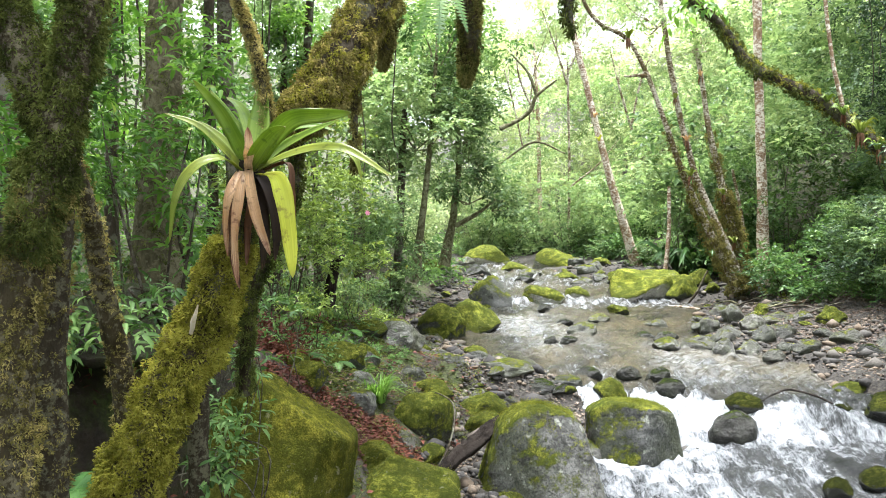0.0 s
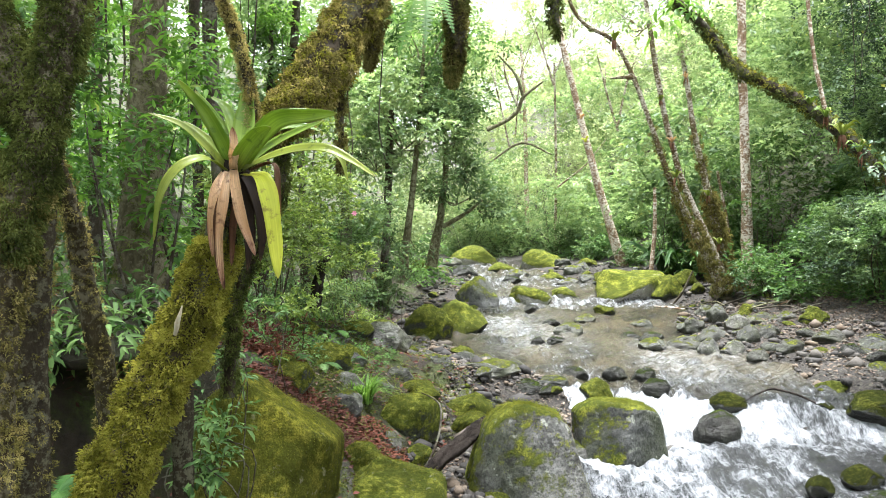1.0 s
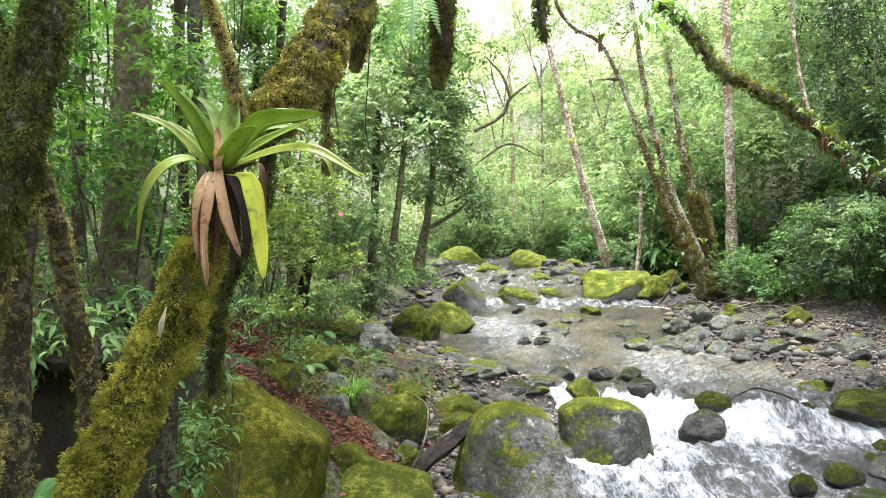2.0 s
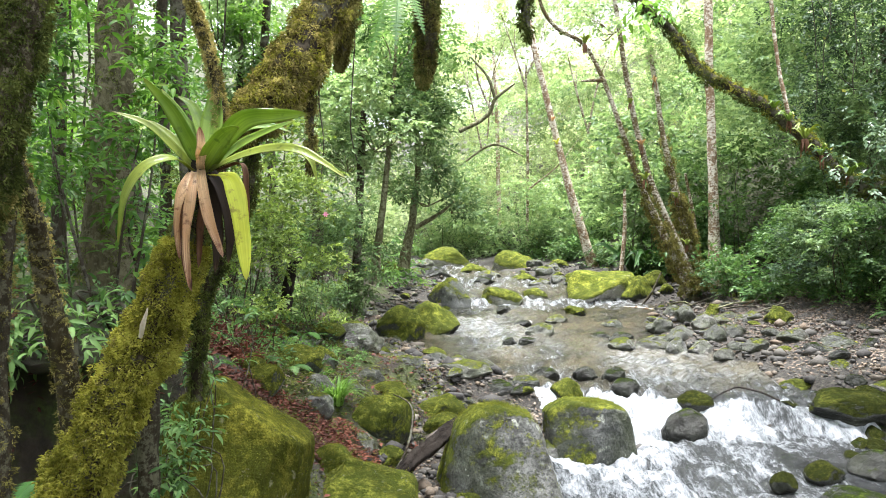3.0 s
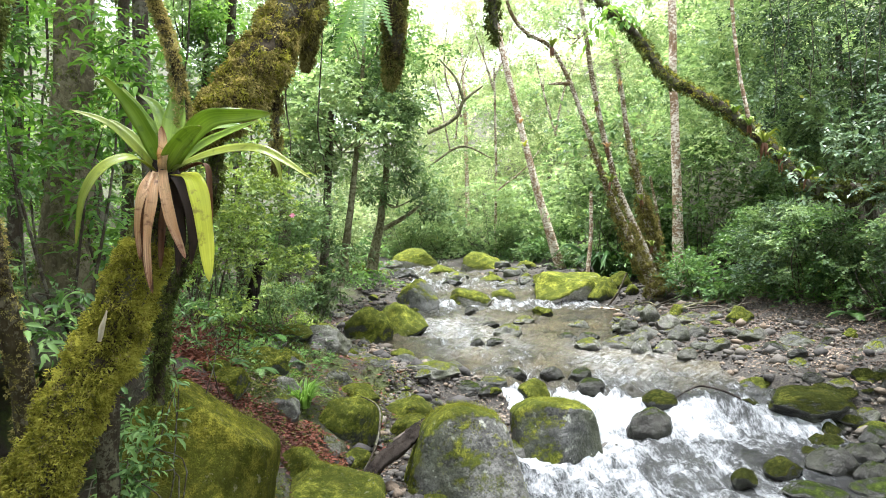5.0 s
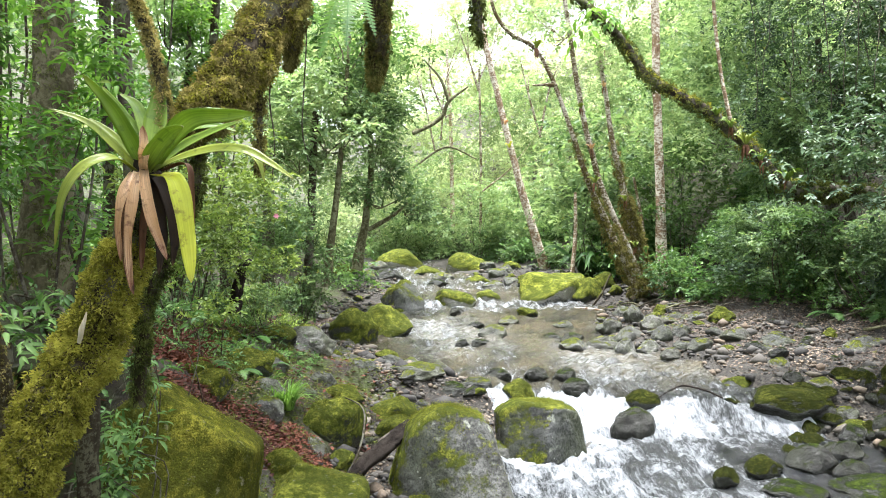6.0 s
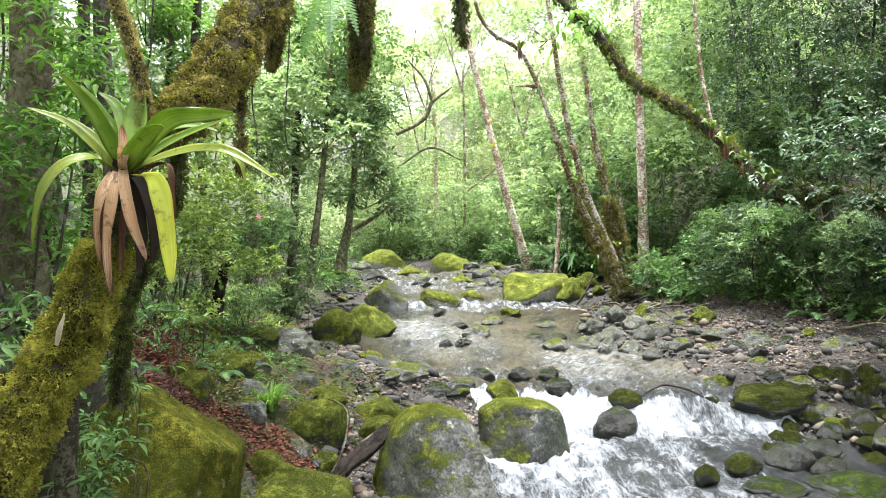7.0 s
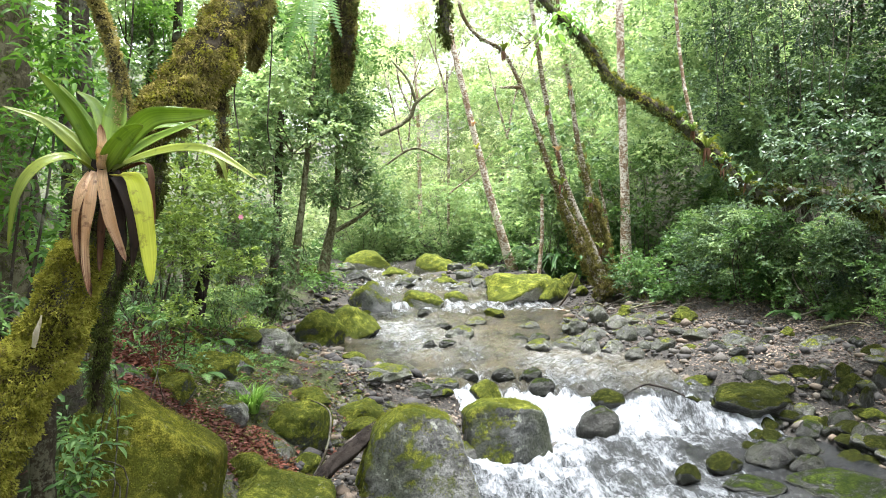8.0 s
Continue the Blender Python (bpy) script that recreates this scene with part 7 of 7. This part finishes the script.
def creeper(label, top, drop, seed, r0=0.005):
    """A hanging stem with a slight sway."""
    r = np.random.default_rng(seed)
    base = Vector(top)
    t = thing("creeper", base, label, "creeper", "hanging creepers")
    p = [np.array([0.0, 0, 0])]
    for k in range(5):
        p.append(p[-1] + np.array([r.normal() * 0.03, r.normal() * 0.03, -drop / 5]))
    mesh_part("stem", tube("stem", p, [r0] * 6, 5, 0.05, seed, 4), BARK_DARK, t)
    return t


for k, (p, drop) in enumerate([((5.660, 6.551, 4.693), 1.2), ((5.474, 6.782, 4.379), 1.0), ((5.715, 6.947, 4.644), 1.6), ((5.250, 7.433, 4.431), 0.9), ((5.153, 8.279, 5.289), 1.8), ((5.214, 7.854, 4.847), 1.1), ((5.458, 7.199, 4.780), 2.0), ((5.642, 6.341, 4.128), 0.9)]):
    creeper("thin brown creeper stem hanging in the thicket", p, drop, 530 + k)
for k, (p, drop) in enumerate([((-0.644, 9.081, 4.893), 2.0), ((-0.935, 8.585, 5.016), 2.4), ((-1.357, 8.065, 4.288), 1.6), ((-1.814, 7.068, 4.407), 1.5), ((-2.504, 5.454, 3.880), 1.6), ((-2.813, 5.855, 3.928), 2.2)]):
    creeper("thin dark creeper hanging among the trees", p, drop, 540 + k, 0.01)

PETAL = leaf_material("flower_pink", (0.5, 0.16, 0.3), (0.6, 0.22, 0.38), (0.7, 0.35, 0.48), 0.6, 0.2, 0.3)
bloom = thing("flower", (-0.771, 6.807, 2.093), "small pink flower among the leaves", "flower")
for k in range(6):
    a = k * math.tau / 6
    me = leaves("petal", np.zeros((1, 3)), np.array([[math.cos(a), -0.5, math.sin(a)]]), np.array([[0.0, -1, 0.3]]), np.array([0.034]), 0.6, 0.1, True)
    mesh_part("petal", me, PETAL, bloom)

for k, p in enumerate([(-1.344, 5.000, 1.067), (-1.147, 4.719, 1.033), (-1.254, 5.767, 0.964), (-1.515, 5.300, 1.085)]):
    base = Vector(p)
    t = thing("dead_bracken", base, "heap of dry red-brown fern leaves", "dead fern", "dead fern on the bank")
    r = np.random.default_rng(560 + k)
    c = np.array(base) + r.normal(size=(14, 3)) * np.array([0.1, 0.1, 0.05]) + np.array([0, 0, 0.05])
    me = spray(r, c, 16, 0.05, 0.05, 0.3, 0.7, 0.3)
    me.transform(Matrix.Translation(-base))
    mesh_part("dry_leaves", me, LITTER, t)

for k, (a, b, c, r) in enumerate([((2.404, 20.074, 4.461), (1.978, 20.123, 6.336), (1.500, 20.163, 7.869), 0.03), ((2.574, 20.083, 4.802), (2.745, 20.132, 6.676), (3.256, 20.172, 8.210), 0.026), ((2.745, 20.101, 5.484), (2.233, 20.136, 6.847), (2.318, 20.177, 8.381), 0.035),
                                  ((4.126, 22.135, 6.779), (3.769, 22.165, 7.904), (3.300, 22.199, 9.216), 0.035), ((4.126, 22.145, 7.154), (4.613, 22.175, 8.279), (4.801, 22.204, 9.404), 0.03), ((6.548, 23.100, 5.433), (6.097, 23.141, 7.001), (5.803, 23.172, 8.177), 0.04),
                                  ((6.548, 23.106, 5.629), (6.881, 23.147, 7.197), (7.371, 23.177, 8.373), 0.04), ((4.238, 22.047, 3.405), (5.176, 22.067, 4.155), (5.926, 22.091, 5.092), 0.03)]):
    stick("thin bare branch of the valley trees", [a, b, c], [r, r * 0.7, r * 0.25], 570 + k, BARK_RED, "bare_branch", [([b, tuple(0.5 * (p + q) + 0.25 for p, q in zip(b, c))], [r * 0.5, r * 0.2])])

for k, (a, b) in enumerate([((5.378, 12.436, 0.437), (6.388, 12.442, 0.649)), ((5.343, 11.447, 0.475), (6.088, 11.200, 0.611)), ((5.754, 11.489, 0.548), (5.932, 10.418, 0.549)), ((6.026, 13.667, 0.479), (6.653, 13.761, 0.611)), ((5.828, 10.718, 0.529), (6.439, 10.521, 0.662)), ((5.599, 13.765, 0.375), (5.255, 11.687, 0.485)), ((6.627, 8.539, 0.677), (7.106, 8.231, 0.804)), ((6.595, 7.833, 0.670), (6.626, 7.025, 0.706))]):
    mid = tuple(0.5 * (p + q) + (0.05 if j == 0 else 0.14 if j == 2 else -0.1) for j, (p, q) in enumerate(zip(a, b)))
    top = (b[0], b[1], b[2] + 0.12)
    stick("thin brown fallen branch at the foot of the thicket", [(a[0], a[1], a[2] + 0.02), mid, top], [0.016, 0.013, 0.006], 590 + k, BARK_TAN if k % 2 else BARK_DARK, "branch",
          [([mid, (mid[0] + 0.12, mid[1] - 0.1, mid[2] + 0.22)], [0.008, 0.003])])
